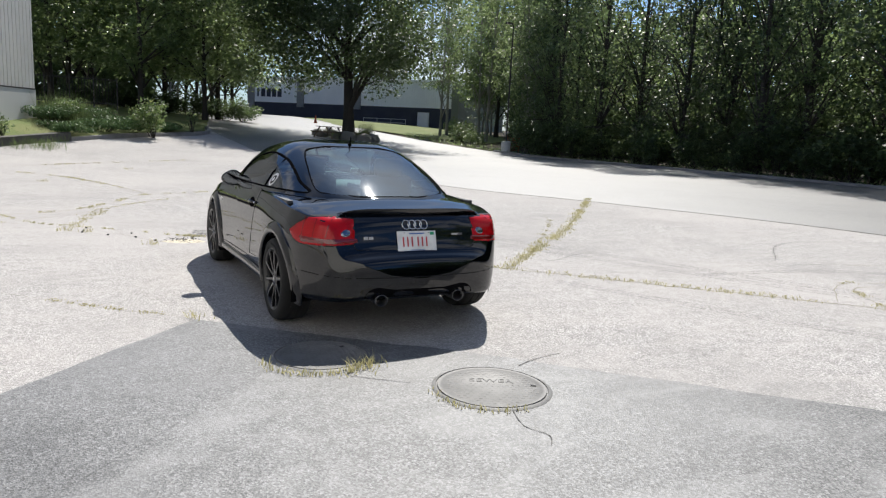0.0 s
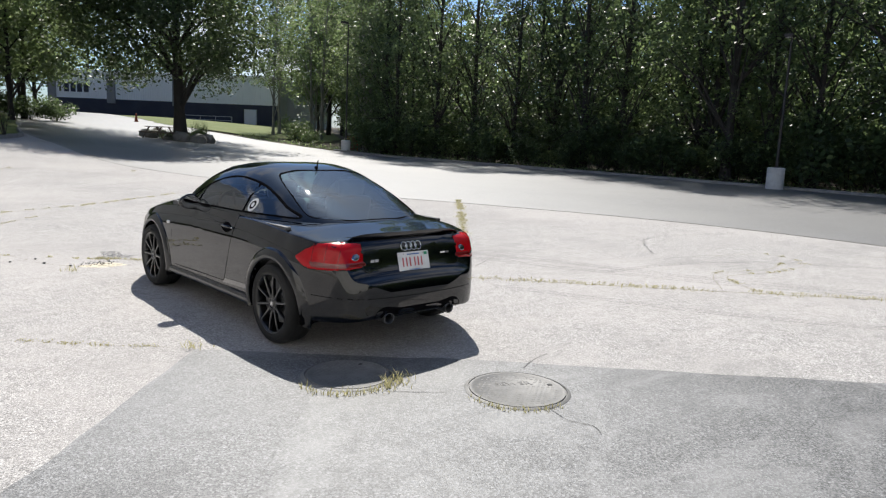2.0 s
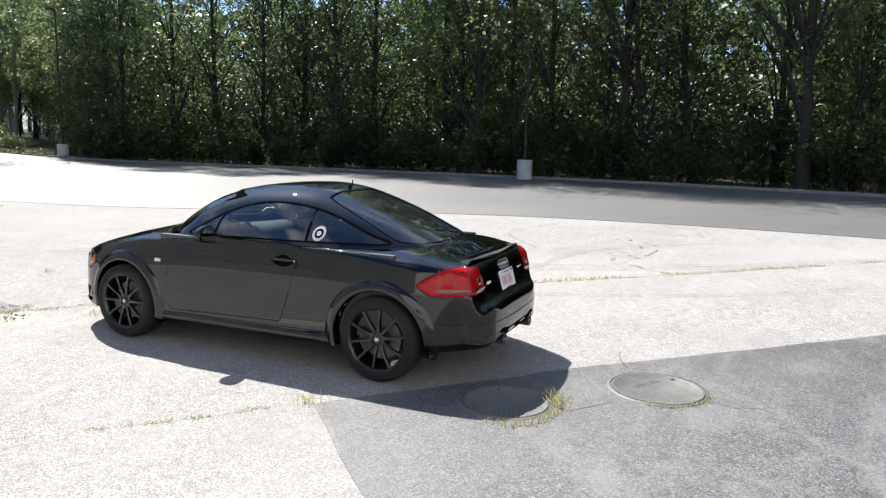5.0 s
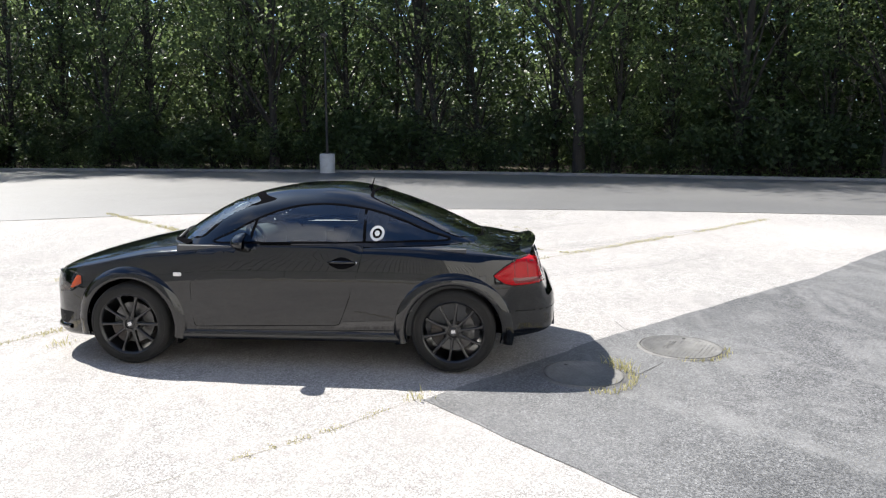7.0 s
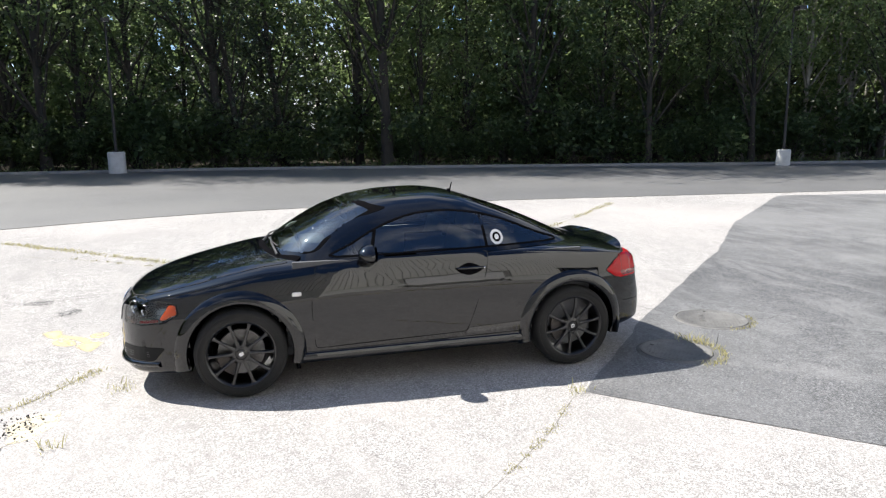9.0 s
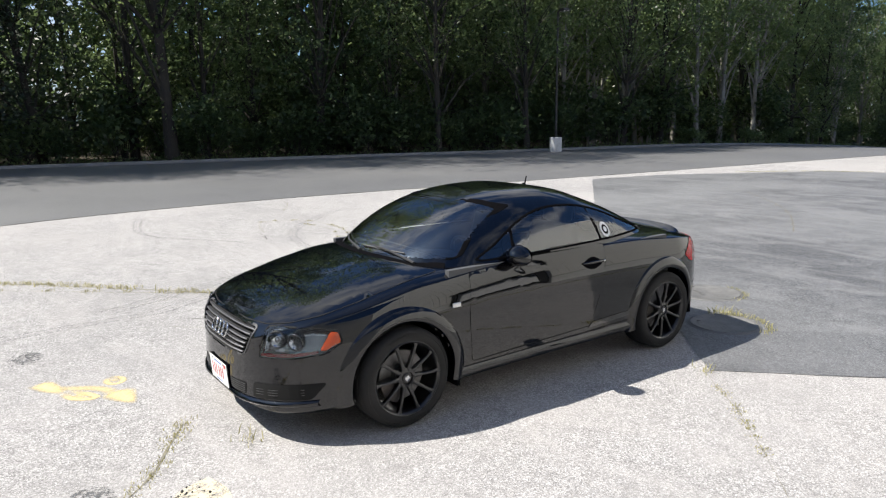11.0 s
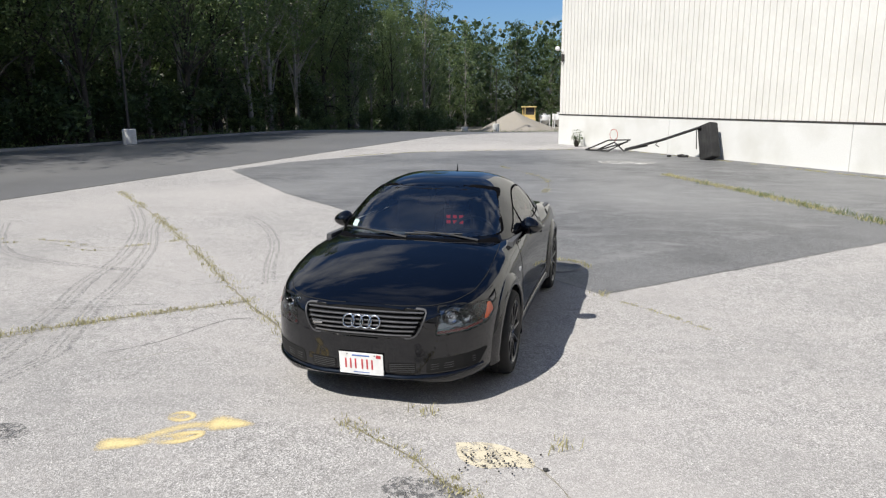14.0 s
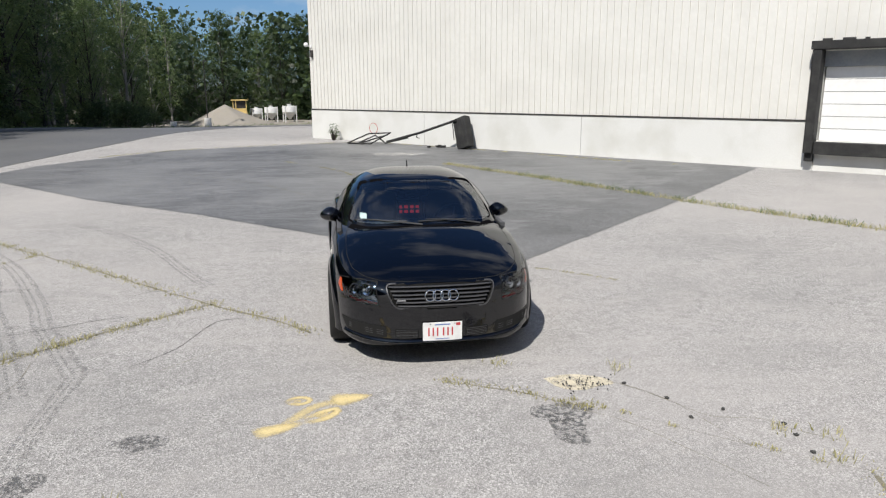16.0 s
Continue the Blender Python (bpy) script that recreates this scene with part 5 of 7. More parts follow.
def ring_bm(view, u, v, r, t, off):
    bm, n = bmesh.new(), 28
    pts = [onto(view, u + r * math.cos(2 * math.pi * k / n), v + r * math.sin(2 * math.pi * k / n), off) for k in range(n)]
    tube(bm, pts + [pts[0]], t, 8, False)
    return bm


for k in range(4):
    part("ring", ring_bm("front", -0.0885 + 0.059 * k, 0.578, 0.0385, 0.0062, 0.006), CHROME, gr, smooth=180)
    part("ring", ring_bm("rear", -0.075 + 0.046 * k, 0.785, 0.030, 0.0045, 0.006), CHROME, boot, smooth=180)
bm = bmesh.new()
m = Matrix.Translation(onto("front", 0.31, 0.553, 0.0))
box(bm, -0.034, -0.004, -0.008, 0.034, 0.006, 0.008, 0.002, m)
part("badge", bm, CHROME, gr, "small silver badge")
for side, s in ((-1, 1), (1, -1)):
    intake = cornered([(side * 0.18, 0.248), (side * 0.355, 0.252), (side * 0.365, 0.325), (side * 0.18, 0.318)], 0.015)
    # near-black panel on the skin paints the shade inside the opening
    i1 = part("air_intake", conform(intake, "front", 0.002, 0.04), GAP, car, "air intake in the bumper, its dark opening painted behind mesh bars")
    for k in range(5):
        z = 0.26 + 0.0125 * k
        part("mesh_bar", strip([(side * 0.19, z), (side * 0.27, z + 0.001), (side * 0.352, z + 0.003)], "front", 0.0022, 0.005), MESH, i1)
    intake = cornered([(side * 0.42, 0.252), (side * 0.72, 0.272), (side * 0.765, 0.372), (side * 0.43, 0.345)], 0.02)
    i2 = part("air_intake", conform(intake, "front", 0.002, 0.04), GAP, car, "air intake in the bumper, its dark opening painted behind mesh bars")
    for k in range(3):
        z = 0.275 + 0.0155 * k
        part("mesh_bar", strip([(side * 0.45, z + 0.004), (side * 0.57, z + 0.012), (side * 0.70, z + 0.026)], "front", 0.0022, 0.005), MESH, i2)
part("lip_line", strip([(-0.70, 0.235), (-0.4, 0.215), (0, 0.208), (0.4, 0.215), (0.70, 0.235)], "front", 0.004, 0.002), GAP, car)
bm, rows = bmesh.new(), []
for i in range(41):
    x = -0.74 + 1.48 * i / 40
    p = onto("front", x, 0.236 + 0.03 * (abs(x) / 0.74) ** 3, 0.0)
    d = Vector((0.35 * x / 0.74, 1.0, 0)).normalized()
    rows.append([bm.verts.new(p + d * o + Vector((0, 0, z))) for o, z in ((-0.03, -0.034), (0.012, -0.030), (0.022, -0.020), (0.020, -0.008), (0.006, 0.004), (-0.02, 0.008))])
for r0, r1 in zip(rows, rows[1:]):
    for j in range(5):
        bm.faces.new((r0[j], r0[j + 1], r1[j + 1], r1[j]))
bmesh.ops.recalc_face_normals(bm, faces=bm.faces[:])
part("chin_spoiler", bm, PAINT, car, "black chin spoiler under the bumper", smooth=50)
part("lower_valance", conform(cornered([(-0.44, 0.27), (-0.40, 0.355), (-0.33, 0.378), (-0.2, 0.352), (0.2, 0.352), (0.33, 0.378), (0.40, 0.355), (0.44, 0.27)], 0.04), "rear", 0.0015, 0.05), SEAL, car)


# number plates: plain bars stand for the characters
def number_plate(view, u, v, tilt, label):
    q = onto(view, u, v, 0.004 if view == "rear" else -0.004)
    s = 1 if view == "front" else -1
    m = Matrix.Translation(q + Vector((0, 0.012 * s if s > 0 else -0.003, 0))) @ Matrix.Rotation(radians(180 if s > 0 else 0), 4, "Z") @ Matrix.Rotation(radians(tilt), 4, "X")
    bm = bmesh.new()
    box(bm, -0.1525, -0.003, -0.0765, 0.1525, 0.012, 0.0765, 0.003, m)
    pl = part("number_plate", bm, PLATE, car, label)
    x = -0.118
    for w in (0.034, 0.034, 0.034, 0.012, 0.034, 0.034, 0.034):
        if w > 0.02:
            bm = bmesh.new()
            box(bm, x + 0.006, -0.0045, -0.034, x + w - 0.017, -0.003, 0.034, 0, m)
            part("mark", bm, PLATERED, pl)
        x += w
    for x0, x1, z0, z1, mt in ((-0.06, 0.06, 0.053, 0.062, PLATEBLUE), (-0.055, 0.055, -0.062, -0.056, PLATEBLUE), (0.105, 0.137, 0.046, 0.068, GREENTAG if s < 0 else PLATERED), (-0.098, -0.092, 0.060, 0.066, SEAL), (0.092, 0.098, 0.060, 0.066, SEAL)):
        bm = bmesh.new()
        box(bm, x0, -0.0045, z0, x1, -0.003, z1, 0, m)
        part("mark", bm, mt, pl)
    bm = bmesh.new()
    box(bm, -0.156, 0.0, -0.080, 0.156, 0.030 if view == "rear" else 0.014, 0.080, 0.004, m)
    part("plate_holder", bm, SEAL, pl)
    return pl


number_plate("rear", 0.0, 0.668, -16, "white number plate with red characters made plain")
number_plate("front", 0.0, 0.300, 4, "white number plate with red characters made plain")
for x0, w in ((-0.40, 0.032), (-0.362, 0.032)):
    bm = bmesh.new()
    m = Matrix.Translation(onto("rear", x0 + w / 2, 0.70, 0.002))
    box(bm, -w / 2, -0.005, -0.011, w / 2, 0.004, 0.011, 0.001, m)
    part("badge", bm, CHROME, boot, "small silver badge")
for x0, w, mt in ((0.285, 0.05, CHROME), (0.34, 0.035, SATIN)):
    bm = bmesh.new()
    m = Matrix.Translation(onto("rear", x0 + w / 2, 0.715, 0.002))
    box(bm, -w / 2, -0.004, -0.007, w / 2, 0.004, 0.007, 0.001, m)
    part("badge", bm, mt, boot, "small silver badge")

# spoiler, antenna, exhaust
bm, rows = bmesh.new(), []
for i in range(33):
    u = -1 + 2 * i / 32
    x = 0.55 * u
    e = 1 - abs(u) ** 14
    yb = -1.825 + 0.06 * u * u
    z0 = onto("top", 0, yb + 0.16, 0.0).z - 0.012 - 0.03 * abs(u) ** 3
    rows.append([bm.verts.new((x, y, z)) for y, z in ((yb + 0.16, z0 - 0.003), (yb + 0.10, z0 + 0.004 * e), (yb + 0.04, z0 + 0.018 * e), (yb, z0 + 0.032 * e - 0.004), (yb + 0.002, z0 + 0.024 * e - 0.006), (yb + 0.045, z0 - 0.04), (yb + 0.10, z0 - 0.04))])
for r0, r1 in zip(rows, rows[1:]):
    for j in range(7):
        bm.faces.new((r0[j], r0[(j + 1) % 7], r1[(j + 1) % 7], r1[j]))
bmesh.ops.recalc_face_normals(bm, faces=bm.faces[:])
bm.faces.new(rows[0])
bm.faces.new(rows[-1][::-1])
part("spoiler", bm, PAINT, car, "low black lip spoiler", smooth=50)
bm = bmesh.new()
tube(bm, [(0, -0.47, 1.285), (0, -0.475, 1.30), (0, -0.485, 1.305), (0, -0.50, 1.362)], [0.02, 0.016, 0.006, 0.004], 8)
part("antenna", bm, SEAL, car, smooth=50)
for s in (-1, 1):
    bm = bmesh.new()
    lathe(bm, [(0.039, 0.14), (0.039, 0.0), (0.041, -0.004), (0.038, -0.005), (0.035, 0.0), (0.034, 0.10), (0.001, 0.10)], "y", 28, (0, 0, 0))
    for v in bm.verts:
        v.co = Vector((v.co.x * 1.12 + s * 0.30, v.co.y - 1.968, v.co.z + 0.282))
    part("exhaust_tip", bm, SATIN, car, "dull metal oval exhaust tip", smooth=40)

# mirrors
for s in (-1, 1):
    bm = bmesh.new()
    bmesh.ops.create_uvsphere(bm, u_segments=24, v_segments=16, radius=1.0)
    for v in bm.verts:
        f = v.co.copy()
        v.co = Vector((s * (0.838 + 0.096 * f.x * (1 - 0.15 * f.z)), 0.31 + 0.10 * (f.y if f.y > 0 else f.y * 0.25), 0.938 + 0.070 * f.z * (1 - 0.2 * s * f.x * s)))
    mir = part("door_mirror", bm, PAINT, car, "black oval door mirror", smooth=60)
    bm = bmesh.new()
    tube(bm, [(s * 0.735, 0.35, 0.875), (s * 0.775, 0.34, 0.885), (s * 0.815, 0.33, 0.905)], [0.035, 0.026, 0.022], 10)
    part("mirror_arm", bm, SEAL, mir, smooth=60)
    bm = bmesh.new()
    bmesh.ops.create_circle(bm, cap_ends=True, radius=1.0, segments=24)
    for v in bm.verts:
        v.co = Vector((s * 0.838 + 0.082 * v.co.x, 0.283, 0.938 + 0.057 * v.co.y))
    part("mirror_glass", bm, MIRROR, mir)

# wipers
for x0, y0, x1, z1 in ((0.02, 1.02, 0.54, 0.952), (-0.52, 0.93, -0.02, 0.952)):
    bm = bmesh.new()
    a = onto("top", x0, y0 + 0.01, 0.012)
    b = onto("front", x1 * 0.5 + x0 * 0.5, z1 + 0.004, 0.016)
    c = onto("front", x1, z1 + 0.014, 0.014)
    tube(bm, [a, b, c], [0.009, 0.007, 0.004], 6)
    p0, p1 = onto("front", x1 + (0.07 if x1 > x0 else -0.07), z1 + 0.004, 0.008), onto("front", x0 * 0.75 + x1 * 0.25, z1 + 0.006, 0.008)
    tube(bm, [p0, p0.lerp(p1, 0.5) + Vector((0, 0.01, 0)), p1], 0.005, 5)
    part("wiper", bm, MESH, car, "dark wiper arm and blade")

# stickers
v = "left"
for r0, r1, mt in ((0.0, 0.052, STICK),):
    part("sticker", conform([(-0.645 + r1 * math.cos(a), 1.0 + r1 * math.sin(a)) for a in np.linspace(0, 2 * math.pi, 29)[:-1]], v, 0.0015, 0.03), STICK, car, "round white sticker on the quarter window")
part("sticker_mark", conform([(-0.645 + 0.034 * math.cos(a), 1.0 + 0.034 * math.sin(a)) for a in np.linspace(0, 2 * math.pi, 25)[:-1]], v, 0.0025, 0.03), SEAL, car)
part("sticker_mark", conform([(-0.645 + 0.020 * math.cos(a), 1.0 + 0.020 * math.sin(a)) for a in np.linspace(0, 2 * math.pi, 7)[:-1]], v, 0.0035, 0.03), STICK, car)
part("sticker", conform(cornered([(0.505, 0.975), (0.565, 0.975), (0.565, 1.02), (0.505, 1.02)], 0.006), "front", -0.004, 0.03), STICK, car, "pale inspection sticker inside the windscreen")

# cabin
bm = bmesh.new()
box(bm, -0.74, -1.40, 0.24, 0.74, 0.95, 0.30)
box(bm, -0.775, -1.30, 0.30, -0.735, 0.85, 0.90)
box(bm, 0.735, -1.30, 0.30, 0.775, 0.85, 0.90)
box(bm, -0.73, 0.84, 0.30, 0.73, 0.90, 0.86)
box(bm, -0.73, -1.40, 0.30, 0.73, -0.98, 0.80)
part("cabin_tub", bm, CABIN, car, "dark cabin lining")
bm, rows = bmesh.new(), []
for i in range(25):
    x = -0.70 + 1.4 * i / 24
    k = 0.26 * (abs(x) / 0.7) ** 2
    hump = 0.05 * math.exp(-((x + 0.36) / 0.16) ** 2)
    rows.append([bm.verts.new(p) for p in ((x, 0.95 - k, 0.885), (x, 0.72 - 0.5 * k, 0.905 + hump), (x, 0.55 - 0.2 * k, 0.885 + hump), (x, 0.47, 0.82), (x, 0.50, 0.60))])
for r0, r1 in zip(rows, rows[1:]):
    for j in range(4):
        bm.faces.new((r0[j], r0[j + 1], r1[j + 1], r1[j]))
part("dashboard", bm, CABIN, car, smooth=60)
for x in (-0.36, 0.36):
    bm = bmesh.new()
    box(bm, x - 0.25, -0.38, 0.30, x + 0.25, 0.14, 0.52, 0.06)
    seat = part("seat", bm, LEATHER, car, "black leather bucket seat", smooth=60)
    bm = bmesh.new()
    box(bm, x - 0.24, -0.06, 0.0, x + 0.24, 0.06, 0.60, 0.05)
    bmesh.ops.transform(bm, matrix=Matrix.Translation((0, -0.34, 0.45)) @ Matrix.Rotation(radians(14), 4, "X"), verts=bm.verts[:])
    part("backrest", bm, LEATHER, seat, smooth=60)
    bm = bmesh.new()
    box(bm, x - 0.13, -0.05, 0.60, x + 0.13, 0.05, 0.76, 0.045)
    bmesh.ops.transform(bm, matrix=Matrix.Translation((0, -0.34, 0.45)) @ Matrix.Rotation(radians(14), 4, "X"), verts=bm.verts[:])
    part("headrest", bm, LEATHER, seat, smooth=60)
bm = bmesh.new()
m = Matrix.Translation((-0.36, 0.36, 0.84)) @ Matrix.Rotation(radians(68), 4, "X")
pts = [m @ Vector((0.185 * math.cos(2 * math.pi * k / 32), 0.185 * math.sin(2 * math.pi * k / 32), 0)) for k in range(33)]
tube(bm, pts, 0.014, 8, False)
for a in (200, 340, 90):
    tube(bm, [m @ Vector((0.03 * math.cos(radians(a)), 0.03 * math.sin(radians(a)), 0.01)), m @ Vector((0.18 * math.cos(radians(a)), 0.18 * math.sin(radians(a)), 0))], 0.014, 6)
box(bm, -0.07, -0.06, -0.02, 0.07, 0.05, 0.025, 0.02, m)
part("steering_wheel", bm, LEATHER, car, smooth=60)
bm = bmesh.new()
box(bm, -0.118, 0.385, 1.10, 0.118, 0.415, 1.165, 0.014)
tube(bm, [(0, 0.41, 1.15), (0, 0.46, 1.235)], 0.012, 6)
part("inner_mirror", bm, SEAL, car, smooth=60)

# red cells on an added panel between the seats, and a roof seam
REDCELL = plain("red_cell", (0.85, 0.05, 0.04), 0.4)
lit = next(n for n in REDCELL.node_tree.nodes if n.type == "BSDF_PRINCIPLED")     # weak glow added to the cells
lit.inputs["Emission Color"].default_value, lit.inputs["Emission Strength"].default_value = (1.0, 0.06, 0.08, 1), 0.22
grid = part("rear_panel", bm_mesh("rear_panel", (lambda b: (box(b, -0.15, -0.475, 0.70, 0.13, -0.455, 0.92, 0.008), b)[1])(bmesh.new()), CABIN), CABIN, car, "dark panel with eight red cells")
# side plates added to hide the glowing cells from an angle
for x0, x1, z0, z1 in ((-0.156, -0.150, 0.77, 0.94), (0.122, 0.128, 0.77, 0.94)):
    bm = bmesh.new()
    box(bm, x0, -0.456, z0, x1, -0.12, z1)
    part("added_baffle", bm, SEAL, grid)
for i in range(4):
    for j in range(2):
        bm = bmesh.new()
        x, z = -0.108 + 0.064 * i, 0.806 + 0.052 * j
        box(bm, x - 0.020, -0.456, z - 0.016, x + 0.020, -0.450, z + 0.016, 0.003)
        part("cell", bm, REDCELL, grid, "small red cell given a weak glow")
part("roof_seam", strip([(-0.52, 0.37), (-0.3, 0.43), (0, 0.45), (0.3, 0.43), (0.52, 0.37)], "top", 0.003, 0.0015), GAP, car)
# ---------------------------------------------------------------- marks, cracks and covers of the lot
def faded(name, col, col2, cover, scale=14.0, rough=0.8):
    """A worn film on the ground: colour where it still sticks, clear between."""
    m, nt, bsdf = graph(name)
    co = coords(nt)
    nt.links.new(mixed(nt, col, col2, noisy(nt, co, 60.0)), bsdf.inputs["Base Color"])
    bsdf.inputs["Roughness"].default_value = rough
    a = nt.nodes.new("ShaderNodeMath")
    a.operation = "ADD"
    nt.links.new(noisy(nt, co, scale, 8.0, 0.7), a.inputs[0])
    b = nt.nodes.new("ShaderNodeMath")
    b.operation = "MULTIPLY"
    b.inputs[1].default_value = 0.6
    nt.links.new(noisy(nt, co, scale * 9, 4.0, 0.6), b.inputs[0])
    nt.links.new(b.outputs[0], a.inputs[1])
    nt.links.new(ramp(nt, a.outputs[0], [(max(0.0, 0.98 - cover * 0.6), (0, 0, 0)), (min(1.0, 1.06 - cover * 0.4), (1, 1, 1))]), bsdf.inputs["Alpha"])
    return m


PALEYELLOW = faded("worn_yellow_paint", (0.60, 0.53, 0.38), (0.55, 0.50, 0.40), 0.58, 11.0)
SKID = faded("rubber_mark", (0.19, 0.187, 0.185), (0.24, 0.236, 0.232), 0.30, 30.0)
OIL = faded("dark_stain", (0.07, 0.07, 0.072), (0.14, 0.14, 0.14), 0.37, 24.0)
DUST = faded("pale_dust", (0.50, 0.49, 0.47), (0.44, 0.43, 0.41), 0.45, 3.0)
TAR = worn("tar", (0.03, 0.03, 0.03), (0.05, 0.048, 0.045), None, 50.0, 5.0, 0.8, 0.3)
IRON = worn("cast_iron", (0.16, 0.158, 0.153), (0.11, 0.108, 0.105), (0.20, 0.197, 0.19), 70.0, 7.0, 0.6, 0.3, 0.002, 0.0)


def blot(name, outline, lift, material, label, category, seed=1, amp=0.02):
    ob = sheet(name, ragged(rounded(outline + [outline[0]], 4)[:-1], 0.08, amp, seed), lift, material)
    return tagged(ob, label, category)


def grass(name, spots, seed, per=10, height=0.10, spread=0.05, material=BLADE, label="dry yellow-green grass growing in the crack", lean=0.6):
    """Blades of grass, three-cornered and bent, about the spots."""
    g = np.random.default_rng(seed)
    vs, fs = [], []
    for x, y in spots:
        for _ in range(per):
            bx, by = x + g.normal(0, spread), y + g.normal(0, spread)
            a, h = g.uniform(0, 6.28), height * g.uniform(0.35, 1.3)
            w = (0.003 + 0.003 * g.uniform()) * (0.75 if height < 0.2 else 1.0)
            dx, dy = math.cos(a) * h * lean * g.uniform(0.2, 1.2), math.sin(a) * h * lean * g.uniform(0.2, 1.2)
            px, py = -math.sin(a + 1) * w, math.cos(a + 1) * w
            z = rise(bx, by)
            i = len(vs)
            vs += [(bx - px, by - py, z), (bx + px, by + py, z), (bx + dx * 0.4 - px * 0.8, by + dy * 0.4 - py * 0.8, z + h * 0.6), (bx + dx * 0.4 + px * 0.8, by + dy * 0.4 + py * 0.8, z + h * 0.6), (bx + dx, by + dy, z + h)]
            fs += [(i, i + 1, i + 3, i + 2), (i + 2, i + 3, i + 4)]
    return tagged(new(name, mesh_from(name, vs, fs, material)), label, "grass", kind="stuff")


def crack(pts, half, seed, grassy=0.0, tall=0.06, dark=False):
    ob, line = ribbon("pavement_crack", pts, half * (0.36 if grassy else 0.55), 0.0016, TAR if dark else DIRT, seed, 0.10, 0.016)
    tagged(ob, "jagged dirt-filled crack in the asphalt", "crack", "cracks of the lot")
    if grassy:
        r = random.Random(seed + 500)
        clump = [noise.noise(Vector((p[0] * 0.9, p[1] * 0.9, seed))) for p in line]
        spots = [p for p, c in zip(line, clump) if c + r.uniform(-0.5, 0.5) < grassy - 0.5]
        if spots:
            grass("crack_grass", spots, seed, 34 if tall > 0.06 else 22, tall * 0.5, 0.018 + half * 0.95)


crack([(4.55, 6.28), (5.8, 7.4), (7.2, 8.62), (9.33, 10.8), (11.7, 13.3)], 0.035, 11, 0.95, 0.07)
crack([(11.9, -0.95), (9.6, 1.2), (7.3, 3.45), (5.9, 4.9), (4.64, 6.24), (3.91, 6.91), (3.56, 7.34)], 0.036, 12, 1.0, 0.06)
crack([(2.56, 8.59), (2.31, 8.74), (2.02, 8.91), (1.8, 9.11), (1.62, 9.2)], 0.018, 13, 0.6, 0.04)
crack([(6.08, 7.78), (5.5, 7.1), (4.61, 6.29)], 0.022, 14, 0.6, 0.05)
crack([(6.08, 7.78), (7.6, 9.5), (8.3, 10.6)], 0.014, 34, 0.3, 0.04)
crack([(-0.1, -6.6), (-0.35, -6.0), (-1.7, -3.1), (-2.86, -0.28), (-3.34, 0.93), (-3.85, 2.0), (-4.95, 4.25), (-6.2, 6.6), (-8.5, 10.5)], 0.07, 15, 1.15, 0.13)
crack([(1.11, 5.3), (0.88, 5.5), (0.6, 5.73), (0.35, 5.98), (0.12, 6.22), (-0.5, 6.9)], 0.004, 16, 0.15, 0.022)
crack([(-2.5, 11.0), (-0.44, 11.53), (0.4, 11.9), (1.1, 13.0), (1.67, 14.2), (3.03, 14.84), (5.5, 16.6), (8.6, 18.8)], 0.02, 17, 0.5, 0.05)
crack([(-0.6, 19.6), (0.41, 18.33), (1.13, 16.63), (1.67, 14.9), (1.75, 14.3)], 0.03, 18, 0.6, 0.05)
crack([(-0.44, 11.5), (-0.01, 10.6), (0.6, 10.1), (1.12, 9.65), (1.72, 9.07)], 0.003, 19, 0.45, 0.04)
crack([(0.57, 11.2), (0.9, 11.8), (0.4, 10.3)], 0.03, 20, 0.7, 0.04)
crack([(9.18, 5.31), (10.31, 4.89), (9.89, 4.15), (8.81, 4.12), (7.89, 4.36), (7.5, 4.1), (7.2, 3.7)], 0.014, 21, 0.3, 0.04)
crack([(11.45, 3.97), (12.44, 3.42), (13.2, 3.2)], 0.012, 22)
crack([(3.21, 3.65), (2.99, 3.61), (2.78, 3.52)], 0.006, 23, dark=True)
crack([(2.33, 2.93), (2.27, 2.74), (2.32, 2.60), (2.26, 2.5)], 0.004, 24, dark=True)
crack([(2.0, 3.5), (1.85, 3.62), (1.7, 3.75)], 0.005, 25, dark=True)
crack([(9.65, 4.38), (8.76, 4.28), (7.9, 4.56), (6.92, 4.0)], 0.012, 26, 0.2, 0.04)
crack([(5.43, 5.85), (5.28, 5.69), (5.1, 5.72)], 0.008, 27, dark=True)
crack([(4.95, 7.9), (4.67, 7.55), (4.51, 7.05), (4.4, 6.85), (4.2, 6.8)], 0.008, 28, dark=True)
crack([(1.45, 8.75), (1.29, 8.88), (1.08, 9.18), (0.98, 9.53), (0.89, 9.88)], 0.003, 29)
crack([(-1.2, 21.2), (0.06, 22.3), (1.0, 23.2), (2.3, 24.3), (3.4, 25.2), (4.3, 25.8)], 0.04, 30, 0.5, 0.06)
crack([(-0.4, 10.7), (0.12, 11.15), (0.64, 11.72), (1.07, 12.34), (1.56, 12.98), (2.22, 13.7), (2.75, 14.35)], 0.014, 39, 0.3, 0.03)
crack([(6.45, 7.01), (5.97, 6.84), (5.55, 6.63), (5.32, 6.57)], 0.008, 40, dark=True)
crack([(1.85, 9.12), (1.56, 9.37), (1.39, 9.62), (1.28, 9.84), (1.05, 10.3)], 0.0032, 41)
crack([(1.57, 8.74), (1.28, 8.88), (1.08, 9.19), (0.92, 9.46), (0.62, 9.56), (0.51, 9.72), (0.3, 9.92)], 0.0032, 42)
crack([(4.74, 8.05), (4.57, 7.89), (4.3, 7.6)], 0.004, 43)
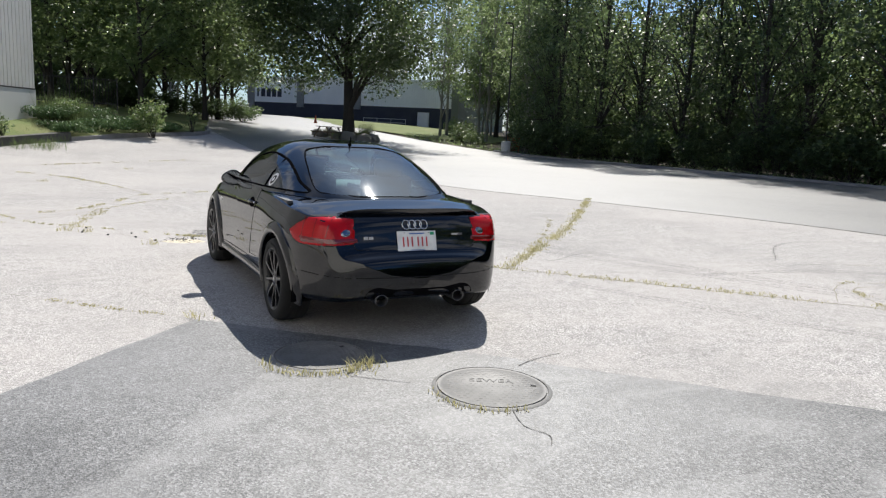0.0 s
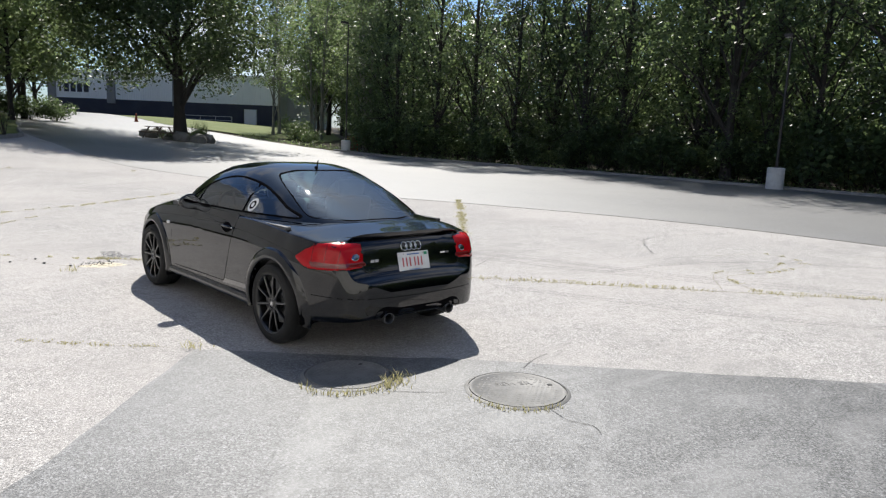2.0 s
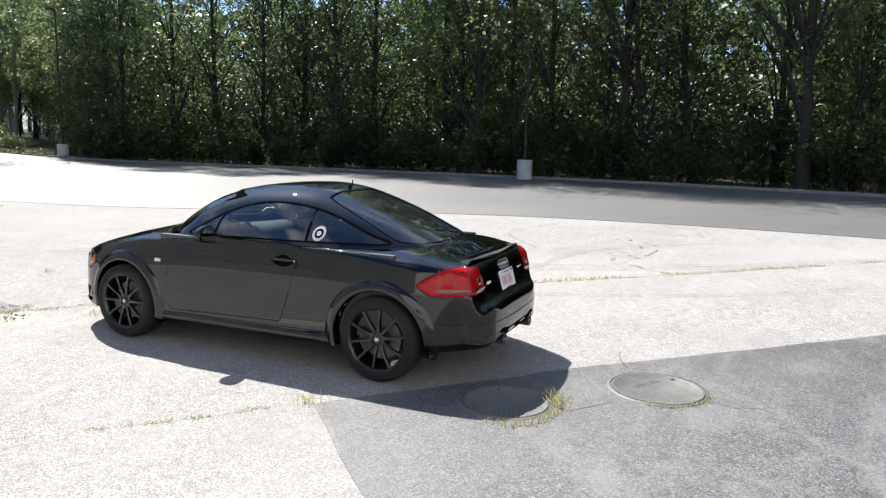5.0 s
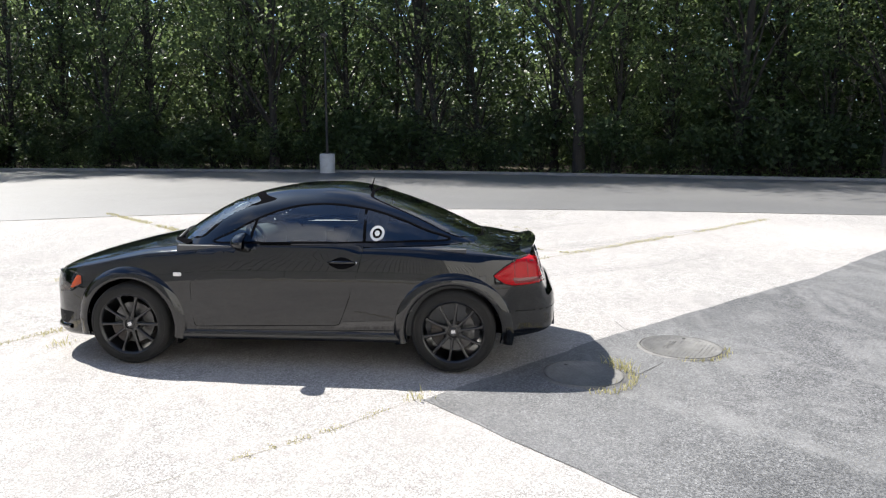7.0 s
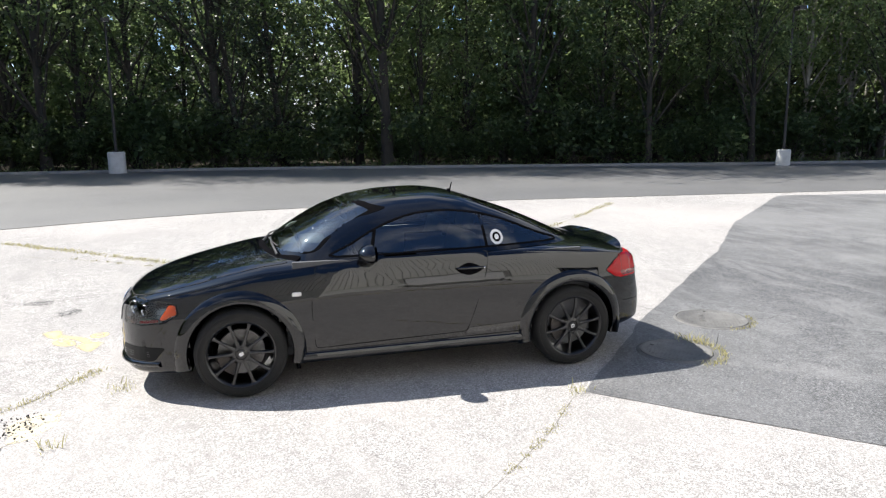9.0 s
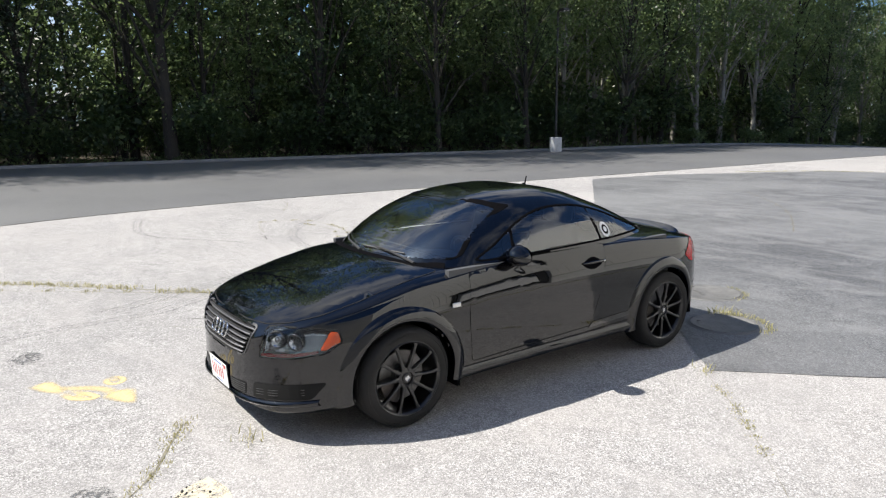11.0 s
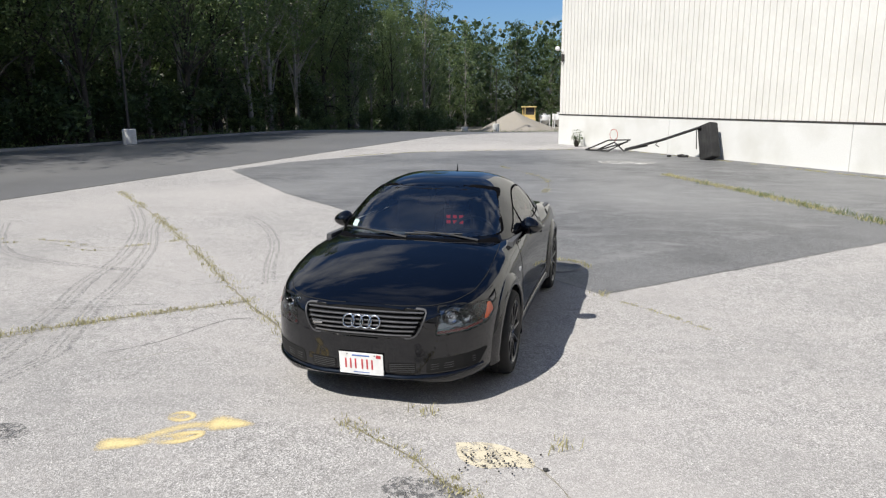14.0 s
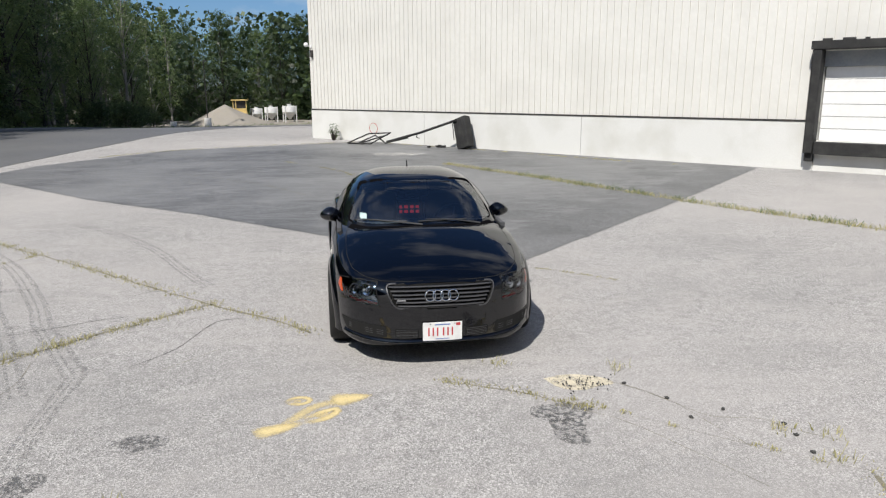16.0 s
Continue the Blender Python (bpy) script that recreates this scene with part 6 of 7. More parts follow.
crack([(5.76, 8.46), (5.72, 8.25), (5.7, 8.02), (5.75, 7.67)], 0.004, 44)
crack([(8.49, 5.55), (8.9, 5.42), (9.22, 5.39)], 0.010, 46, dark=True)
crack([(-7.8, -3.7), (-5.0, -6.8), (-1.5, -11.9), (1.2, -15.4)], 0.03, 35, 0.3, 0.07)
crack([(2.2, -15.9), (5.5, -15.0), (8.9, -13.2), (10.6, -11.0)], 0.04, 36, 0.6, 0.06)
crack([(3.8, -1.2), (5.2, -3.6), (7.3, -5.9)], 0.012, 37)
crack([(2.6, -2.6), (2.9, -5.2), (4.6, -8.4)], 0.03, 38, 0.5, 0.05)
r7 = random.Random(71)
tufts = [(0.57, 9.7), (0.32, 9.84), (0.47, 10.12), (1.12, 5.28), (4.6, 9.9), (6.1, 7.75), (5.7, 7.3), (0.05, 17.0), (1.2, 8.6), (2.1, 8.35), (3.3, 10.6), (7.5, 24.5), (4.2, 25.8), (2.0, 21.0)]
grass("grass_tuft", tufts, 72, 26, 0.06, 0.05, label="small pale grass tufts in the asphalt")

green = []
for a, b, n in (((-0.6, -5.4), (-1.7, -3.1), 40), ((-1.7, -3.1), (-2.86, -0.28), 60), ((-2.86, -0.28), (-3.34, 0.93), 24), ((-3.34, 0.93), (-3.85, 2.0), 18), ((-3.85, 2.0), (-4.95, 4.25), 44), ((-4.95, 4.25), (-6.2, 6.6), 44)):
    green += [(a[0] + (b[0] - a[0]) * k / n + r7.gauss(0, 0.05), a[1] + (b[1] - a[1]) * k / n + r7.gauss(0, 0.05)) for k in range(n) if noise.noise(Vector((k * 0.11, a[0] * 2.3, 4.0))) > -0.05]
grass("crack_grass", green, 76, 11, 0.10, 0.08, LEAFSUN, "green grass growing thick in the long crack")
# tyre marks
for i, (pts, w) in enumerate((([(10.2, 0.8), (8.9, 2.3), (7.9, 3.7), (7.2, 4.9), (6.75, 6.02), (6.32, 6.83), (5.6, 8.4)], 0.11), ([(8.7, 1.9), (8.3, 2.75), (7.2, 4.3), (6.34, 5.93), (5.98, 6.75), (5.3, 8.0)], 0.10), ([(7.3, 1.5), (6.5, 2.35), (5.71, 3.54), (5.1, 4.82), (4.7, 5.6)], 0.08), ([(4.75, 9.1), (4.3, 9.35)], 0.04), ([(4.7, 9.25), (4.45, 9.36)], 0.03), ([(11.0, 3.0), (9.4, 4.6), (8.2, 5.2), (6.6, 5.4)], 0.09), ([(3.3, 13.5), (4.6, 11.6), (5.2, 9.6), (5.3, 8.0)], 0.09), ([(12.3, 6.5), (10.2, 6.9), (8.6, 5.9)], 0.09))):
    for j, off in enumerate((-0.55, 0.1, 0.6)):
        row = [(x + off * w, y + off * w * 0.8) for x, y in pts]
        ob, _ = ribbon("tyre_mark", row, w * (0.26, 0.12, 0.2)[j], 0.0004 + 0.0003 * j, SKID, 90 + i, 0.3, 0.004, 0.12)
        tagged(ob, "faint curved dark tyre mark on the asphalt", "tyre mark", "tyre marks on the lot")
# stains and dust
for i, (x, y, rx, ry, mt, lab) in enumerate(((1.86, 9.25, 0.20, 0.17, OIL, "dark crumbled asphalt stain"), (1.9, 9.47, 0.13, 0.22, OIL, "dark oil stain"), (4.55, 9.2, 0.16, 0.1, OIL, "dark oil stain"), (5.1, 9.6, 0.12, 0.16, OIL, "dark oil stain"), (1.0, -10.1, 0.9, 0.55, DUST, "pale dusty spill"))):
    a0 = random.Random(i)
    blot("ground_stain", [(x + rx * math.cos(a) * a0.uniform(0.75, 1.2), y + ry * math.sin(a) * a0.uniform(0.75, 1.2)) for a in np.linspace(0, 2 * math.pi, 10)[:-1]], (0.0045 if i == 4 else -0.0032 + 0.0003 * i), mt, lab + " on the asphalt", "stain", i, 0.06)
# crumbled lumps by the painted spot
bm = bmesh.new()
for _ in range(70):
    x, y, s = r7.gauss(1.58, 0.11), r7.gauss(8.86, 0.07), r7.uniform(0.003, 0.008)
    m = Matrix.Translation((x, y, 0.012 + s * 0.4)) @ Euler((r7.uniform(0, 6), r7.uniform(0, 6), r7.uniform(0, 6))).to_matrix().to_4x4() @ Matrix.Scale(s, 4)
    bmesh.ops.create_icosphere(bm, subdivisions=1, radius=1, matrix=m)
tagged(new("asphalt_crumbs", bm_mesh("asphalt_crumbs", bm, TAR)), "dark crumbs of broken asphalt", "gravel", kind="stuff")

for k, (x, y) in enumerate(((1.27, 8.88), (1.08, 9.17), (0.79, 9.4), (1.06, 9.47), (0.54, 9.81), (0.58, 10.02), (0.52, 9.66))):
    bm = bmesh.new()
    bmesh.ops.create_icosphere(bm, subdivisions=2, radius=1)
    for v in bm.verts:
        v.co *= 1 + 0.4 * noise.noise(v.co * 1.6 + Vector((k * 3.1, 0, 0)))
        v.co = Vector((v.co.x * r7.uniform(0.017, 0.019), v.co.y * 0.013, v.co.z * 0.008))
    ob = new("asphalt_lump", bm_mesh("asphalt_lump", bm, TAR, 60))
    ob.matrix_world = pose(x, y, 0.007, 0, 0, r7.uniform(0, 180))
    tagged(ob, "small dark lump of broken asphalt on the lot", "asphalt lump", "lumps of broken asphalt")

# yellow survey marks
def sprayed(name, col, col2):
    """Aerosol paint: full in the middle of the stroke, thinning to a speckle at its edge."""
    m, nt, bsdf = graph(name)
    co = coords(nt)
    nt.links.new(mixed(nt, col, col2, noisy(nt, co, 25.0, 6.0)), bsdf.inputs["Base Color"])
    bsdf.inputs["Roughness"].default_value = 0.85
    at = nt.nodes.new("ShaderNodeAttribute")
    at.attribute_name = "cover"
    a = nt.nodes.new("ShaderNodeMath")
    a.operation = "MULTIPLY_ADD"
    nt.links.new(noisy(nt, co, 70.0, 8.0, 0.75), a.inputs[0])
    a.inputs[1].default_value = 1.5
    nt.links.new(at.outputs["Fac"], a.inputs[2])
    mr = nt.nodes.new("ShaderNodeMapRange")
    nt.links.new(a.outputs[0], mr.inputs[0])
    mr.inputs[1].default_value, mr.inputs[2].default_value, mr.inputs[4].default_value = 0.85, 1.75, 0.9
    nt.links.new(mr.outputs[0], bsdf.inputs["Alpha"])
    return m


SPRAY = sprayed("yellow_aerosol", (0.76, 0.60, 0.25), (0.70, 0.58, 0.34))


def stroke(pts, halves, lift, full=1.0):
    """One sprayed stroke along points, its width running through halves."""
    line = rounded(pts, 8)
    vs, fs, cover, n = [], [], [], 9
    for i, p in enumerate(line):
        a, b = Vector(line[max(i - 1, 0)]), Vector(line[min(i + 1, len(line) - 1)])
        nrm = Vector((-(b - a).y, (b - a).x)).normalized()
        u = i / (len(line) - 1) * (len(halves) - 1)
        w = halves[int(u)] + (halves[min(int(u) + 1, len(halves) - 1)] - halves[int(u)]) * (u % 1)
        fade = min(1.0, 0.25 + 3.0 * min(i, len(line) - 1 - i) / len(line))
        for k in range(n):
            q = Vector(p) + nrm * w * 1.7 * (2 * k / (n - 1) - 1)
            vs.append((q.x, q.y, top(q.x, q.y) + lift))
            cover.append(full * fade * max(0.0, 1 - abs(2 * k / (n - 1) - 1) ** 2.0))
    for i in range(len(line) - 1):
        fs += [(i * n + k, i * n + k + 1, (i + 1) * n + k + 1, (i + 1) * n + k) for k in range(n - 1)]
    me = mesh_from("painted_stroke", vs, fs, SPRAY)
    me.attributes.new("cover", "FLOAT", "POINT").data.foreach_set("value", cover)
    return me


arrow = thing("painted_arrow", "faded yellow double-headed arrow with two curls, sprayed on the asphalt", "paint mark")
for k, (pts, halves, full) in enumerate((
        ([(3.88, 9.21), (3.80, 9.175), (3.70, 9.14), (3.58, 9.09)], (0.055, 0.055, 0.045, 0.02), 1.0),
        ([(3.72, 9.12), (3.63, 9.02), (3.54, 8.90), (3.44, 8.835), (3.28, 8.79)], (0.03, 0.034, 0.034, 0.04), 0.72),
        ([(3.40, 8.80), (3.32, 8.785), (3.22, 8.768), (3.10, 8.745)], (0.062, 0.075, 0.05, 0.012), 1.0),
        ([(3.615 + 0.075 * math.cos(a), 8.755 + 0.055 * math.sin(a)) for a in np.linspace(0.0, 6.6, 14)], (0.018, 0.018), 0.9),
        ([(3.66, 8.755), (3.58, 8.76)], (0.03, 0.03), 0.5),
        ([(3.58, 9.06), (3.51, 9.0), (3.44, 8.955), (3.365, 8.93), (3.36, 8.98), (3.42, 9.05), (3.50, 9.085), (3.57, 9.08)], (0.024, 0.024), 0.95),
        ([(3.50, 9.03), (3.40, 8.98)], (0.03, 0.03), 0.6))):
    part("painted_stroke", stroke(pts, halves, 0.0008 + 0.0003 * k, full), SPRAY, arrow)
blot("painted_spot", [(1.82, 8.68), (1.66, 8.64), (1.52, 8.66), (1.36, 8.76), (1.34, 8.86), (1.46, 8.88), (1.6, 8.93), (1.75, 8.86)], -0.0026, PALEYELLOW, "worn yellow sprayed patch on the asphalt", "paint mark", 8, 0.02)


# manholes
def manhole(x, y, r, turn, label, lettered):
    ob = thing("manhole_cover", label, "manhole cover", pose(x, y, 0.0015, 0, 0, turn), "manhole covers")
    bm = bmesh.new()
    lathe(bm, [(r + 0.035, 0.000), (r + 0.024, 0.006), (r + 0.012, 0.009), (r + 0.010, 0.002), (r + 0.004, 0.002)], "z", 64)
    part("frame", bm, IRON, ob, smooth=60)
    bm = bmesh.new()
    lathe(bm, [(r + 0.003, 0.001), (r + 0.001, 0.010), (r - 0.022, 0.0115), (r - 0.026, 0.007), (0.002, 0.0075)], "z", 64)
    part("lid", bm, IRON, ob, smooth=60)
    bm = bmesh.new()
    step = 0.036
    n = int(r / step) + 1
    for i in range(-n, n + 1):
        for j in range(-n, n + 1):
            px, py = i * step + (step / 2 if j % 2 else 0), j * step * 0.9
            if math.hypot(px, py) < r - 0.045 and not (lettered and abs(px) < 0.15 and 0.045 < py < 0.145):
                box(bm, px - 0.010, py - 0.0055, 0.006, px + 0.010, py + 0.0055, 0.0081)
    part("raised_pattern", bm, IRON, ob)
    # dark block on the lid, coloured like the shade in a pick hole
    bm = bmesh.new()
    box(bm, r - 0.085, 0.03, 0.0095, r - 0.055, 0.05, 0.0118)
    part("pick_hole", bm, TAR, ob)
    if lettered:
        cu = bpy.data.curves.new("lettering", "FONT")
        cu.body, cu.size, cu.align_x, cu.extrude = "SEWER", 0.085, "CENTER", 0.002
        tmp = bpy.data.objects.new("tmp", cu)
        me = bpy.data.meshes.new_from_object(tmp)
        bpy.data.objects.remove(tmp)
        me.transform(Matrix.Translation((0, 0.065, 0.008)))
        me.materials.clear()
        me.materials.append(IRON)
        part("lettering", me, None, ob)


manhole(2.41, 3.26, 0.315, -29, "round grey cast-iron manhole cover set in the patch", True)
manhole(1.68, 4.14, 0.28, 20, "round dark manhole cover in the car's shadow", False)
ring = [(1.66 + 0.36 * math.cos(a), 4.15 + 0.36 * math.sin(a)) for a in np.linspace(radians(185), radians(318), 46)]
grass("manhole_grass", ring, 73, 4, 0.04, 0.03, label="dry yellow grass round the manhole")
grass("manhole_grass", [p for p in ring if p[0] > 1.72], 74, 5, 0.07, 0.05, label="tall dry yellow grass tuft beside the manhole", lean=0.9)
grass("manhole_grass", [(2.41 + 0.36 * math.cos(a), 3.26 + 0.36 * math.sin(a)) for a in np.linspace(radians(170), radians(265), 24)], 75, 4, 0.03, 0.02, label="sparse short grass at the manhole's rim")
# ---------------------------------------------------------------- lamp posts along the road
WHITEPOST = worn("white_concrete", (0.66, 0.66, 0.65), (0.58, 0.58, 0.57), (0.48, 0.47, 0.45), 20.0, 3.0, 0.85, 0.15)


def lamp_post(x, y, height, turn, r=0.36, base=0.92):
    z = rise(x, y)
    ob = thing("street_lamp", "dark slim lamp post on a round white concrete base", "street lamp", pose(x, y, z, 0, 0, turn), "lamp posts along the road")
    bm = bmesh.new()
    lathe(bm, [(r, -0.3), (r, base - 0.03), (r - 0.03, base), (0.01, base)], "z", 28)
    part("base", bm, WHITEPOST, ob, "white painted concrete base", smooth=40)
    bm = bmesh.new()
    box(bm, -0.13, -0.13, base, 0.13, 0.13, base + 0.03, 0.004)
    tube(bm, [(0, 0, base), (0, 0, height)], [0.065, 0.045], 10)
    part("pole", bm, STEEL, ob, smooth=60)
    bm = bmesh.new()
    tube(bm, [(0, 0, height - 0.05), (0.3, 0, height + 0.02)], 0.025, 8)
    box(bm, 0.22, -0.16, height - 0.05, 0.72, 0.16, height + 0.09, 0.02)
    part("lamp_head", bm, STEEL, ob)
    bm = bmesh.new()
    box(bm, 0.28, -0.12, height - 0.062, 0.66, 0.12, height - 0.05)
    part("lens", bm, MARK, ob)


lamp_post(30.15, 12.7, 6.3, 190)
lamp_post(23.75, -16.3, 6.8, 170, 0.31, 0.72)
lamp_post(29.1, 42.9, 9.0, 200, 0.33, 0.85)
lamp_post(17.6, -78.5, 7.9, 120, 0.42, 1.1)
lamp_post(21.2, -76.0, 0.8, 0, 0.40, 0.75)

# ---------------------------------------------------------------- gravel heap yard
bm = bmesh.new()
g = np.random.default_rng(5)
rings = []
for i in range(13):
    u = i / 12
    ring = []
    for k in range(40):
        a = 2 * math.pi * k / 40
        n = noise.noise(Vector((math.cos(a) * 1.5, math.sin(a) * 1.5, u * 2)))
        rr = (6.2 + 1.1 * n) * (1 - u) + 0.02
        ring.append(bm.verts.new((rr * math.cos(a), rr * 0.8 * math.sin(a), 2.75 * (u ** 1.12) + 0.15 * n * (1 - u) - 0.1)))
    rings.append(ring)
for q, w in zip(rings, rings[1:]):
    for k in range(40):
        bm.faces.new((q[k], q[(k + 1) % 40], w[(k + 1) % 40], w[k]))
bm.faces.new(rings[-1])
heap = new("mound", bm_mesh("mound", bm, GRAVEL, 180))
heap.location = (16.4, -86.0, rise(16, -86))
tagged(heap, "grey conical heap of gravel", "gravel heap")
yard = [(26, -72), (20, -74), (8, -79.5), (-10, -81.5), (-40, -80), (-40, -98), (28, -98), (30, -80)]
tagged(sheet("pavement_yard", yard, 0.02, GRAVEL, 6), "pale gravel yard beyond the road", "gravel yard", kind="structure")

DOZER = plain("yellow_machine", (0.74, 0.55, 0.22), 0.5)
bz = thing("bulldozer", "yellow bulldozer parked behind the gravel heap", "bulldozer", pose(15.3, -91.5, rise(15, -91) + 0.02, 0, 0, 200))
for s in (-1, 1):
    bm = bmesh.new()
    prof = [(-2.0, 0.45), (-1.7, 0.08), (1.5, 0.08), (1.95, 0.5), (1.6, 0.95), (-1.6, 0.95)]
    a = [bm.verts.new((s * 0.75, y, z)) for y, z in prof]
    b = [bm.verts.new((s * 1.25, y, z)) for y, z in prof]
    bm.faces.new(a), bm.faces.new(b[::-1])
    for k in range(6):
        bm.faces.new((a[k], a[(k + 1) % 6], b[(k + 1) % 6], b[k]))
    bmesh.ops.recalc_face_normals(bm, faces=bm.faces[:])
    part("track", bm, STEEL, bz)
bm = bmesh.new()
box(bm, -0.8, -1.8, 0.5, 0.8, 0.2, 1.5, 0.08)
box(bm, -0.55, 0.2, 0.6, 0.55, 1.9, 1.75, 0.1)
part("body", bm, DOZER, bz, "yellow engine body", smooth=30)
bm = bmesh.new()
for x in (-0.72, 0.72):
    for y in (-1.5, 0.1):
        box(bm, x - 0.05, y - 0.05, 1.5, x + 0.05, y + 0.05, 3.05)
box(bm, -0.95, -1.75, 3.05, 0.95, 0.35, 3.2, 0.04)
box(bm, -0.75, -1.55, 1.5, 0.75, 0.15, 2.0)
part("cab_frame", bm, DOZER, bz)
bm = bmesh.new()
box(bm, -0.66, -1.44, 2.0, 0.66, 0.04, 3.04)
part("cab_window", bm, STEEL, bz)
bm = bmesh.new()
box(bm, -1.6, 2.3, 0.1, 1.6, 2.45, 1.35, 0.05)
tube(bm, [(-1.0, 2.35, 0.5), (-1.1, 0.0, 0.55)], 0.1, 8)
tube(bm, [(1.0, 2.35, 0.5), (1.1, 0.0, 0.55)], 0.1, 8)
part("blade", bm, DOZER, bz)


def hopper(x, y, s):
    ob = thing("hopper_tank", "pale grey conical hopper tank on a steel frame", "tank", pose(x, y, rise(x, y) + 0.02, 0, 0, 15), "hopper tanks in the yard")
    bm = bmesh.new()
    lathe(bm, [(0.12, 0.35 * s), (0.9 * s, 1.25 * s), (0.95 * s, 1.3 * s), (0.95 * s, 1.95 * s), (0.90 * s, 2.05 * s), (0.3 * s, 2.12 * s), (0.28 * s, 2.3 * s), (0.01, 2.3 * s)], "z", 24)
    part("tank", bm, WHITEPOST, ob, smooth=40)
    for a in (45, 135, 225, 315):
        bm = bmesh.new()
        c, q = math.cos(radians(a)) * 1.02 * s, math.sin(radians(a)) * 1.02 * s
        box(bm, c - 0.06, q - 0.06, 0, c + 0.06, q + 0.06, 2.15 * s, 0.01)
        part("leg", bm, WHITEPOST, ob)
    bm = bmesh.new()
    tube(bm, [(0.5 * s * math.cos(2 * math.pi * k / 20), 0.5 * s * math.sin(2 * math.pi * k / 20), 2.42 * s) for k in range(21)], 0.03, 6, False)
    part("rail", bm, STEEL, ob)


hopper(8.2, -91.0, 1.08)
hopper(10.8, -91.4, 1.0)
hopper(12.9, -92.0, 0.92)

# ---------------------------------------------------------------- fallen basketball stand by the wall
hoop = thing("basketball_stand", "toppled black portable basketball stand lying against the wall", "basketball stand", ma)


def wp(s, o, z):
    return (s, o, z)


bm = bmesh.new()
m = Matrix.Translation((9.25, 0.55, 0.58)) @ Matrix.Rotation(radians(-19), 4, "Y") @ Matrix.Rotation(radians(8), 4, "X")
box(bm, -0.29, -0.17, -0.58, 0.29, 0.17, 0.56, 0.06, m)
for k in range(4):
    box(bm, -0.20 + 0.12 * k, 0.15, -0.48, -0.14 + 0.12 * k, 0.185, 0.46, 0.015, m)
part("base", bm, BLACKRUB, hoop, "black hollow plastic base standing on end", smooth=40)
bm = bmesh.new()
tube(bm, [(9.02, 0.70, 1.02), (7.5, 0.95, 0.54), (5.9, 1.15, 0.14)], 0.045, 10)
part("pole", bm, BLACKRUB, hoop, smooth=60)
for pts, rad in (([(6.9, 1.0, 0.32), (5.9, 1.2, 0.10)], 0.022), ([(8.9, 0.75, 0.92), (9.1, 0.9, 0.34)], 0.015), ([(7.35, 0.95, 0.50), (7.42, 1.1, 0.38), (7.6, 1.12, 0.34)], 0.015)):
    bm = bmesh.new()
    tube(bm, pts, rad, 8)
    part("brace", bm, BLACKRUB, hoop)
for z0, pts in ((0, [(4.0, 1.5, 0.03), (4.9, 1.15, 0.42), (5.95, 1.0, 0.48), (5.3, 1.45, 0.06), (4.0, 1.5, 0.03)]), (1, [(4.4, 1.25, 0.05), (5.2, 1.1, 0.36), (5.9, 1.2, 0.08)]), (2, [(4.6, 1.4, 0.04), (5.8, 1.0, 0.4)])):
    bm = bmesh.new()
    tube(bm, pts, 0.028, 8)
    part("board_frame", bm, BLACKRUB, hoop)
bm = bmesh.new()
pts = [(4.95 + 0.23 * math.cos(2 * math.pi * k / 24), 0.95, 0.62 + 0.20 * math.sin(2 * math.pi * k / 24)) for k in range(25)]
tube(bm, pts, 0.010, 6, False)
tube(bm, [(5.1, 0.95, 0.46), (5.2, 1.1, 0.36)], 0.012, 6)
part("rim", bm, plain("red_rim", (0.5, 0.06, 0.03), 0.5), hoop, "thin red hoop rim", smooth=60)
r8 = random.Random(8)
for k in range(6):
    s, o = r8.uniform(7.6, 8.7), r8.uniform(0.4, 0.9)
    ob = new("debris", None)
    bpy.data.objects.remove(ob)
    bm = bmesh.new()
    w = r8.uniform(0.05, 0.14)
    box(bm, -w, -w * 0.6, 0, w, w * 0.6, w * r8.uniform(0.5, 1.1), 0.015)
    d = new("debris", bm_mesh("debris", bm, BLACKRUB))
    d.matrix_world = ma @ pose(s, o, 0.004, 0, 0, r8.uniform(0, 180))
    tagged(d, "broken scrap of black plastic on the asphalt", "debris", "scraps by the wall")
wd = shrub(41, 0.28, 0.7, 150, 0.08, LEAF, "dark dry weed at the foot of the wall", name="wall_weed")
wd.matrix_world = ma @ Matrix.Translation((1.95, 0.5, 0))

# ---------------------------------------------------------------- north: planted bed, trees and the far hall
EARTH = worn("bed_earth", (0.11, 0.085, 0.06), (0.07, 0.055, 0.04), (0.08, 0.09, 0.035), 20.0, 1.5, 0.95, 0.5, 0.03)


BED = [(-12, 19.5), (-6.2, 22.4), (-3, 26.4), (0, 29.8), (4, 33.9), (7.1, 37.8), (8.2, 43), (10.0, 52), (10, 58), (-4, 58), (-4, 40), (-14, 26)]
tagged(sheet("planting_bed", ragged(BED, 0.7, 0.05, 9), 0.05, LAWN, 1.0, bed_rise), "raised bed of rough grass and earth", "planting bed", kind="structure")
STONEDGE = worn("edging_stone", (0.10, 0.095, 0.09), (0.06, 0.058, 0.055), (0.13, 0.12, 0.11), 16.0, 2.0, 0.9, 0.5, 0.02)
line = rounded([(-6.3, 22.5), (-3, 26.3), (0, 29.7), (0.9, 30.6)], 6)
tagged(kerb("bed_edging", line, 0.35, 0.34, STONEDGE), "low dark stone edging of the planting bed", "edging", kind="structure")
tagged(kerb("bed_kerb", rounded([(0.9, 30.6), (2.0, 31.7), (4, 33.8), (7.15, 37.7), (8.3, 43), (10, 52)], 6), 0.2, 0.16, KERB), "grey kerb of the planting bed", "kerb", kind="structure")
GARDEN = "shrubs of the planting bed"


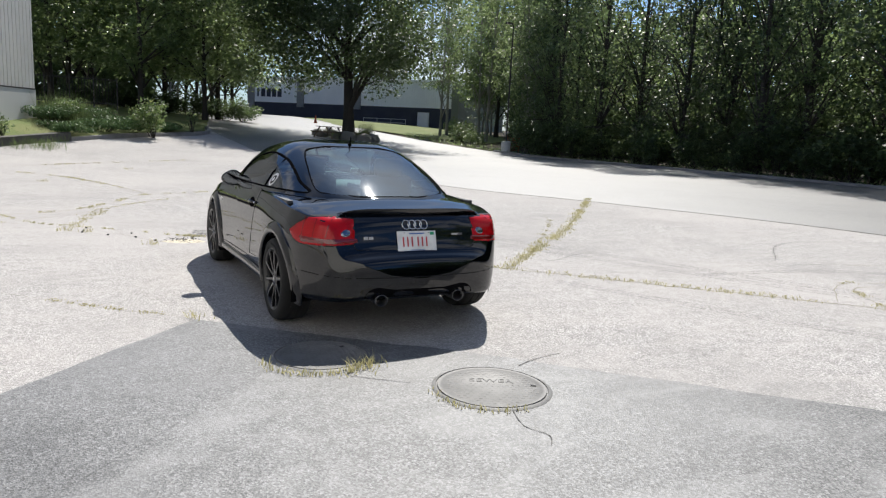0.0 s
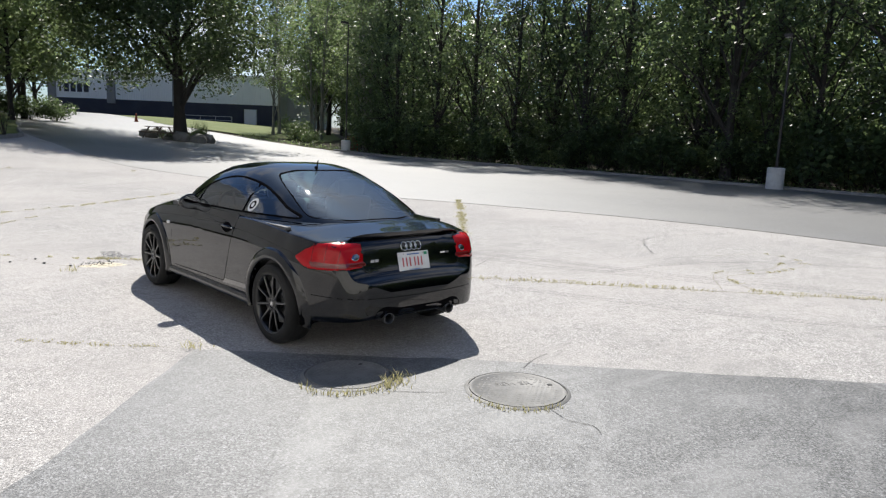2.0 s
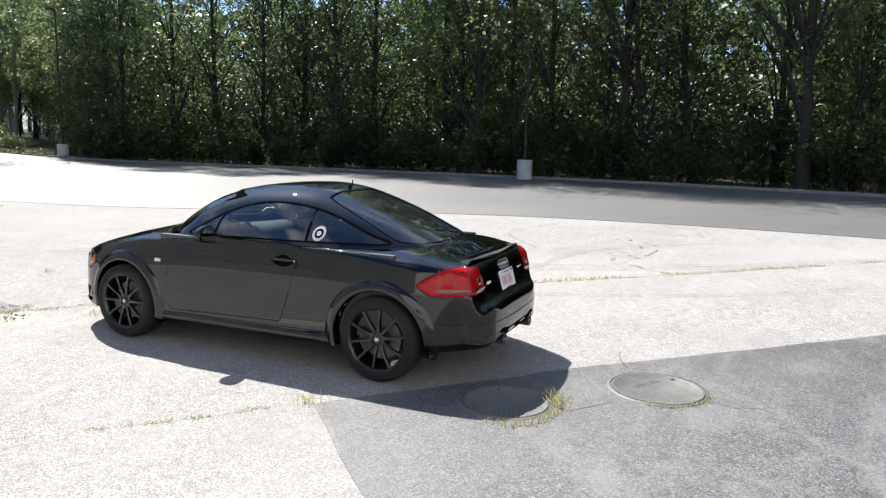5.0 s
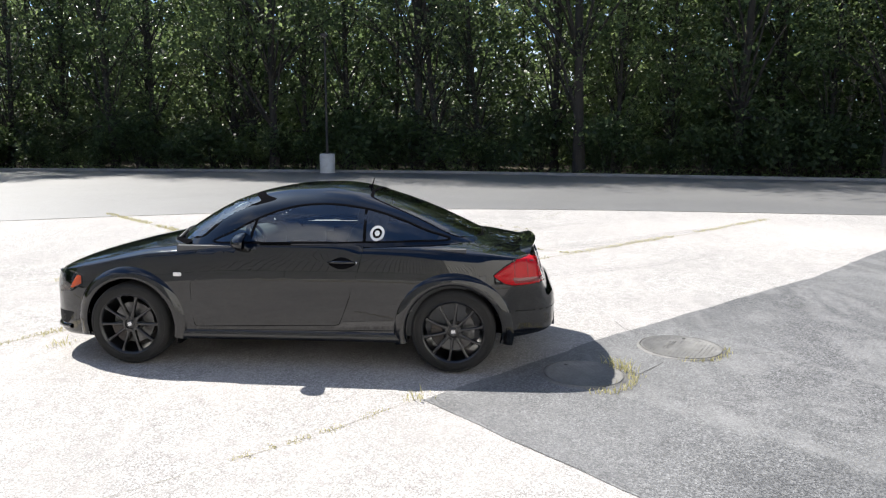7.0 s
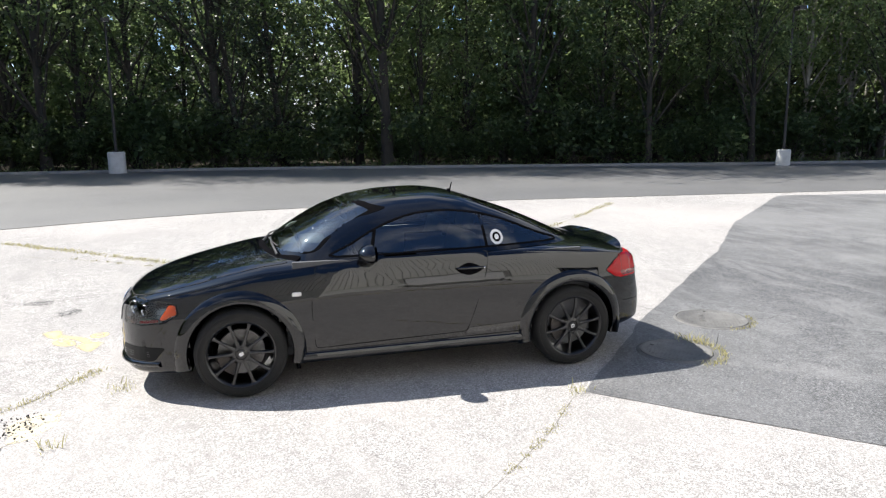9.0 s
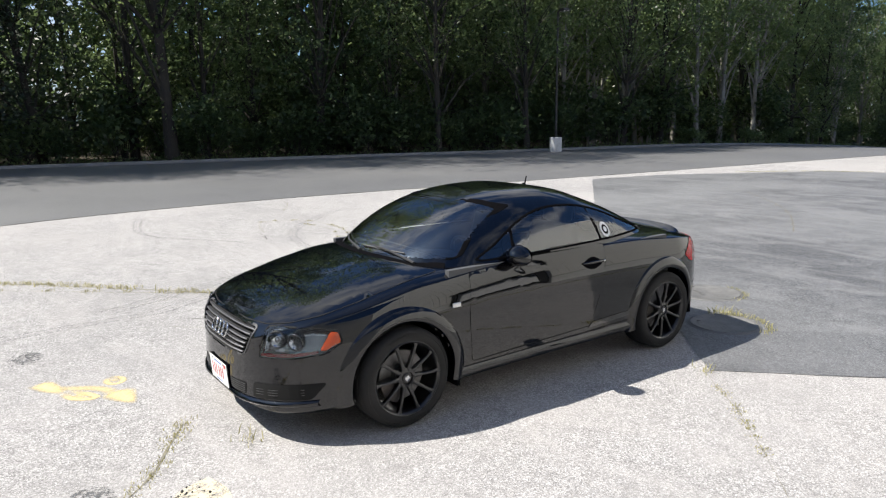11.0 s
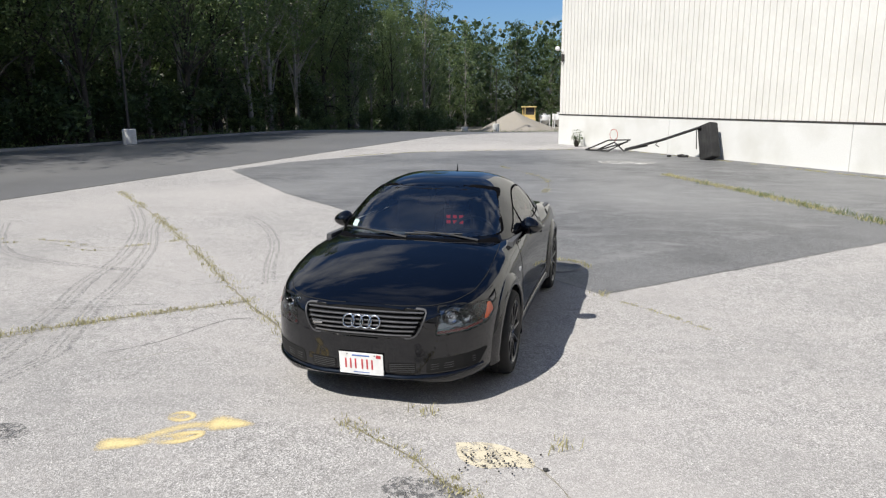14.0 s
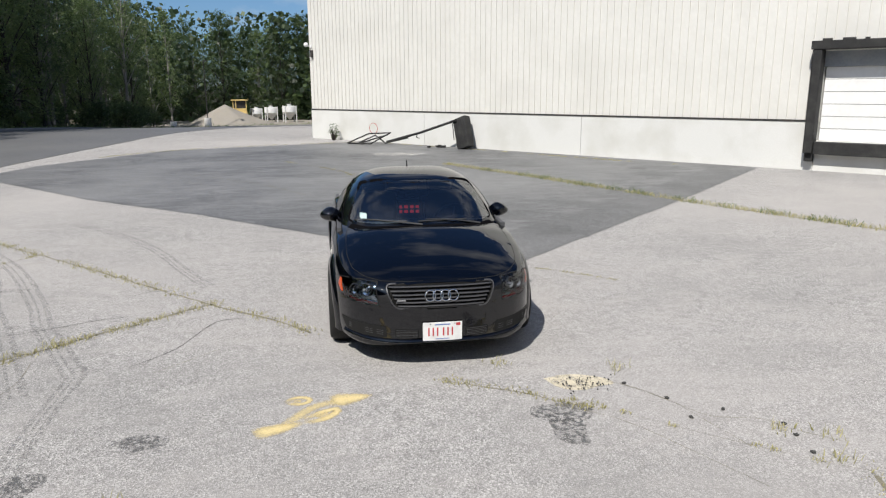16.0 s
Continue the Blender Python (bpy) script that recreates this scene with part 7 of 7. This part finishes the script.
def place(ob, x, y, s=1.0, lift=0.12, turn=0.0):
    ob.matrix_basis = Matrix.Translation((x, y, (bed_rise(x, y) if x < 10 and 22 < y < 58 and lift else rise(x, y)) + lift - (0.1 if lift else 0))) @ Matrix.Rotation(turn, 4, "Z") @ Matrix.Scale(s, 4)
    return ob


JUNIPER = leafy("juniper", (0.05, 0.10, 0.035), (0.06, 0.12, 0.04), (0.075, 0.14, 0.05), 0.15, gloss=0.1)
for k, (x, y, r, h) in enumerate(((0.8, 31.6, 1.1, 0.55), (2.1, 33.0, 1.3, 0.75), (3.4, 34.3, 1.1, 0.6), (1.9, 34.2, 1.4, 0.95), (4.9, 36.0, 0.9, 0.5), (0.2, 33.2, 1.0, 0.8))):
    place(shrub(51 + k, r, h * 0.8, 5200, 0.075, JUNIPER, "low spreading dark green juniper in the bed", GARDEN), x, y)
place(shrub(60, 0.95, 1.55, 1500, 0.13, LEAFSUN, "bright yellow-green bush in the bed", GARDEN), 4.1, 33.0)
place(shrub(61, 0.7, 0.9, 700, 0.11, LEAFSUN, "yellow-green shrub near the wall", GARDEN), 0.9, 33.9, 1.0, 0.3)
place(shrub(62, 0.4, 0.8, 300, 0.10, LEAF, "small dark shrub before the wall", GARDEN), -1.35, 29.6)
place(shrub(63, 0.3, 1.25, 200, 0.10, LEAFLIGHT, "thin young sapling at the bed's kerb", GARDEN), 6.3, 36.6)
grass("bed_grass", [(random.Random(k).uniform(0.0, 1.6), 33.2 + random.Random(k + 99).uniform(0, 2.2)) for k in range(40)], 81, 30, 1.3, 0.15, LEAFSUN, "tall pale wild grass beside the wall", 0.35)
grass("bed_grass", [(random.Random(k + 300).uniform(-3.4, 0.6), 27.6 + random.Random(k + 399).uniform(0, 4.8)) for k in range(110)], 84, 22, 0.32, 0.22, LEAFSUN, "rough mixed grass on the bank", 0.6)
hedge = shrub(64, 1.5, 1.5, 2200, 0.15, LEAF, "dark clipped hedge bush behind the bed", "hedge behind the bed")
place(hedge, 1.8, 50)
for k in range(1, 9):
    h2 = copy_thing(hedge, Matrix.Identity(4))
    place(h2, 1.8 + 1.35 * k, 50.0 + 0.35 * k, 0.9 + 0.05 * (k % 3), 0.12, k * 1.3)
fence = thing("metal_fence", "dark metal picket fence beyond the planting bed", "fence", pose(-1.2, 44.0, bed_rise(0, 44.0), 0, 0, 6))
for k in range(5):
    bm = bmesh.new()
    box(bm, 1.2 * k - 0.035, -0.035, -0.2, 1.2 * k + 0.035, 0.035, 1.75, 0.006)
    part("post", bm, STEEL, fence)
for z in (0.25, 1.55):
    bm = bmesh.new()
    box(bm, 0, -0.02, z, 4.8, 0.02, z + 0.05)
    part("rail", bm, STEEL, fence)
PICKET = bmesh.new()
box(PICKET, -0.012, -0.012, 0.05, 0.012, 0.012, 1.7)
PICKET = bm_mesh("picket", PICKET, STEEL)
for k in range(1, 32):
    if k % 8:
        part("picket", PICKET, None, fence).location = (0.15 * k, 0, 0)
BEDTREES = "shade trees round the bed"
bt = tree(71, 12.5, 2.9, 4.5, 9000, 0.28, 0.17, BARK, LEAFLIGHT, "broad green shade tree beside the bed", group=BEDTREES, clumps=60)
place(bt, 4.9, 45.5)
for x, y, s in ((-3.5, 42, 1.0), (0.3, 46, 1.05), (10.8, 53, 1.0), (7.2, 53, 1.05), (3.0, 63, 1.2), (9.5, 70, 1.2), (-4, 66, 1.2), (14.5, 83, 1.2), (8.9, 47.5, 0.95), (-1.5, 49, 1.1), (1.5, 57, 1.2), (6.5, 60, 1.15), (12.5, 64, 1.1), (-6, 56, 1.2), (16, 72, 1.1), (3.5, 70, 1.2), (46.5, 71, 1.5), (52, 76, 1.5), (57, 80, 1.5)):
    place(copy_thing(bt, Matrix.Identity(4)), x, y, s, 0.0, x * 1.7)
maple = tree(72, 16.5, 4.3, 7.2, 64000, 0.25, 0.37, BARK, LEAF, "large old broadleaf tree with a thick trunk and wide crown", clumps=120)
place(maple, 17.6, 44.6, 1.0, 0.0)
# rocks and tall grass round its foot
STONE = worn("rock", (0.22, 0.21, 0.19), (0.14, 0.135, 0.125), (0.12, 0.13, 0.08), 14.0, 2.0, 0.9, 0.6, 0.03)
r9 = random.Random(9)
for k in range(13):
    a, d = 2 * math.pi * k / 13, r9.uniform(1.5, 2.3)
    bm = bmesh.new()
    bmesh.ops.create_icosphere(bm, subdivisions=2, radius=1)
    s = r9.uniform(0.28, 0.62)
    for v in bm.verts:
        v.co *= s * (1 + 0.35 * noise.noise(v.co * 1.7 + Vector((k, 0, 0))))
        v.co.z *= 0.8
    x, y = 17.6 + d * math.cos(a), 44.6 + d * math.sin(a)
    ob = new("rock", bm_mesh("rock", bm, STONE, 40))
    ob.location = (x, y, rise(x, y) + s * 0.25)
    tagged(ob, "rough grey-brown rock ringed round the old tree", "rock", "rocks round the tree")
grass("tall_grass", [(18.7 + r9.gauss(0, 0.3), 44.0 + r9.gauss(0, 0.3)) for _ in range(30)], 82, 26, 1.1, 0.12, LEAFSUN, "clump of tall ornamental grass by the old tree", 0.3)
grass("tall_grass", [(16.3 + r9.gauss(0, 0.3), 43.6 + r9.gauss(0, 0.3)) for _ in range(14)], 83, 20, 0.7, 0.12, LEAFLIGHT, "clump of tall grass by the old tree", 0.4)
WOOD = worn("weathered_wood", (0.16, 0.12, 0.09), (0.10, 0.08, 0.06), (0.2, 0.17, 0.14), 30.0, 3.0, 0.9, 0.3, stretch=(1, 6, 6))
tb = thing("picnic_table", "weathered brown wooden picnic table under the tree", "picnic table", pose(15.7, 43.2, rise(15.7, 43.2), 0, 0, 35))
for k in range(5):
    bm = bmesh.new()
    box(bm, -0.9, -0.36 + 0.147 * k, 0.72, 0.9, -0.36 + 0.147 * k + 0.135, 0.76, 0.006)
    part("top_board", bm, WOOD, tb)
for y in (-0.75, 0.55):
    bm = bmesh.new()
    box(bm, -0.9, y, 0.42, 0.9, y + 0.22, 0.46, 0.006)
    part("bench_board", bm, WOOD, tb)
for x in (-0.62, 0.62):
    for y0, y1 in ((-0.72, -0.25), (0.72, 0.25)):
        bm = bmesh.new()
        tube(bm, [(x, y0, 0.0), (x, y1, 0.72)], 0.045, 4)
        part("leg", bm, WOOD, tb)
    bm = bmesh.new()
    box(bm, x - 0.02, -0.75, 0.36, x + 0.02, 0.77, 0.42)
    part("cross_bar", bm, WOOD, tb)

# the far hall: white ribbed walls over a dark blue base
HALLWHITE = worn("hall_white", (0.84, 0.85, 0.86), (0.78, 0.80, 0.82), (0.72, 0.74, 0.77), 6.0, 0.3, 0.5, 0.02)
NAVY = worn("hall_navy", (0.025, 0.03, 0.055), (0.02, 0.024, 0.045), (0.04, 0.045, 0.065), 8.0, 0.5, 0.6, 0.05)
GREY = worn("hall_grey", (0.22, 0.23, 0.24), (0.18, 0.19, 0.2), (0.25, 0.25, 0.25), 8.0, 0.5, 0.6, 0.05)
GREENGREY = worn("hall_greengrey", (0.16, 0.18, 0.15), (0.13, 0.15, 0.12), (0.18, 0.19, 0.16), 8.0, 0.5, 0.6, 0.05)
HA, HB = Vector((26.5, 109.0)), Vector((47.6, 84.0))
hr = (HB - HA).normalized()
mh = Matrix.Identity(4)
mh.col[0][:3], mh.col[1][:3] = Vector((hr.x, hr.y, 0)), Vector((hr.y, -hr.x, 0))
mh.translation = (HA.x, HA.y, 1.75)
hall = thing("far_hall", "long low industrial hall, white ribbed walls over a dark blue base", "building", mh)
HL = (HB - HA).length
bm = bmesh.new()
prof, x = [(0.0, -0.2)], 0.0
while x < HL - 0.33:
    prof += [(x, 0.03), (x + 0.25, 0.03), (x + 0.26, 0.075), (x + 0.32, 0.075)]
    x += 0.33
prof += [(HL, 0.03), (HL, -0.2)]
lo, hi = [bm.verts.new((p, q, 2.75)) for p, q in prof], [bm.verts.new((p, q, 6.2)) for p, q in prof]
for k in range(len(prof)):
    j = (k + 1) % len(prof)
    bm.faces.new((lo[k], lo[j], hi[j], hi[k]))
part("upper_wall", bm, HALLWHITE, hall, "white ribbed upper wall")
bm = bmesh.new()
box(bm, 0, -0.2, -1.5, 27.6, 0.02, 2.75)
box(bm, 29.6, -0.2, -1.5, HL, 0.02, 2.75)
box(bm, 27.6, -0.2, 2.2, 29.6, 0.02, 2.75)
part("base_wall", bm, NAVY, hall, "dark blue base wall")
for x in (0.0, 8.6, 17.9):
    bm = bmesh.new()
    box(bm, x, 0.02, -1.5 if x == 0 else 2.2, x + 1.1, 0.32, 6.0, 0.02)
    part("pilaster", bm, GREY, hall)
bm = bmesh.new()
box(bm, 27.75, -0.1, -0.3, 29.45, -0.03, 2.15, 0.02)
part("door", bm, HALLWHITE, hall, "closed white door")
bm = bmesh.new()
box(bm, -0.2, -0.3, 6.2, HL + 0.2, 0.25, 6.5, 0.03)
part("roof_edge", bm, HALLWHITE, hall)
bm = bmesh.new()
box(bm, 0, -25, -1.5, HL, -0.21, 6.3)
part("hall_body", bm, GREENGREY, hall)
bm = bmesh.new()
box(bm, HL + 0.02, -14, -1.5, HL + 0.3, 0.0, 5.6)
box(bm, HL + 0.02, 0.0, -1.5, HL + 1.0, 0.2, 5.6, 0.02)
part("end_wall", bm, GREENGREY, hall, "grey-green shaded end wall")
for k, (w, x) in enumerate(((0.28, 1.6), (0.72, 2.3), (0.72, 3.25), (0.72, 4.2), (0.72, 5.15))):
    bm = bmesh.new()
    box(bm, x, 0.08, 3.55, x + w, 0.11, 4.75, 0.02)
    part("sign_bar", bm, NAVY, hall)
bm = bmesh.new()
for z in (0.55, 1.05):
    tube(bm, [(20.6, 2.2, z), (27.0, 2.2, z)], 0.035, 6)
for x in (20.6, 22.7, 24.8, 27.0):
    tube(bm, [(x, 2.2, -0.6), (x, 2.2, 1.05)], 0.035, 6)
rail = new("pipe_rail", bm_mesh("pipe_rail", bm, CONCRETE))
rail.matrix_world = mh
tagged(rail, "pale pipe railing before the far hall", "railing")
LAWN_OUT = [(23.5, 62), (28, 56), (34, 54), (42, 62), (52, 78), (44, 84), (33, 90), (25.8, 80)]
tagged(sheet("lawn", ragged(LAWN_OUT, 1.0, 0.15, 31), 0.03, LAWN, 5), "sunlit yellow-green lawn before the far hall", "lawn", kind="structure")
NT = "trees by the far lawn"
nt_ = [(33.2, 60.5, 3), (42.5, 60, 1), (51, 71, 0), (40, 55, 4), (44, 60.5, 2), (49, 68, 0), (54, 76, 3), (58, 82, 0), (63, 90, 2), (38.5, 53, 3), (36, 49, 1), (55, 66, 4), (50, 60, 0), (34.2, 47.5, 3), (47, 54, 2), (60, 72, 4), (41, 66, 3), (37.2, 58.5, 3), (44.5, 71, 1), (48, 74.5, 3), (35.6, 63.5, 3), (52, 71.5, 4), (51, 80, 0), (56, 72, 2)]
for x, y, k in nt_:
    plant_copies(kinds[k], rng, x, y, 0.85, 1.1)
for k in range(26):
    a = k / 25
    plant_copies(backers[k % 2], rng, 2 + 78 * a + rng.uniform(-1.5, 1.5), 128 - 26 * a + rng.uniform(-3, 3), 1.25, 1.5)
    plant_copies(backers[k % 2], rng, -40 + 60 * a + rng.uniform(-1.5, 1.5), 84 + 34 * a + rng.uniform(-3, 3), 1.1, 1.35)
light_bush = shrub(66, 1.3, 1.8, 1300, 0.18, LEAFSUN, "bright bush at the lawn's edge", "bushes at the lawn")
place(light_bush, 31.0, 52.5, 1.0, 0)
for x, y, s in ((33, 56, 0.9), (29.8, 48.5, 0.7), (37, 64, 1.0)):
    place(copy_thing(light_bush, Matrix.Identity(4)), x, y, s, 0, x)
white_bush = shrub(67, 1.3, 2.2, 1500, 0.2, LEAFSUN, "pale sunlit bush at the woods' edge", "bushes at the woods")
place(white_bush, 32.0, 31.0, 1.0, 0)
bm = bmesh.new()
for k in range(7):
    box(bm, 0, -0.02, 0.1 + 0.15 * k, 1.9, 0.02, 0.17 + 0.15 * k)
box(bm, 0, -0.03, -0.1, 0.07, 0.03, 1.25)
box(bm, 1.83, -0.03, -0.1, 1.9, 0.03, 1.25)
ob = new("snow_fence", bm_mesh("snow_fence", bm, plain("rusty_orange", (0.30, 0.10, 0.035), 0.8)))
ob.matrix_world = pose(30.3, 44.6, rise(30.3, 44.6), 0, 0, 25)
tagged(ob, "rusty orange slatted barrier at the woods' edge", "barrier")


bm = bmesh.new()
lathe(bm, [(0.2, 0.0), (0.2, 0.04), (0.14, 0.05), (0.04, 0.7), (0.001, 0.71)], "z", 16)
ob = new("traffic_cone", bm_mesh("traffic_cone", bm, plain("dull_orange", (0.35, 0.07, 0.03), 0.7), 40))
ob.location = (21.5, 63, rise(21.5, 63))
tagged(ob, "small dull orange traffic cone at the roadside", "traffic cone")
